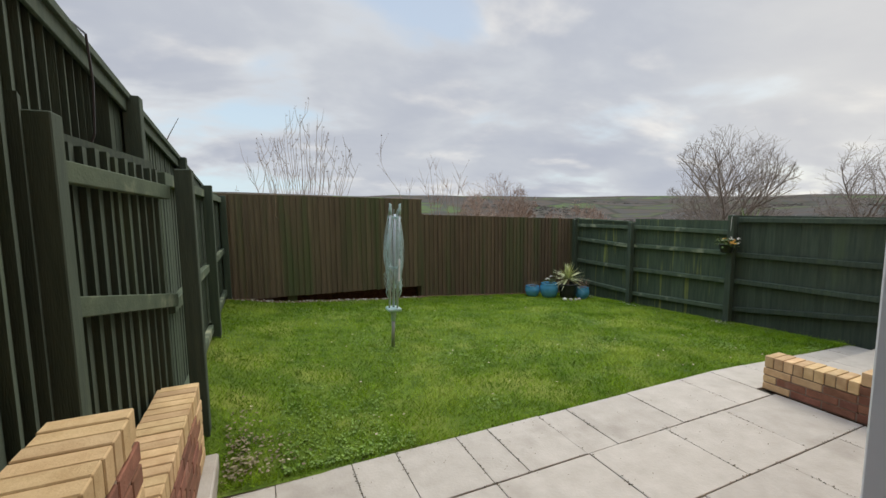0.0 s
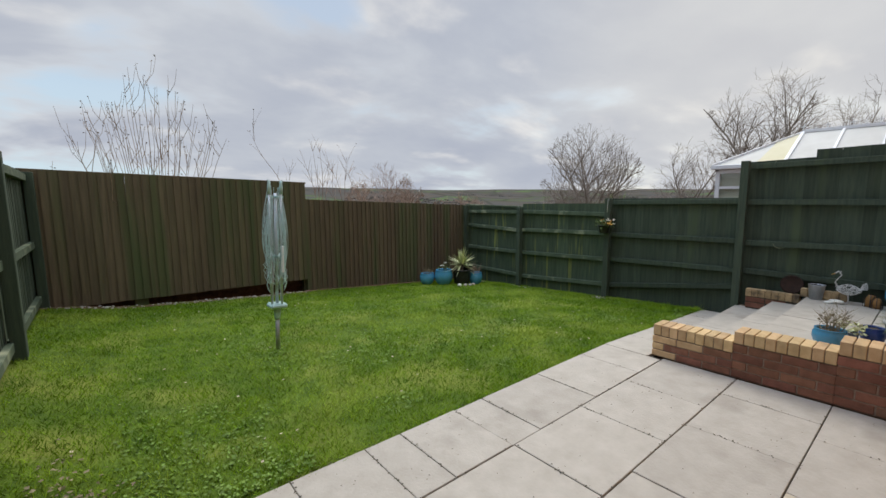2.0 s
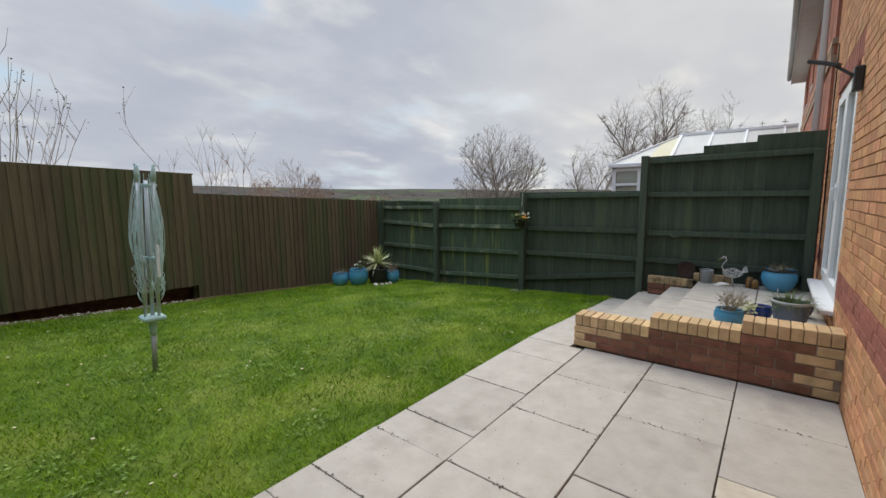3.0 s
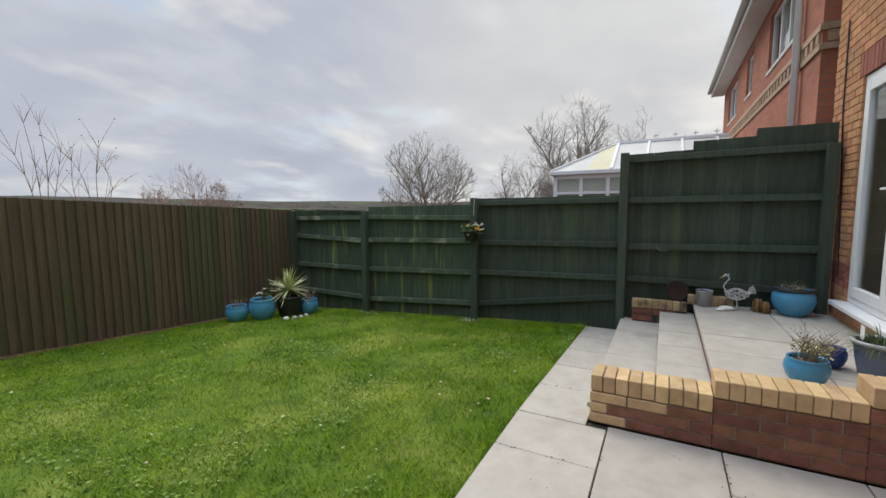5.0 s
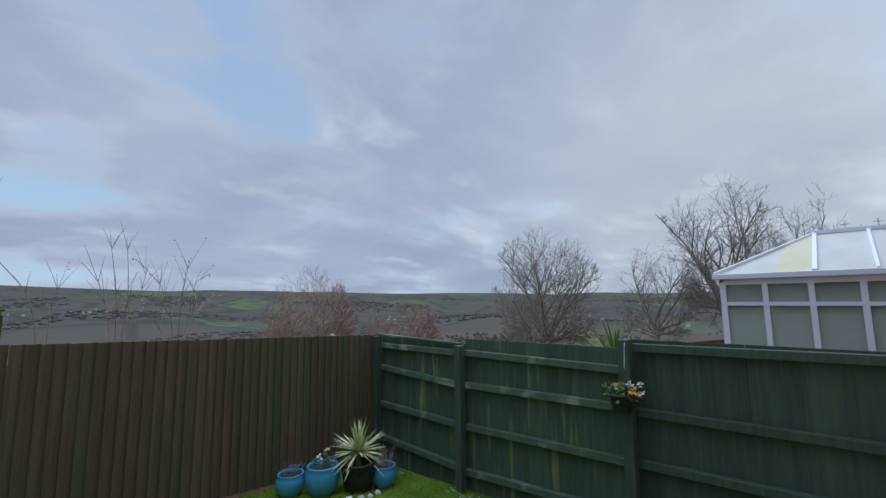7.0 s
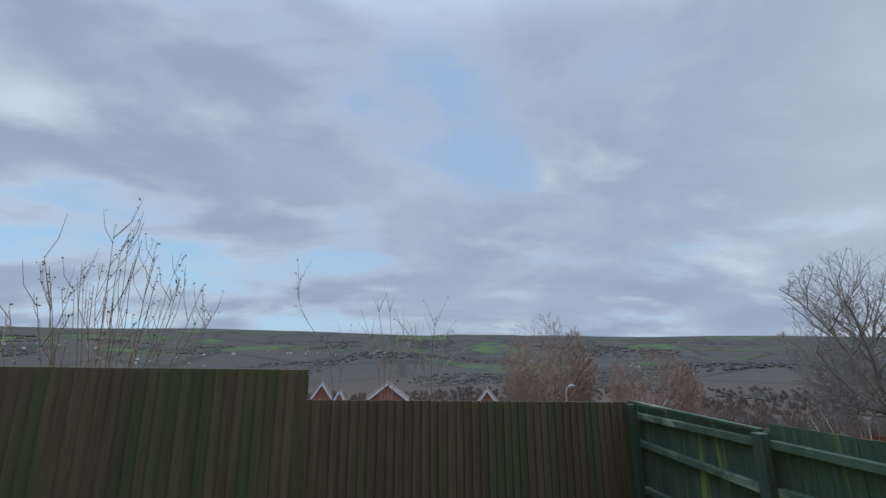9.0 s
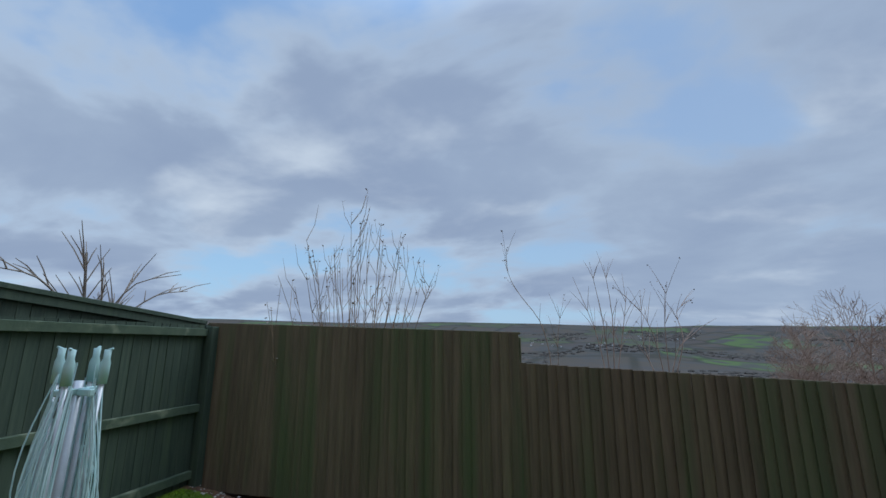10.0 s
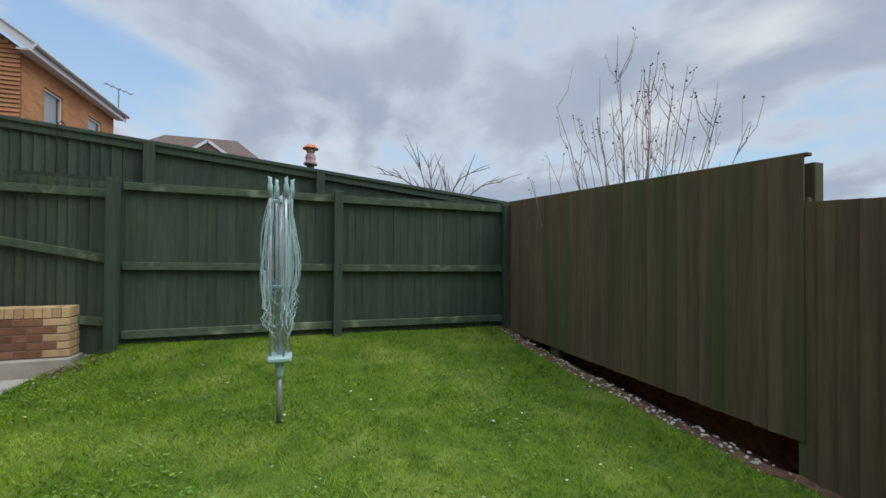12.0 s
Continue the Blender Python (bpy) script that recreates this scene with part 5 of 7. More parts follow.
def neighbour_house():
    h = thing("house", "red brick neighbouring house with white windows and pale fascia", "house")
    X0, X1, Y, TOP = 8.22, 18.1, 0.38, 5.0
    wins = ((9.55, 11.35, 3.78, 4.75, 3), (13.0, 13.75, 3.85, 4.72, 1), (15.2, 16.9, 3.78, 4.75, 2))
    sp, x = [], X0
    for a, b, c, d, _ in wins:
        sp.append((x, a, Y - 0.3, Y, -0.8, TOP))
        sp.append((a, b, Y - 0.3, Y, -0.8, c))
        sp.append((a, b, Y - 0.3, Y, d, TOP))
        x = b
    sp.append((x, X1, Y - 0.3, Y, -0.8, TOP))
    sp.append((X0, X0 + 0.3, Y - 8, Y - 0.3, -0.8, TOP))
    sp.append((X1 - 0.3, X1, Y - 8, Y - 0.3, -0.8, TOP))
    sp.append((X0 + 0.3, X1 - 0.3, Y - 8, Y - 7.7, -0.8, TOP))
    walls(h, sp, "brickA")
    for a, b, c, d, n in wins:
        window(h, a, b, c, d, Y - 0.06, n)
    # string course of buff bricks with a dentil row
    sp = [(X0 - 0.02, X1 + 0.02, Y, Y + 0.025, 3.20, 3.275), (X0 - 0.02, X1 + 0.02, Y, Y + 0.025, 3.425, 3.50), (X0 - 0.025, X0, Y - 8, Y, 3.20, 3.275), (X0 - 0.025, X0, Y - 8, Y, 3.425, 3.50)]
    x = X0 + 0.05
    while x < X1:
        sp.append((x, x + 0.11, Y, Y + 0.022, 3.29, 3.41))
        x += 0.225
    y = Y - 0.05
    while y > Y - 7.8:
        sp.append((X0 - 0.022, X0, y - 0.11, y, 3.29, 3.41))
        y -= 0.225
    walls(h, sp, "pale_brick", "string_course_brick")
    part("fascia", boxes((X0 - 0.1, X1 + 0.25, Y, Y + 0.33, TOP - 0.06, TOP - 0.03), (X0 - 0.1, X1 + 0.25, Y + 0.33, Y + 0.355, TOP - 0.08, TOP + 0.14), bevel=0.004), M["soffit"], h, "pale fascia and soffit")
    part("gutter", tube(bmesh.new(), [(X0 - 0.1, Y + 0.41, TOP + 0.10), (X1 + 0.3, Y + 0.41, TOP + 0.10)], 0.06, 10), M["gutter"], h, "pale half-round gutter", True)
    part("downpipe", tube(bmesh.new(), [(9.02, Y + 0.41, TOP + 0.06), (9.02, Y + 0.36, TOP - 0.1), (9.02, Y + 0.07, TOP - 0.4), (9.02, Y + 0.07, -0.7)], 0.045, 10), M["white"], h, "white downpipe", True)
    bm = bmesh.new()
    vs = [bm.verts.new(c) for c in ((X0 - 0.15, Y + 0.42, TOP + 0.12), (X1 + 0.3, Y + 0.42, TOP + 0.12), (X1 + 0.3, Y - 4, TOP + 2.6), (X0 - 0.15, Y - 4, TOP + 2.6), (X1 + 0.3, Y - 8.4, TOP + 0.1), (X0 - 0.15, Y - 8.4, TOP + 0.1))]
    bm.faces.new((vs[0], vs[1], vs[2], vs[3])), bm.faces.new((vs[3], vs[2], vs[4], vs[5])), bm.faces.new((vs[5], vs[4], vs[1], vs[0])), bm.faces.new((vs[0], vs[3], vs[5])), bm.faces.new((vs[1], vs[4], vs[2]))
    part("roof", bm, M["tile"], h, "brown tiled roof")
    part("gable_wall", boxes((X0, X0 + 0.2, Y - 7.5, Y - 0.5, TOP, TOP + 0.3)), M["brickA"], h)


neighbour_house()


def conservatory():
    c = thing("conservatory", "white conservatory with pale roof panels beyond the fence", "conservatory")
    X, X1, Y0, Y1, E = 13.4, 16.6, 0.52, 4.70, 2.30
    part("wall", boxes((X, X1, Y0, Y1, -1.2, 0.35)), M["brickA"], c, "low brick base wall")
    sp = []
    n = 6
    step = (Y1 - 0.1 - Y0) / n
    for k in range(n + 1):
        y = Y1 - 0.06 - k * step
        sp.append((X, X + 0.08, y - 0.045, y + 0.045, 0.35, E - 0.1))
    for k in range(5):
        x = X + 0.05 + (X1 - X - 0.1) * k / 4
        sp.append((x - 0.045, x + 0.045, Y1 - 0.08, Y1, 0.351, E - 0.1))
    for z, hh in ((0.40, 0.10), (1.76, 0.07), (E - 0.11, 0.10)):
        sp.append((X + 0.004, X + 0.075, Y0, Y1 - 0.004, z - hh / 2, z + hh / 2))
        sp.append((X + 0.004, X1, Y1 - 0.075, Y1 - 0.003, z - hh / 2, z + hh / 2))
    walls(c, sp, "white", "frame_bar")
    for k in range(n):
        y = Y1 - 0.06 - k * step
        for z0, z1 in ((0.45, 1.725), (1.795, E - 0.16)):
            pane = part("pane", boxes((X + 0.03, X + 0.045, y - step + 0.045, y - 0.045, z0, z1)), M["glass"], c)
            pane.visible_shadow = False
            part("blind", boxes((X + 0.07, X + 0.08, y - step + 0.045, y - 0.045, z0, z1)), M["blind"], c, "beige blind")
    part("gutter", boxes((X - 0.10, X + 0.02, Y0, Y1 + 0.1, E - 0.05, E + 0.06), (X + 0.02, X1 + 0.1, Y1 - 0.02, Y1 + 0.1, E - 0.05, E + 0.06), bevel=0.01), M["white"], c, "white eaves gutter")
    xm, R, ye = (X + X1) / 2, 3.20, 3.2
    bm = bmesh.new()
    a, b, d, e = (X - 0.06, Y1 + 0.06, E + 0.05), (X1 + 0.06, Y1 + 0.06, E + 0.05), (xm, ye, R), (xm, Y0, R)
    f, g = (X - 0.06, Y0, E + 0.05), (X1 + 0.06, Y0, E + 0.05)
    k = lambda p, q, t: tuple(p[i] + (q[i] - p[i]) * t for i in range(3))
    V = lambda *ps: bm.faces.new([bm.verts.new(p) for p in ps])
    V(a, b, d)
    V(b, g, e, d)
    m1 = (X - 0.06, ye, E + 0.05)
    V(a, m1, d)
    V(m1, f, e, d)
    bmesh.ops.recalc_face_normals(bm, faces=bm.faces)
    part("roof", bm, M["offwhite"], c, "pale translucent roof panels")
    bm = bmesh.new()
    bm.faces.new([bm.verts.new(Vector(p) + Vector((-0.004, 0, 0.012))) for p in (k(a, m1, 0.62), m1, d, k(a, d, 0.72))])
    part("roof_panel", bm, M["yellowed"], c, "one yellowed roof panel")
    for p, q in ((a, d), (b, d), (d, e), (m1, d)):
        part("glazing_bar", beam(bmesh.new(), Vector(p) + Vector((0, 0, 0.02)), Vector(q) + Vector((0, 0, 0.02)), 0.07, 0.05), M["white"], c)
    for t in (0.3, 0.6, 0.9):
        part("glazing_bar", beam(bmesh.new(), Vector(k(m1, f, t)) + Vector((0, 0, 0.02)), Vector(k(d, e, t)) + Vector((0, 0, 0.02)), 0.05, 0.04), M["white"], c)
    y, i = ye, 0
    while y > Y0 + 0.1:
        bm = beam(bmesh.new(), (xm, y, R + 0.03), (xm, y, R + (0.22 if i % 2 == 0 else 0.12)), 0.02, 0.02)
        if i % 2 == 0:
            beam(bm, (xm, y - 0.07, R + 0.15), (xm, y + 0.07, R + 0.15), 0.02, 0.022)
        part("finial", bm, M["white"], c)
        y -= 0.24
        i += 1
    part("cresting", beam(bmesh.new(), (xm, ye, R + 0.05), (xm, Y0, R + 0.05), 0.03, 0.05), M["white"], c)


conservatory()


def uphill_house():
    h = thing("house", "orange brick house with tile-hung gable and white bargeboards", "house")
    X0, X1, Y, Y1, TOP = -12.6, -7.55, -1.12, -8.1, 6.0
    wins = ((-9.35, -8.45, 4.4, 5.45, 1), (-11.7, -10.75, 4.4, 5.45, 1))
    sp, x = [], X1
    for a, b, c, d, _ in wins:
        sp.append((b, x, Y - 0.3, Y, 0, TOP))
        sp.append((a, b, Y - 0.3, Y, 0, c))
        sp.append((a, b, Y - 0.3, Y, d, TOP))
        x = a
    sp.append((X0, x, Y - 0.3, Y, 0, TOP))
    sp.append((X0, X0 + 0.3, Y1, Y - 0.3, 0, TOP))
    sp.append((X0 + 0.3, X1 - 0.3, Y1, Y1 + 0.3, 0, TOP))
    ym, R = (Y + Y1) / 2, TOP + 2.6
    sp.append((X1 - 0.3, X1, Y1, Y - 0.3, 0, TOP))
    bm = bmesh.new()
    tri = [[bm.verts.new((xx, yy, zz)) for yy, zz in ((Y1, TOP), (Y, TOP), (ym, R))] for xx in (X1, X1 - 0.3)]
    bm.faces.new(tri[0]), bm.faces.new(tri[1][::-1])
    walls(h, sp, "brickB")
    part("gable_wall", bm, M["brickB"], h)
    # tile hanging: lapped courses up the gable
    bm, z = bmesh.new(), 2.6
    while z < R - 0.15:
        s = max(0.0, (z + 0.1 - TOP) / (R - TOP)) * (Y - Y1) / 2
        vs = [bm.verts.new(c) for c in ((X1 + 0.05, Y1 + s, z), (X1 + 0.05, Y - 0.02 - s, z), (X1 + 0.012, Y - 0.02 - s, z + 0.12), (X1 + 0.012, Y1 + s, z + 0.12))]
        bm.faces.new(vs)
        b2 = [bm.verts.new(c) for c in ((X1, Y1 + s, z), (X1, Y - 0.02 - s, z))]
        bm.faces.new((vs[1], vs[0], b2[0], b2[1]))
        z += 0.105
    part("tile_hanging", bm, M["orange"], h, "lapped courses of orange hung tiles")
    for a, b, c, d, n in wins:
        window(h, a, b, c, d, Y - 0.06, n)
    part("fascia", boxes((X0 - 0.2, X1 + 0.25, Y, Y + 0.28, TOP - 0.1, TOP - 0.06), (X0 - 0.2, X1 + 0.25, Y + 0.28, Y + 0.305, TOP - 0.14, TOP + 0.06)), M["white"], h, "white fascia")
    part("gutter", tube(bmesh.new(), [(X0 - 0.2, Y + 0.36, TOP + 0.04), (X1 + 0.25, Y + 0.36, TOP + 0.04)], 0.055, 8), M["gutter"], h, "", True)
    for s in (1, -1):
        ye = Y + 0.35 if s > 0 else Y1 - 0.35
        part("bargeboard", beam(bmesh.new(), (X1 + 0.25, ye, TOP - 0.02), (X1 + 0.25, ym, R + 0.12), 0.03, 0.24), M["white"], h, "white bargeboard")
        bm = bmesh.new()
        vs = [bm.verts.new(c) for c in ((X0 - 0.25, ye, TOP + 0.08), (X1 + 0.3, ye, TOP + 0.08), (X1 + 0.3, ym, R + 0.26), (X0 - 0.25, ym, R + 0.26))]
        bm.faces.new(vs)
        bmesh.ops.solidify(bm, geom=bm.faces[:], thickness=0.09)
        part("roof", bm, M["tile"], h, "brown tiled roof slope")
    a = thing("aerial", "thin metal television aerial on the neighbouring roof", "aerial", (X0 - 0.1, Y + 0.1, TOP + 0.1))
    part("mast", tube(bmesh.new(), [(0, 0, 0), (0, 0, 0.9)], 0.02, 6), M["galv"], a)
    part("boom", beam(bmesh.new(), (-0.3, 0.3, 0.85), (0.3, -0.3, 0.95), 0.025, 0.025), M["galv"], a)
    for k in range(5):
        f = -0.28 + 0.14 * k
        part("element", beam(bmesh.new(), (f - 0.1, -f - 0.1, 0.9 + f * 0.17), (f + 0.1, -f + 0.1, 0.9 + f * 0.17), 0.012, 0.012), M["galv"], a)


uphill_house()


def uphill_roof_house():
    h = thing("house", "house with a brown tiled roof and a small gable", "house")
    X, Y0, Y1, E, R = -26, -5.6, 2.4, 7.3, 9.5
    part("wall", boxes((X - 6, X, Y0, Y1, 0, E)), M["brickA"], h)
    bm = bmesh.new()
    vs = [bm.verts.new(c) for c in ((X + 0.4, Y0 - 0.4, E), (X + 0.4, Y1 + 0.4, E), (X - 6.4, Y1 + 0.4, E), (X - 6.4, Y0 - 0.4, E), (X - 3, Y0 + 1.6, R), (X - 3, Y1 - 1.8, R))]
    for f in ((0, 1, 5, 4), (1, 2, 5), (2, 3, 4, 5), (3, 0, 4), (3, 2, 1, 0)):
        bm.faces.new([vs[i] for i in f])
    part("roof", bm, M["tile"], h, "brown hipped tile roof")
    g = X + 1.2
    bm = bmesh.new()
    vs = [bm.verts.new(c) for c in ((g, -1.9, E), (g, 0.9, E), (g, -0.5, E + 1.0), (X - 2, -1.9, E), (X - 2, 0.9, E), (X - 2, -0.5, E + 1.0))]
    for f in ((0, 1, 2), (0, 2, 5, 3), (2, 1, 4, 5), (3, 5, 4)):
        bm.faces.new([vs[i] for i in f])
    part("gable_roof", bm, M["tile"], h)
    part("gable_wall", boxes((X - 0.5, g - 0.05, -1.8, 0.8, 0, E)), M["brickA"], h)
    bm = bmesh.new()
    beam(bm, (g + 0.05, -1.95, E - 0.02), (g + 0.05, -0.5, E + 1.02), 0.05, 0.16)
    beam(bm, (g + 0.05, 0.95, E - 0.02), (g + 0.05, -0.5, E + 1.02), 0.05, 0.16)
    part("bargeboard", bm, M["white"], h, "white bargeboards")


uphill_roof_house()


# ---- trees, shrubs and what lies beyond the fences ----
def bare_tree(label, x, y, base, top, radius, seed, low=0.0, limbs=15, kids=(7, 6, 4), mat="bark", r=0.15, twist=0.16, fine=0.006):
    """A leafless domed tree: limbs that fan out of a low fork to the crown's edge, boughs, branches and twigs."""
    t = thing("tree", label, "tree", (x, y, base))
    rn = random.Random(seed)
    h, lo = top - base, low - base
    fork, mid = Vector((0.03, 0.02, lo)), lo + (h - lo) * 0.45
    part("trunk", tube(bmesh.new(), [(0, 0, -0.4), (0.02, 0, fork.z * 0.5), fork], [r * 1.3, r * 1.05, r], 9), M[mat], t, "", True)
    verts, faces = [], []

    def stick(a, b, ra, rb):
        d = (b - a).normalized()
        s = d.cross(Vector((0.31, 0.17, 0.93))).normalized()
        u = s.cross(d)
        i = len(verts)
        for p, q in ((a, ra), (b, rb)):
            for c, e in ((1, 0), (-0.5, 0.866), (-0.5, -0.866)):
                verts.append(p + (s * c + u * e) * q)
        faces.extend(((i, i + 1, i + 4, i + 3), (i + 1, i + 2, i + 5, i + 4), (i + 2, i, i + 3, i + 5)))

    def room(p, d):
        """How far from p along d the crown's edge lies."""
        rz = h - mid if d.z > 0.35 or p.z > mid else (mid - lo) * 1.5
        s = Vector((1 / radius, 1 / radius, 1 / rz))
        o, v = Vector((p.x, p.y, p.z - mid)) * s, d * s
        a, b, c = v.dot(v), o.dot(v), o.dot(o) - 1
        q = b * b - a * c
        return max(0.0, (-b + math.sqrt(q)) / a) if q > 0 else 0.0

    def grow(p, d, length, ra, level):
        n = (9, 6, 4, 2)[level]
        pts, rb = [p], ra * (0.22, 0.3, 0.45, 0.6)[level]
        for i in range(n):
            d = (d + Vector((rn.uniform(-1, 1), rn.uniform(-1, 1), rn.uniform(-0.85, 0.9))) * twist * (1 + 0.35 * level) + Vector((0, 0, 0.015))).normalized()
            q = pts[-1] + d * length / n
            stick(pts[-1], q, ra + (rb - ra) * i / n, ra + (rb - ra) * (i + 1) / n)
            pts.append(q)
        if level == 3:
            return
        for k in range(kids[level]):
            f = (0.30, 0.18, 0.1)[level] + (0.97 - (0.30, 0.18, 0.1)[level]) * (k + rn.random()) / kids[level]
            i = min(int(f * n), n - 1)
            q = pts[i].lerp(pts[i + 1], f * n - i)
            dd = (pts[i + 1] - pts[i]).normalized()
            side = dd.cross(Vector((rn.uniform(-1, 1), rn.uniform(-1, 1), rn.uniform(-1, 1)))).normalized()
            ang = rn.uniform(0.45, 0.95)
            nd = (dd * math.cos(ang) + side * math.sin(ang) + Vector((0, 0, 0.04))).normalized()
            span = min(room(q, nd) * rn.uniform(0.8, 1.06) + 0.12, length * (0.62, 0.55, 0.6)[level] * rn.uniform(0.7, 1.15))
            grow(q, nd, max(span, 0.18), max((ra + (rb - ra) * f) * rn.uniform(0.5, 0.68), fine), level + 1)

    for k in range(limbs):
        # steep in the middle, nearly level at the rim
        f = (k + 0.5) / limbs
        a, tilt = k * 2.4 + rn.uniform(-0.25, 0.25), 0.10 + 1.38 * f ** 0.55
        d = Vector((math.cos(a) * math.sin(tilt), math.sin(a) * math.sin(tilt), math.cos(tilt)))
        p = fork - Vector((0, 0, rn.uniform(0.0, 0.12) * fork.z * f))
        grow(p, d, room(p, d) * rn.uniform(0.88, 1.03), r * (0.62 - 0.22 * f), 0)
    raw("crown", [tuple(v) for v in verts], faces, M[mat], "bare winter branches", "", "", t)


EYE = Vector((2.1, 2.2, 1.45))


def beyond(dx, dy, dist):
    n = math.hypot(dx, dy)
    return EYE.x + dx / n * dist, EYE.y + dy / n * dist


bare_tree("round-headed bare winter tree behind the green fence", 23.85, 14.8, -3.0, 5.9, 2.85, 3, -0.4, 26, (8, 6, 5), r=0.17)
bare_tree("tall bare winter tree behind the conservatory", 27.8, 7.0, -3.0, 8.45, 2.55, 14, 1.3, 24, (8, 6, 5), r=0.19)
bare_tree("spreading bare winter tree beside a taller one", 25.9, 9.8, -3.0, 4.85, 2.0, 21, 0.2, 16, (7, 6, 4), r=0.12)
bare_tree("slender bare tree behind the conservatory roof", 30.0, 3.7, -3.0, 7.35, 1.6, 33, 2.0, 14, (7, 6, 4), r=0.13)
bare_tree("slender bare tree beyond the conservatory ridge", 33.0, 4.9, -3.0, 6.9, 1.9, 39, 1.5, 12, (6, 5, 4), r=0.13)
bare_tree("reddish twiggy bare tree below the end fence", 17.0, 28.0, -3.6, 4.1, 3.0, 45, -2.6, 28, (8, 8, 6), "twig", 0.14, fine=0.0095)
x, y = beyond(0.66, 0.75, 34)
bare_tree("low reddish twiggy tree beyond the fence corner", x, y, -4.4, 1.9, 3.0, 46, -3.6, 24, (8, 7, 6), "twig", 0.12, fine=0.0095)


def wand_shrub(label, stems_at, seed, leaf=0, mat="twig_pale", forks=3, sway=0.08, reach=1.0):
    """Upright bare wands from the ground: a coppiced shrub."""
    rn = random.Random(seed)
    x0 = sum(s[0] for s in stems_at) / len(stems_at)
    y0 = sum(s[1] for s in stems_at) / len(stems_at)
    t = thing("shrub", label, "shrub", (x0, y0, -0.75))
    lf = bmesh.new()
    for sx, sy, top, lean in stems_at:
        p = Vector((sx - x0 + rn.uniform(-0.08, 0.08), sy - y0, 0))
        h = top + 0.75
        n, pts = 7, [p.copy()]
        bm = bmesh.new()
        d = Vector((lean + rn.uniform(-0.06, 0.06), rn.uniform(-sway, sway), 1)).normalized()
        for i in range(n):
            d = (d + Vector((rn.uniform(-0.10, 0.10), rn.uniform(-0.10 - sway * 0.3, 0.10 + sway * 0.3), 0.05))).normalized()
            pts.append(pts[-1] + d * h / n)
        tube(bm, pts, [0.012 - 0.0095 * i / n for i in range(n + 1)], 4, False)
        for _ in range(forks + rn.randrange(3)):
            i = rn.randrange(2, n)
            q, a = pts[i], rn.uniform(0, math.tau)
            L = rn.uniform(0.18, 0.5) * reach
            e = q + Vector((math.cos(a) * L * 0.45, math.sin(a) * L * 0.3, L))
            tube(bm, [q, q.lerp(e, 0.5) + Vector((math.cos(a) * 0.05, 0, -0.02)), e], [0.005, 0.004, 0.002], 3, False)
            if leaf:
                leaflets(lf, leaf, rn, 0.02, 0.06, 0.035, e - Vector((0, 0, 0.05)))
        part("stem", bm, M[mat], t)
        if leaf:
            leaflets(lf, leaf + 1, rn, 0.02, 0.25, 0.035, pts[-1] - Vector((0, 0, 0.25)))
    if leaf:
        tagged(part("withered_foliage", lf, M["bark"], t, "a few withered leaves"), kind="stuff")


def fan_shrub(label, x0, y0, n, radius, top, edge, seed, leaf=2, mat="twig_pale"):
    """A coppiced clump: wands from one stool that fan out and up, forked, with a few withered leaves at the tips."""
    rn = random.Random(seed)
    t = thing("shrub", label, "shrub", (x0, y0, -0.75))
    lf = bmesh.new()
    for k in range(n):
        a, f = k * 2.4 + rn.uniform(-0.3, 0.3), math.sqrt((k + 0.5) / n)
        p0 = Vector((math.cos(a) * 0.38 * f, math.sin(a) * 0.38 * f, 0))
        h = top + (edge - top) * f * f + rn.uniform(-0.45, 0.12) + 0.75
        tip = Vector((math.cos(a) * radius * f, math.sin(a) * radius * f, h))
        pts = []
        for i in range(9):
            g = i / 8
            out = 0.25 * g + 0.75 * g * g
            pts.append(Vector((p0.x + (tip.x - p0.x) * out, p0.y + (tip.y - p0.y) * out, h * g)) + Vector((rn.uniform(-0.03, 0.03), rn.uniform(-0.03, 0.03), 0)) * (0 < i < 8))
        bm = tube(bmesh.new(), pts, [0.0105 - 0.008 * i / 8 for i in range(9)], 4, False)
        for _ in range(rn.randrange(3, 7)):
            i = rn.randrange(4, 8)
            q = pts[i].lerp(pts[i + 1], rn.random())
            b, L = rn.uniform(0, math.tau), rn.uniform(0.2, 0.62)
            e = q + Vector((math.cos(b) * L * 0.38, math.sin(b) * L * 0.38, L * 0.9))
            tube(bm, [q, q.lerp(e, 0.45) + Vector((math.cos(b), math.sin(b), 0)) * L * 0.1, e], [0.0042, 0.0034, 0.0018], 3, False)
            if leaf and rn.random() < 0.7:
                leaflets(lf, leaf, rn, 0.02, 0.05, 0.034, e - Vector((0, 0, 0.05)))
        if leaf:
            leaflets(lf, leaf + 1, rn, 0.02, 0.2, 0.034, pts[-1] - Vector((0, 0, 0.2)))
        part("stem", bm, M[mat], t)
    if leaf:
        tagged(part("withered_foliage", lf, M["bark"], t, "a few withered leaves"), kind="stuff")


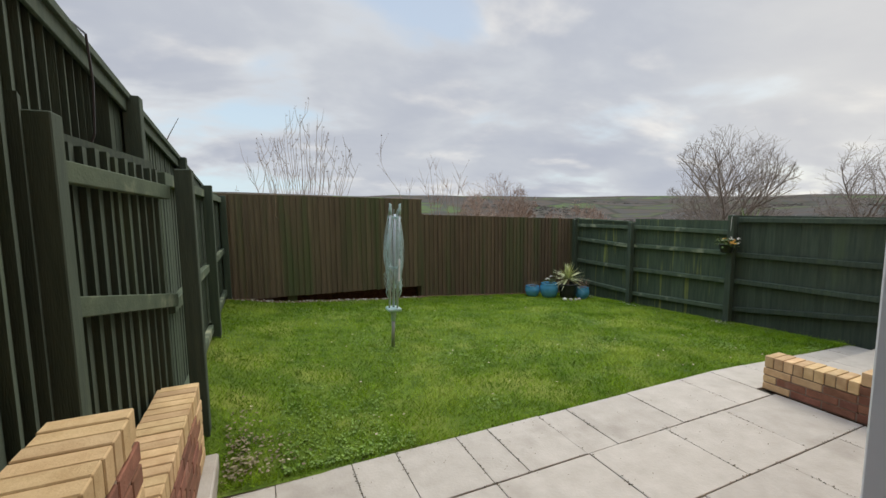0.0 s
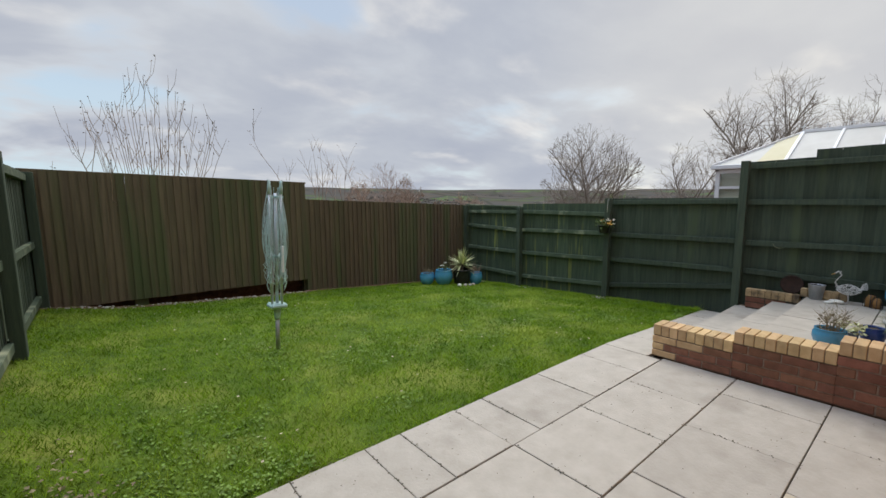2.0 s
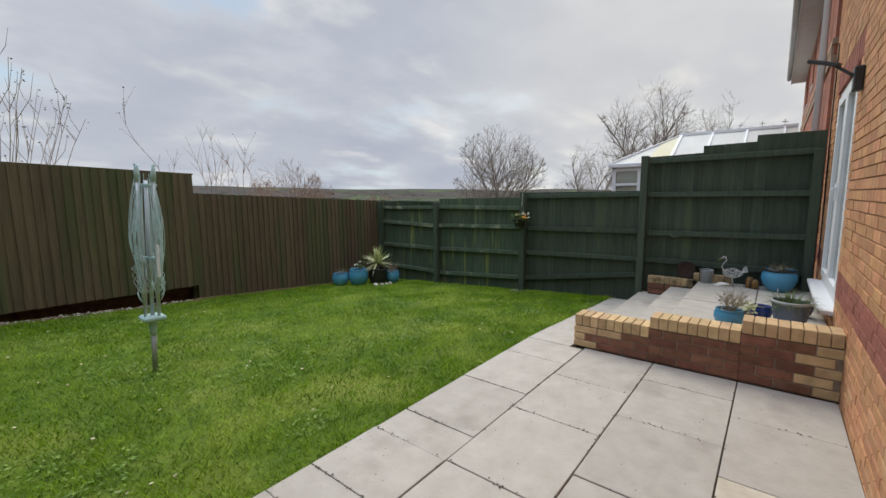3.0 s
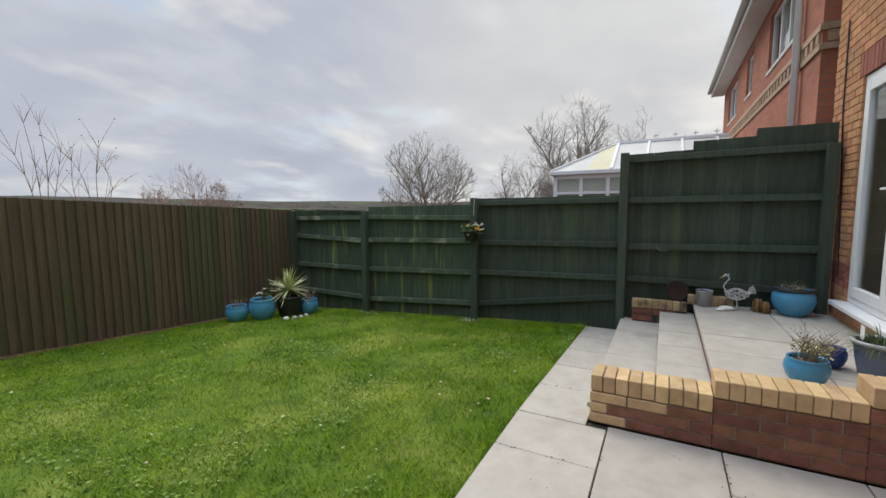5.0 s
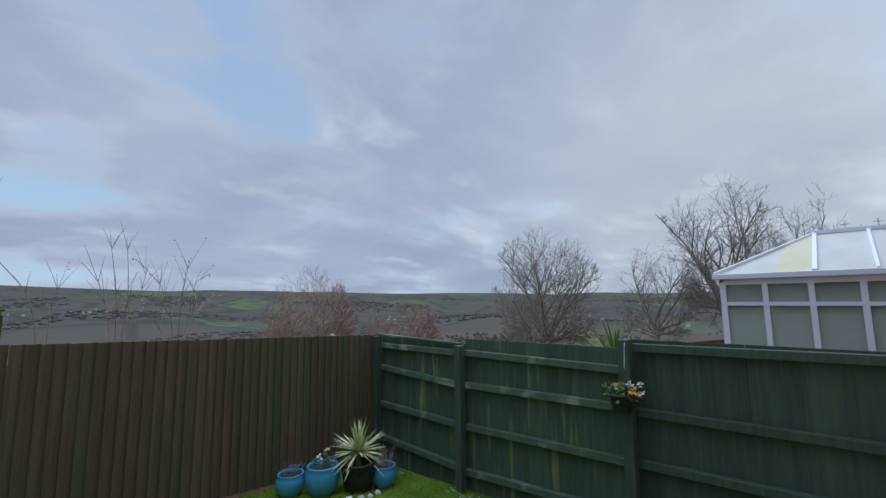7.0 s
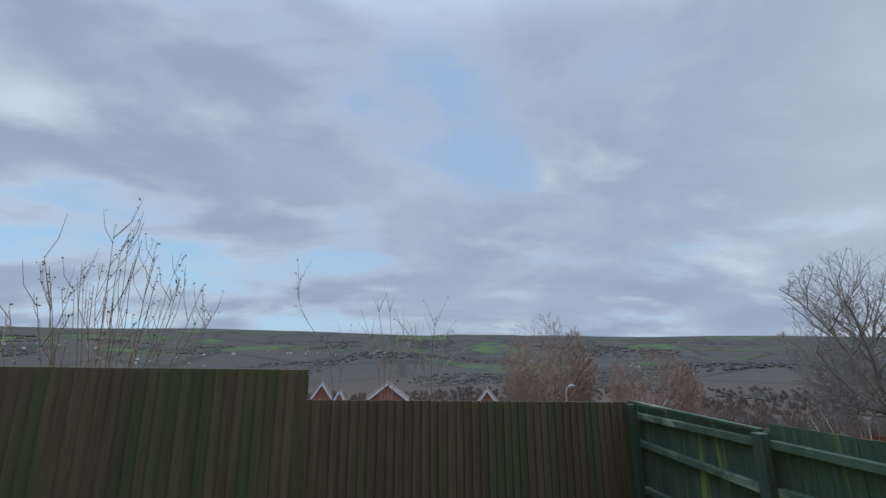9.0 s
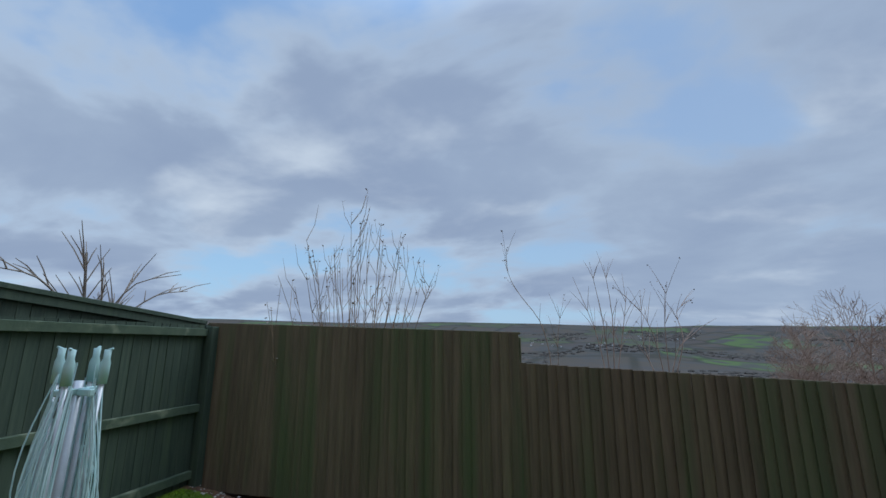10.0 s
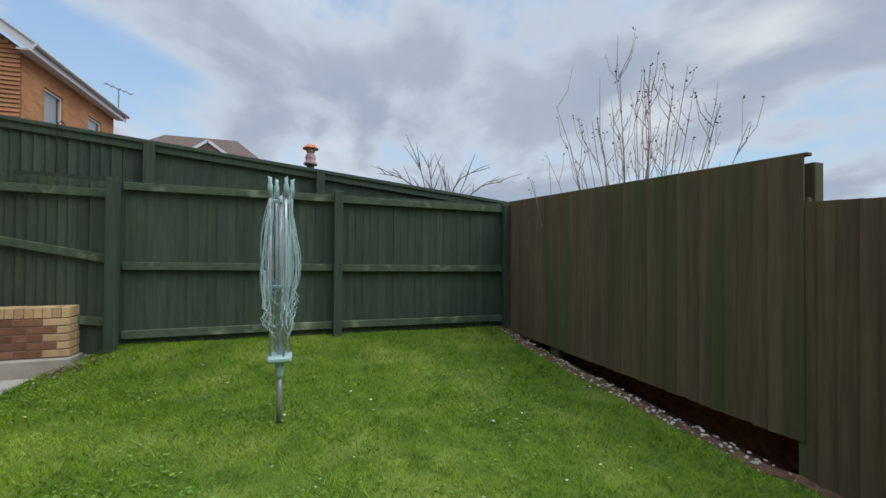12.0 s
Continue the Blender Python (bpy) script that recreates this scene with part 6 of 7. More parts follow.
def bent_shrub(label, base, runs, seed, mat="twig", forks=5, leaf=0, r=0.011):
    """A few stems through given bends, with side twigs."""
    rn = random.Random(seed)
    t = thing("shrub", label, "shrub", base)
    lf = bmesh.new()
    for run in runs:
        pts = [Vector((0, 0, 0))] + [Vector(p) - Vector(base) for p in run]
        fine = [pts[i].lerp(pts[i + 1], g / 3) for i in range(len(pts) - 1) for g in range(3)] + [pts[-1]]
        fine = [(fine[max(i - 1, 0)] + fine[i] * 2 + fine[min(i + 1, len(fine) - 1)]) / 4 for i in range(len(fine))]
        bm = tube(bmesh.new(), fine, [r * (1 - 0.8 * i / (len(fine) - 1)) for i in range(len(fine))], 4, False)
        for _ in range(forks):
            i = rn.randrange(len(fine) // 2, len(fine) - 1)
            q, b, L = fine[i], rn.uniform(0, math.tau), rn.uniform(0.15, 0.5)
            along = (fine[i + 1] - fine[i]).normalized()
            e = q + (along * 0.7 + Vector((math.cos(b) * 0.55, math.sin(b) * 0.55, 0.35))) * L
            tube(bm, [q, q.lerp(e, 0.5) + Vector((0, 0, 0.02)), e], [r * 0.38, r * 0.3, r * 0.16], 3, False)
            if leaf and rn.random() < 0.6:
                leaflets(lf, leaf, rn, 0.02, 0.05, 0.036, e - Vector((0, 0, 0.03)))
        if leaf:
            leaflets(lf, leaf + 2, rn, 0.025, 0.1, 0.034, fine[-1] - Vector((0, 0, 0.07)))
        part("stem", bm, M[mat], t)
    if leaf:
        tagged(part("withered_foliage", lf, M["bark"], t, "a few withered leaves"), kind="stuff")


rn = random.Random(77)
fan_shrub("tall leafless shrub with dry seed heads behind the raised fence panel", 1.0, 8.95, 36, 1.15, 3.42, 2.7, 5)
wand_shrub("thin leafless stems beside the tall shrub", [(-0.05, 8.6, 2.5, 0.0), (-0.25, 8.7, 2.25, -0.03), (0.25, 8.5, 2.3, -0.05)], 6, 3, forks=2)
bent_shrub("single long arching wand with a tufted tip", (3.55, 10.05, -0.75), [((3.52, 10.05, 1.0), (3.5, 10.05, 1.6), (3.39, 10.05, 2.06), (3.08, 10.05, 2.46), (2.92, 10.05, 2.77), (2.92, 10.05, 3.21)),
           ((3.6, 10.1, 1.2), (3.62, 10.1, 1.9), (3.75, 10.1, 2.45))], 8, "twig_pale", 6, 2, 0.009)
bent_shrub("fine leafless sapling beyond the lower fence", (4.3, 9.95, -0.75), [((4.28, 9.95, 1.2), (4.25, 9.95, 2.0), (4.1, 9.9, 2.95)), ((4.33, 9.95, 1.3), (4.38, 9.95, 2.1), (4.3, 9.95, 2.9)),
           ((4.25, 9.95, 1.2), (4.15, 10.0, 1.9), (3.85, 10.0, 2.75)), ((4.35, 9.95, 1.2), (4.5, 10.0, 1.9), (4.6, 10.0, 2.5))], 9, "twig", 9, 0, 0.010)
bent_shrub("arching leafless stems with red berries beyond the lower fence", (5.1, 10.3, -0.75), [((5.05, 10.3, 1.2), (4.95, 10.3, 1.9), (4.75, 10.3, 2.3)), ((5.1, 10.3, 1.3), (5.1, 10.3, 2.0), (5.2, 10.3, 2.65)),
           ((5.15, 10.3, 1.2), (5.35, 10.3, 1.8), (5.3, 10.5, 2.2), (5.65, 10.8, 2.39)), ((5.1, 10.3, 1.2), (5.25, 10.3, 1.7), (5.6, 10.4, 1.95)), ((5.0, 10.3, 1.1), (4.8, 10.4, 1.7), (4.85, 10.4, 2.45))], 10, "twig", 8, 1, 0.010)
bent_shrub("bare crooked shrub behind the tall green fence", (-1.5, 7.3, -0.75), [((-1.45, 7.2, 1.2), (-1.2, 7.0, 2.0), (-0.92, 6.72, 2.69)), ((-1.5, 7.3, 1.3), (-1.4, 7.35, 2.0), (-1.2, 7.5, 2.45), (-0.98, 7.98, 2.6)),
           ((-1.5, 7.3, 1.5), (-1.55, 7.1, 2.1), (-1.3, 6.6, 2.4), (-1.25, 6.2, 2.42)), ((-1.5, 7.35, 1.5), (-1.5, 7.4, 2.1), (-1.45, 7.3, 2.7)), ((-1.5, 7.4, 1.4), (-1.5, 7.6, 2.0), (-1.3, 7.9, 2.35), (-1.2, 8.3, 2.42)),
           ((-1.5, 7.3, 1.5), (-1.35, 7.1, 2.2), (-1.3, 7.0, 2.75)), ((-1.5, 7.3, 1.4), (-1.6, 7.6, 2.1), (-1.5, 7.8, 2.65))], 11, "bark", 8, 0, 0.022)


def red_fence():
    f = thing("fence", "low red-stained board fence beyond the neighbour's lawn", "fence")
    me = board_mesh(M["fence_red"], 0.125)
    a, b, c = Vector((8.4, 10.8)), Vector((16.0, 7.55)), Vector((20.5, 5.65))
    boards(f, me, a, b, (-1.3, -1.6), (0.50, 0.50), 0.12, 70)
    boards(f, me, b, c, (-1.6, -1.8), (0.42, 0.46), 0.12, 71)
    for k in range(7):
        p = a.lerp(c, k / 6) + Vector((0.03, 0.07))
        post(f, p.x, p.y, -1.9, 0.44, 0.09, mat=M["fence_red"])
    for z in (-0.5, 0.3):
        rail(f, (a.x + 0.02, a.y + 0.05, z), (b.x + 0.02, b.y + 0.05, z), mat=M["fence_red"])
        rail(f, (b.x + 0.02, b.y + 0.05, z), (c.x + 0.02, c.y + 0.05, z), mat=M["fence_red"])
    rail(f, (b.x, b.y, 0.45), (c.x, c.y, 0.49), 0.07, 0.05, M["fence_red"], name="capping")


red_fence()
rn = random.Random(91)
sp = thing("spiky_plant", "large spiky green plant behind the green fence", "plant", (9.1, 5.2, -0.75))
part("foliage", blades(bmesh.new(), 70, rn, 0.75, 0.045, (0.2, 1.5), (0, 0, 1.68), 0.5, 0.03), M["yucca_green"], sp)
part("trunk", tube(bmesh.new(), [(0, 0, 0), (0, 0, 1.72)], 0.05, 8), M["bark"], sp)
sp = thing("spiky_plant", "pale spiky grass tuft behind the green fence", "plant", (8.6, 6.4, -0.75))
part("foliage", blades(bmesh.new(), 50, rn, 1.5, 0.025, (0.9, 1.5), (0, 0, 0.75), 0.5, 0.05), M["straw"], sp)
part("trunk", tube(bmesh.new(), [(0, 0, 0), (0, 0, 0.8)], 0.06, 8), M["bark"], sp)


# houses down the slope, with white-edged gables
def gable_house(label, az, dist, apex, w=6.0, roof="tile", turn=0.0, wall="brickA"):
    x, y = EYE.x + math.sin(radians(az)) * dist, EYE.y + math.cos(radians(az)) * dist
    h = thing("house", label, "house", (x, y, apex - 7.5), "houses down the slope", turn=-az + turn)
    v = lambda bm, cs: [bm.verts.new(c) for c in cs]
    part("wall", boxes((-w / 2, w / 2, 0, 8, -4, 4.9)), M[wall], h)
    bm = bmesh.new()
    a = v(bm, ((-w / 2, 0.01, 4.9), (w / 2, 0.01, 4.9), (0, 0.01, 7.4)))
    bm.faces.new(a)
    part("gable", bm, M[wall], h)
    bm = bmesh.new()
    a = v(bm, ((-w / 2 - 0.3, -0.3, 4.65), (0, -0.3, 7.5), (w / 2 + 0.3, -0.3, 4.65), (-w / 2 - 0.3, 8.3, 4.65), (0, 8.3, 7.5), (w / 2 + 0.3, 8.3, 4.65)))
    bm.faces.new((a[0], a[1], a[4], a[3])), bm.faces.new((a[1], a[2], a[5], a[4]))
    part("roof", bm, M[roof], h)
    bm = bmesh.new()
    beam(bm, (-w / 2 - 0.3, -0.32, 4.6), (0, -0.32, 7.5), 0.06, 0.28)
    beam(bm, (w / 2 + 0.3, -0.32, 4.6), (0, -0.32, 7.5), 0.06, 0.28)
    part("bargeboard", bm, M["white"], h, "white bargeboards")


gable_house("brick house with white-edged gable down the slope", 8.8, 75, -4.2, 7)
gable_house("brick house with a steep white-edged gable", 0.6, 80, -4.3, 3.4)
gable_house("brick house with a small white-edged gable", 2.8, 78, -5.4, 2.6)
gable_house("brick house half hidden below the fence line", 21.5, 85, -6.3, 4)
gable_house("pale-roofed house half hidden below the fence line", 42.5, 75, -5.7, 3.6, "tile", 20, "render_wall")


def street_lamp():
    x, y = EYE.x + 0.531 * 27, EYE.y + 0.847 * 27
    l = thing("street_lamp", "pale grey street lamp with a curved arm down the slope", "street lamp", (x, y, -4.86))
    l.scale = (0.6, 0.6, 0.6)
    part("column", tube(bmesh.new(), [(0, 0, -2), (0, 0, 7.2), (0.1, 0, 7.6), (0.35, 0, 7.85)], [0.09, 0.07, 0.06, 0.05], 8), M["offwhite"], l)
    part("lantern", tube(bmesh.new(), [(0.3, 0, 7.83), (0.6, 0, 7.9), (0.95, 0, 7.85)], [0.08, 0.14, 0.06], 8), M["offwhite"], l)


street_lamp()


def woods():
    """Bare trees over the slope as sprays of twigs, and rounder clumps far off."""
    rn = random.Random(19)
    verts, faces = [], []
    done = 0
    while done < 6500:
        az, r = rn.uniform(-70, 85), 50 * math.exp(rn.random() * 2.45)
        x, y = r * math.sin(radians(az)), r * math.cos(radians(az))
        if noise.noise((x / 130, y / 130, 3)) < -0.30 + 0.35 * (r < 75) + 0.5 * (r > 480):
            continue
        done += 1
        z, h = ground_z(x, y), rn.uniform(4.0, 8.5) * (0.62 if r < 140 else 1.0)
        w = h * rn.uniform(0.35, 0.6)
        wid = 0.03 + r * 0.0007
        for _ in range(60 if r < 160 else 30):
            # twigs run outwards into a rounded head
            a, e, L = rn.uniform(0, math.tau), rn.uniform(0.05, 1.5), rn.uniform(0.35, 0.75)
            hx, hy, hz = x + math.cos(a) * math.cos(e) * w, y + math.sin(a) * math.cos(e) * w, z + h * (0.45 + 0.5 * math.sin(e) * rn.uniform(0.8, 1.05))
            tx, ty, tz = hx, hy, hz
            bx, by, bz = x + (hx - x) * L, y + (hy - y) * L, z + h * 0.25 + (hz - z - h * 0.25) * L * 0.8
            i = len(verts)
            verts += [(bx - wid, by, bz), (bx + wid, by, bz), (tx, ty, tz)]
            faces.append((i, i + 1, i + 2))
    raw("woodland", verts, faces, M["woods"], "bare winter woodland over the valley side", "woodland", "stuff")
    verts, faces = [], []
    bm = bmesh.new()
    bmesh.ops.create_icosphere(bm, subdivisions=1, radius=1)
    bv, bf = [v.co.copy() for v in bm.verts], [[v.index for v in f.verts] for f in bm.faces]
    bm.free()
    done = 0
    while done < 5200:
        az, r = rn.uniform(-75, 88), rn.uniform(430, 1750)
        x, y = r * math.sin(radians(az)), r * math.cos(radians(az))
        if noise.noise((x / 240, y / 240, 7)) < 0.14 + 0.10 * noise.noise((x / 70, y / 70, 2)):
            continue
        done += 1
        z, s = ground_z(x, y), rn.uniform(3, 5.5) * (0.7 + r / 2600)
        i = len(verts)
        verts += [(x + v.x * s * rn.uniform(0.9, 1.5), y + v.y * s, z + v.z * s * rn.uniform(0.35, 0.75)) for v in bv]
        faces += [[i + k for k in f] for f in bf]
    raw("hedgerows", verts, faces, M["woods_far"], "distant hedgerows and copses on the hills", "hedgerow", "stuff")


woods()


def far_houses():
    rn = random.Random(23)
    t = thing("far_house", "small pale house far across the valley", "house", (0, 0, 0), "far houses")
    part("wall", boxes((-5, 5, -4, 4, -3, 5)), M["render_wall"], t)
    bm = bmesh.new()
    v = [bm.verts.new(c) for c in ((-5.4, -4.4, 5), (5.4, -4.4, 5), (5.4, 4.4, 5), (-5.4, 4.4, 5), (-5.4, 0, 8), (5.4, 0, 8))]
    for f in ((0, 1, 5, 4), (2, 3, 4, 5), (0, 4, 3), (1, 2, 5)):
        bm.faces.new([v[i] for i in f])
    part("roof", bm, M["tile"], t)
    first = True
    for az0, r0, n, spread in ((-16, 900, 9, 5), (-3, 1100, 8, 5), (6, 1000, 7, 4), (12, 1500, 7, 5), (28, 1100, 8, 6), (40, 900, 8, 4), (62, 800, 14, 7), (-38, 800, 14, 9), (-28, 1300, 8, 6), (33, 1900, 6, 6), (75, 700, 8, 5)):
        for _ in range(n):
            az, r = az0 + rn.gauss(0, spread * 0.5), r0 * rn.uniform(0.9, 1.12)
            x, y = r * math.sin(radians(az)), r * math.cos(radians(az))
            m = pose(x, y, ground_z(x, y) + 1.5, 0, 0, rn.uniform(0, 180)) @ Matrix.Scale(rn.uniform(0.45, 0.75), 4)
            if first:
                t.matrix_world = m
                first = False
            else:
                copy_thing(t, m)


far_houses()


# ---- soil, stones and litter along the far fence ----
def soil_strip():
    rn = random.Random(31)
    verts, faces, n = [], [], 60
    for i in range(n + 1):
        x = -0.5 + 7.7 * i / n
        fy = 7.96 + 0.135 * min((x + 0.5) / 3.7, 1)
        e = 0.10 + 0.06 * noise.noise((x * 2.5, 0, 0)) + (0.09 if x < 3.2 else 0.0)
        base = lawn_z(x, fy)
        # the bank folding forward behind the fence is added to keep the gap dark
        ys = (fy - e, fy - e * 0.4, fy + 0.02, fy + 0.3, fy + 0.3, fy + 0.06, fy + 0.5)
        zs = (lawn_z(x, fy - e) + 0.004, base + 0.006 + 0.02 * noise.noise((x * 6, 1, 0)), base + (-0.05 if x < 3.2 else 0.012) + 0.012 * noise.noise((x * 5, 2, 0)), base - (0.12 if x < 3.2 else 0.01), base + 0.5, base + 0.46, base + 0.3)
        verts += list(zip((x,) * 7, ys, zs))
    for i in range(n):
        for k in range(6):
            a = i * 7 + k
            faces.append((a, a + 7, a + 8, a + 1))
    raw("soil_strip", verts, faces, M["bark_chip"], "strip of brown soil and bark under the end fence, with an added light-blocking bank behind", "soil", "structure")
    ico = bmesh.new()
    bmesh.ops.create_icosphere(ico, subdivisions=1, radius=1)
    bv, bf = [v.co.copy() for v in ico.verts], [[v.index for v in f.verts] for f in ico.faces]
    ico.free()
    verts, faces = [], []
    for k in range(330):
        if k < 230:
            x = -0.45 + 3.6 * rn.random() ** 0.8
            y = 7.96 + 0.135 * (x + 0.5) / 3.7 - rn.uniform(0.02, 0.20)
        else:
            x, y = RIGHT_X - rn.uniform(0.05, 0.22), rn.choice((rn.uniform(6.0, 6.5), rn.uniform(7.2, 7.8), rn.uniform(4.2, 4.5)))
        s = rn.uniform(0.006, 0.018)
        i = len(verts)
        z = lawn_z(x, y) + s * 0.4
        verts += [(x + v.x * s * rn.uniform(0.8, 1.3), y + v.y * s * rn.uniform(0.7, 1.2), z + v.z * s * 0.6) for v in bv]
        faces += [[i + q for q in f] for f in bf]
    raw("pebbles", verts, faces, M["pebble"], "pale pebbles and dry leaves along the fence foot", "pebbles", "stuff")
    verts, faces = [], []
    for k in range(300):
        # withered leaves and weeds at the corner of the patio
        x, y = -0.14 + abs(rn.gauss(0, 0.18)), 2.84 + abs(rn.gauss(0, 0.28))
        z = lawn_z(x, y) + rn.uniform(0.0, 0.05)
        a, s = rn.uniform(0, math.tau), rn.uniform(0.015, 0.035)
        c, d, e = math.cos(a) * s, math.sin(a) * s, rn.uniform(-0.3, 0.8) * s
        i = len(verts)
        verts += [(x, y, z), (x + c * 0.5 - d * 0.4, y + d * 0.5 + c * 0.4, z + e), (x + c, y + d, z + e * 0.6), (x + c * 0.5 + d * 0.4, y + d * 0.5 - c * 0.4, z + e)]
        faces.append((i, i + 1, i + 2, i + 3))
    raw("weeds", verts, faces, M["dryleaf"], "withered leaves and weeds at the lawn's corner", "weeds", "stuff")


soil_strip()


def joint_litter():
    """Moss, soil and crumbs caught in the joints of the paving and scattered over the slabs."""
    rn = random.Random(53)
    verts, faces = [], []
    lines = [("y", v, -0.1, 4.3) for v in (2.19, 1.58, 0.97)] + [("y", LAWN_Y + 0.004, -0.1, 7.0)]
    for y0, y1, xs in rows:
        lines += [("x", v, y0, y1) for v in xs[1:-1]]
    for k in range(1900):
        if k < 1600:
            ax, v, a, b = rn.choice(lines[:4] * 5 + lines)
            s, o = rn.uniform(a, b), rn.gauss(0, 0.006)
            x, y = (s, v + o) if ax == "y" else (v + o, s)
            if noise.noise((x * 1.7, y * 1.7, 21.0)) < 0.02 and k % 5:
                continue
            r = rn.uniform(0.002, 0.0065)
        else:
            x, y, r = rn.uniform(0, 4.3), rn.uniform(0.5, 2.78), rn.uniform(0.0015, 0.004)
        if x > 4.36 and y < 2.4:
            continue
        z = patio_z(x) + 0.0045
        a = rn.uniform(0, math.tau)
        i = len(verts)
        for q in range(5):
            f = r * rn.uniform(0.6, 1.3)
            verts.append((x + math.cos(a + q * 1.257) * f * 1.3, y + math.sin(a + q * 1.257) * f, z))
        verts.append((x, y, z + r * 0.5))
        faces += [(i + q, i + (q + 1) % 5, i + 5) for q in range(5)]
    raw("joint_litter", verts, faces, M["litter"], "dark moss and crumbs of soil in the paving joints", "litter", "stuff")


joint_litter()


# ---- grass ----
def grass():
    rs = np.random.RandomState(7)
    n = 190000
    x = rs.uniform(-0.42, RIGHT_X - 0.02, n)
    y = LAWN_Y + (8.1 - LAWN_Y) * rs.uniform(0, 1, n) ** 1.15
    # thicker nearer the patio and along the walked line
    edge = 7.96 + 0.135 * np.clip((x + 0.5) / 3.7, 0, 1) - 0.10 - 0.09 * (x < 3.2)
    keep = (y < edge - 0.02 * rs.rand(n))
    x, y = x[keep], y[keep]
    n = len(x)
    z = np.array([lawn_z(a, b) for a, b in zip(x, y)])
    tuft = np.array([0.6 * noise.noise((a * 2.3, b * 2.3, 9.0)) + 0.5 * noise.noise((a * 7.1, b * 7.1, 3.0)) for a, b in zip(x, y)])
    h = (0.022 + 0.022 * rs.rand(n)) * (1 + 0.95 * tuft)
    h *= np.where(y < LAWN_Y + 0.06, 1.3, 1.0)
    a, lean = rs.uniform(0, 2 * np.pi, n), rs.uniform(0.4, 1.9, n)
    w = rs.uniform(0.0016, 0.0034, n)
    b = rs.uniform(0, 2 * np.pi, n)
    c, s = np.cos(a), np.sin(a)
    v = np.empty((n, 3, 3))
    v[:, 0] = np.stack((x - w * np.cos(b), y - w * np.sin(b), z - 0.004), 1)
    v[:, 1] = np.stack((x + w * np.cos(b), y + w * np.sin(b), z - 0.004), 1)
    v[:, 2] = np.stack((x + c * h * lean, y + s * h * lean, z + h), 1)
    me = bpy.data.meshes.new("grass")
    me.vertices.add(n * 3)
    me.vertices.foreach_set("co", v.reshape(-1))
    me.loops.add(n * 3)
    me.loops.foreach_set("vertex_index", np.arange(n * 3, dtype=np.int32))
    me.polygons.add(n)
    me.polygons.foreach_set("loop_start", np.arange(0, n * 3, 3, dtype=np.int32))
    me.update()
    me.materials.append(M["blade"])
    tagged(new("grass", me), "short rough green lawn grass with mossy yellow patches", "grass", "", "stuff")
    # broad-leaved weeds in loose patches, thickest near the paving
    verts, faces = [], []
    rn = random.Random(17)
    k = 0
    while k < 4200:
        px, py = rn.uniform(0.2, 6.8), LAWN_Y + 0.03 + 4.6 * rn.random() ** 1.8
        if noise.noise((px * 0.9, py * 1.3, 4.0)) < 0.1:
            continue
        k += 1
        pz = lawn_z(px, py) + rn.uniform(0.008, 0.03)
        ang, s = rn.uniform(0, math.tau), rn.uniform(0.007, 0.017)
        cc, ss, t = math.cos(ang) * s, math.sin(ang) * s, rn.uniform(-0.4, 0.4) * s
        i = len(verts)
        verts += [(px - cc, py - ss, pz), (px + ss * 0.6, py - cc * 0.6, pz + t), (px + cc, py + ss, pz), (px - ss * 0.6, py + cc * 0.6, pz - t)]
        faces.append((i, i + 1, i + 2, i + 3))
    raw("clover", verts, faces, M["weed"], "clover and plantain leaves among the grass", "clover", "stuff")
    verts, faces = [], []
    for _ in range(150):
        px, py = rn.uniform(0.0, 6.8), rn.uniform(LAWN_Y + 0.1, 7.8)
        pz = lawn_z(px, py) + rn.uniform(0.02, 0.035)
        ang, s = rn.uniform(0, math.tau), rn.uniform(0.006, 0.014)
        cc, ss = math.cos(ang) * s, math.sin(ang) * s
        i = len(verts)
        verts += [(px - cc, py - ss, pz), (px + ss, py - cc, pz + 0.004), (px + cc, py + ss, pz), (px - ss, py + cc, pz - 0.003)]
        faces.append((i, i + 1, i + 2, i + 3))
    raw("fallen_leaves", verts, faces, M["straw"], "pale scraps of fallen leaf on the lawn", "leaves", "stuff")


grass()


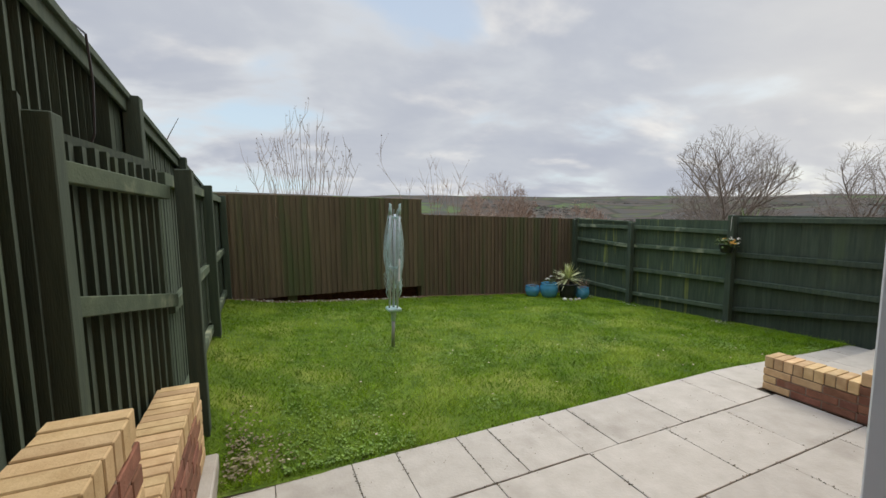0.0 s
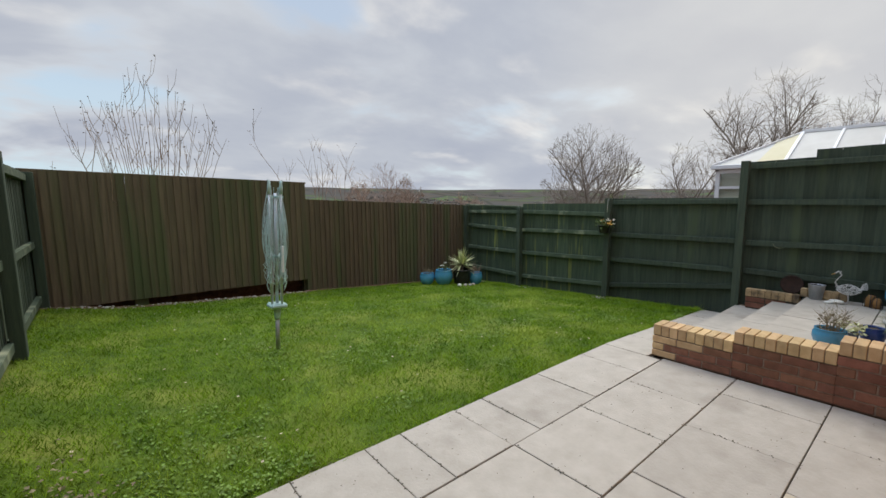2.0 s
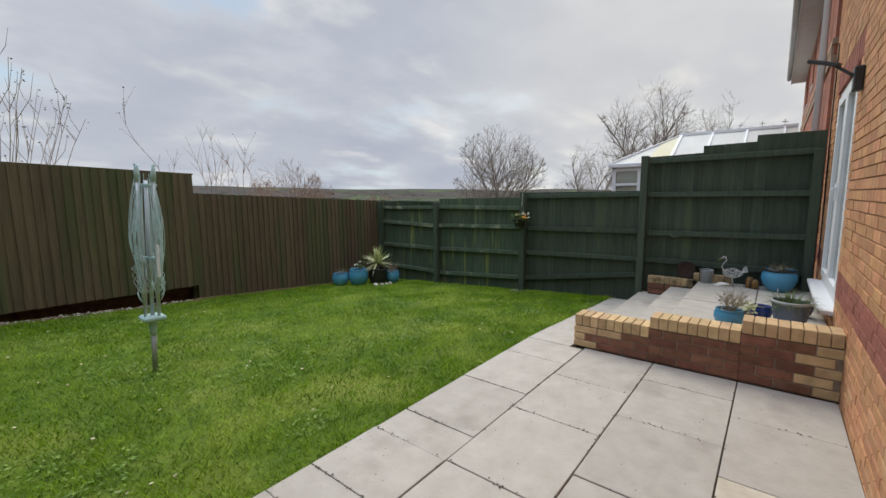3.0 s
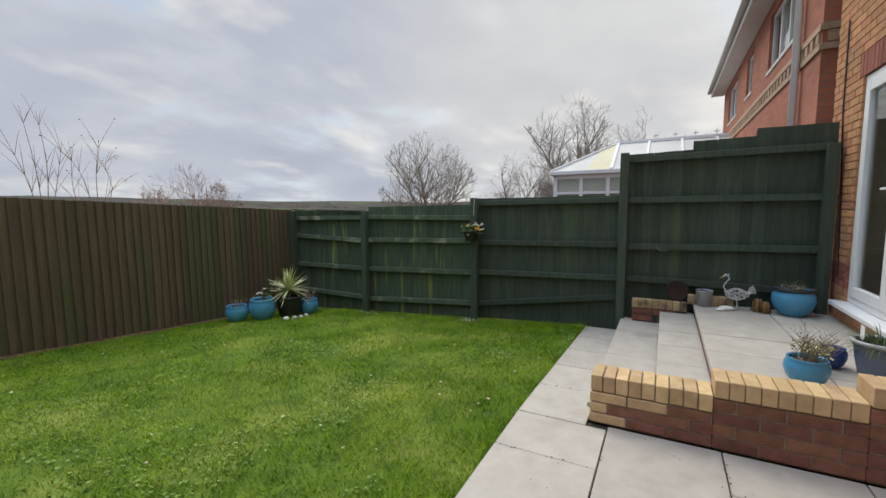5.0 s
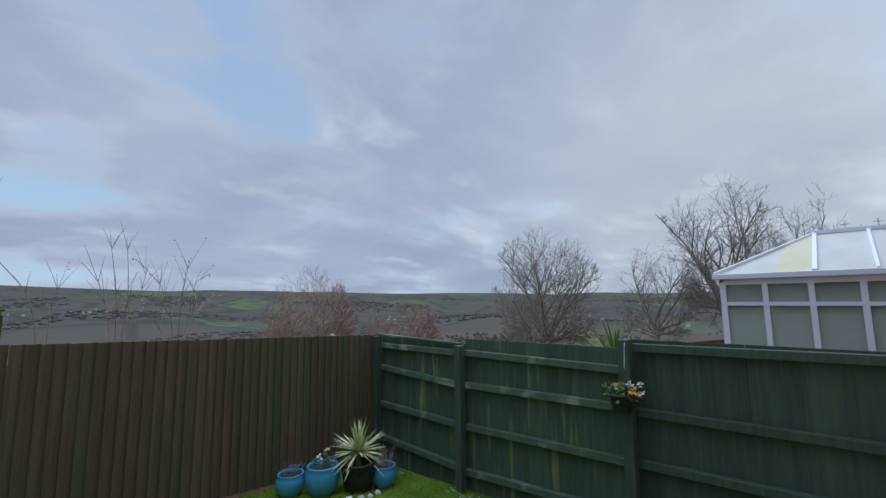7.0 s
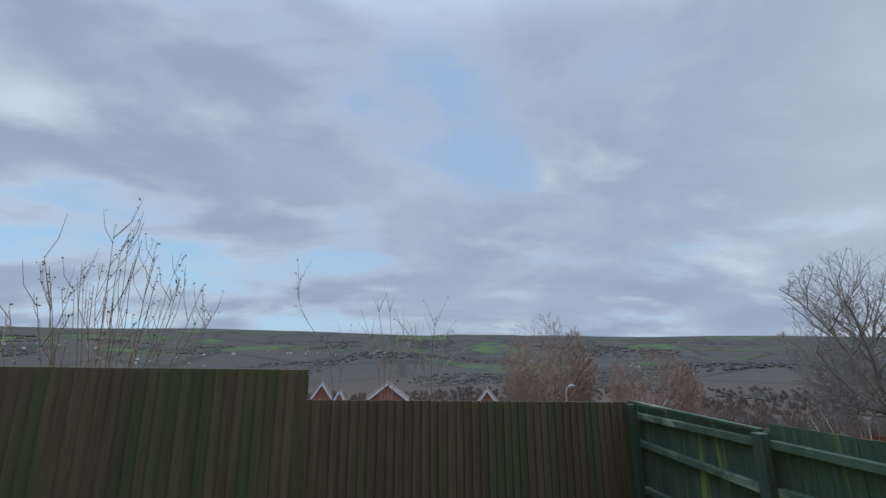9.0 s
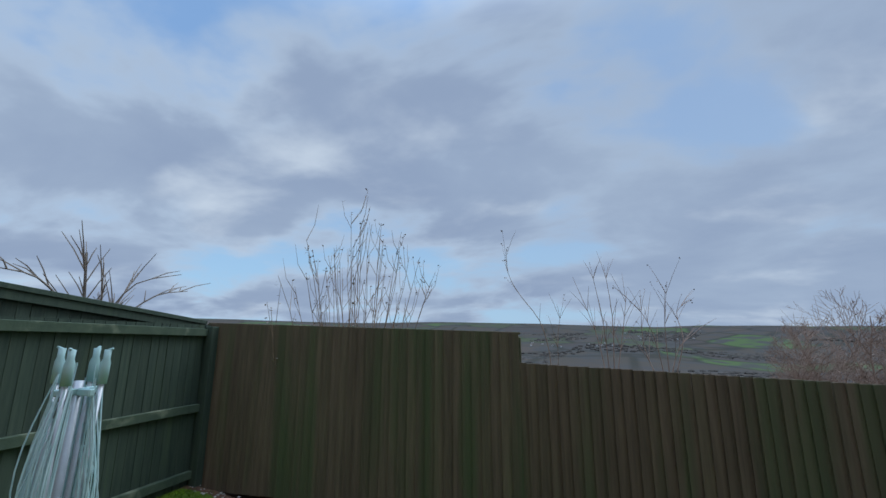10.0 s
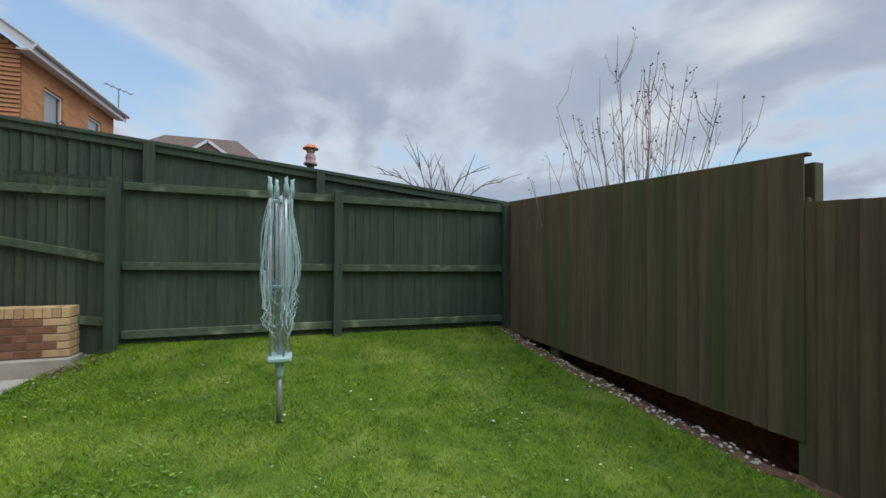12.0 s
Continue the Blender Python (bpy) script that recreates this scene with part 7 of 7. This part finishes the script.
# ---- brickwork of the house ----
def house_bricks():
    rn = random.Random(44)
    y0 = HOUSE_Y - 0.1025
    corner = ((0, 0, 0), (1, 0, 0), (1, 1, 0), (0, 1, 0), (0, 0, 1), (1, 0, 1), (1, 1, 1), (0, 1, 1))
    quad = ((4, 5, 6, 7), (1, 2, 6, 5), (2, 3, 7, 6), (3, 0, 4, 7), (0, 3, 2, 1))
    bulk = {"orange": ([], []), "plinthred": ([], [])}
    near = 0

    def lay(x0, x1, z0, z1, kind):
        v, f = bulk[kind]
        i = len(v)
        d = HOUSE_Y + rn.uniform(-0.002, 0.002)
        v.extend((x0 + (x1 - x0) * a, y0 + (d - y0) * b, z0 + (z1 - z0) * c) for a, b, c in corner)
        f.extend(tuple(i + q for q in k) for k in quad)

    for c in range(-6, 71):
        z = c * 0.075 + 0.005
        x = -2.4 - (0.1125 if c % 2 else 0)
        while x < 7.62:
            a, b = max(x, -2.4), min(x + 0.215, 7.62)
            x += 0.225
            parts = [(a, b)]
            for lo, hi, zl, zh in ((BACK[0], BACK[1], BACK[2] - 0.06, BACK[3]), (DOOR[0], DOOR[1], DOOR[2] - 0.09, DOOR[3]), (DOOR[0] - 0.1, DOOR[1] + 0.1, DOOR[3], DOOR[3] + 0.225)):
                if z + 0.065 > zl and z < zh:
                    parts = [q for p, e in parts for q in ((p, min(e, lo)), (max(p, hi), e)) if q[1] - q[0] > 0.02]
            for p, e in parts:
                kind = "plinthred" if 8 <= c <= 10 else "orange"
                if 2.55 < p < 4.2 and 0 <= c < 16 and near < 300 and e - p > 0.2:
                    near += 1
                    piece("brick", BR[kind], own_wall, Matrix.Translation((p, y0 + rn.uniform(-0.002, 0.002), z)))
                elif e - p > 0.02:
                    lay(p, e, z, z + 0.065, kind)
    # soldier course over the french doors
    x = DOOR[0] - 0.1
    while x < DOOR[1] + 0.09:
        lay(x, x + 0.065, DOOR[3] + 0.005, DOOR[3] + 0.22, "plinthred")
        x += 0.075
    for kind, (v, f) in bulk.items():
        raw("brickwork", v, f, M[kind], "orange brick courses" if kind == "orange" else "dark red brick courses", "", "stuff", own_wall)


house_bricks()
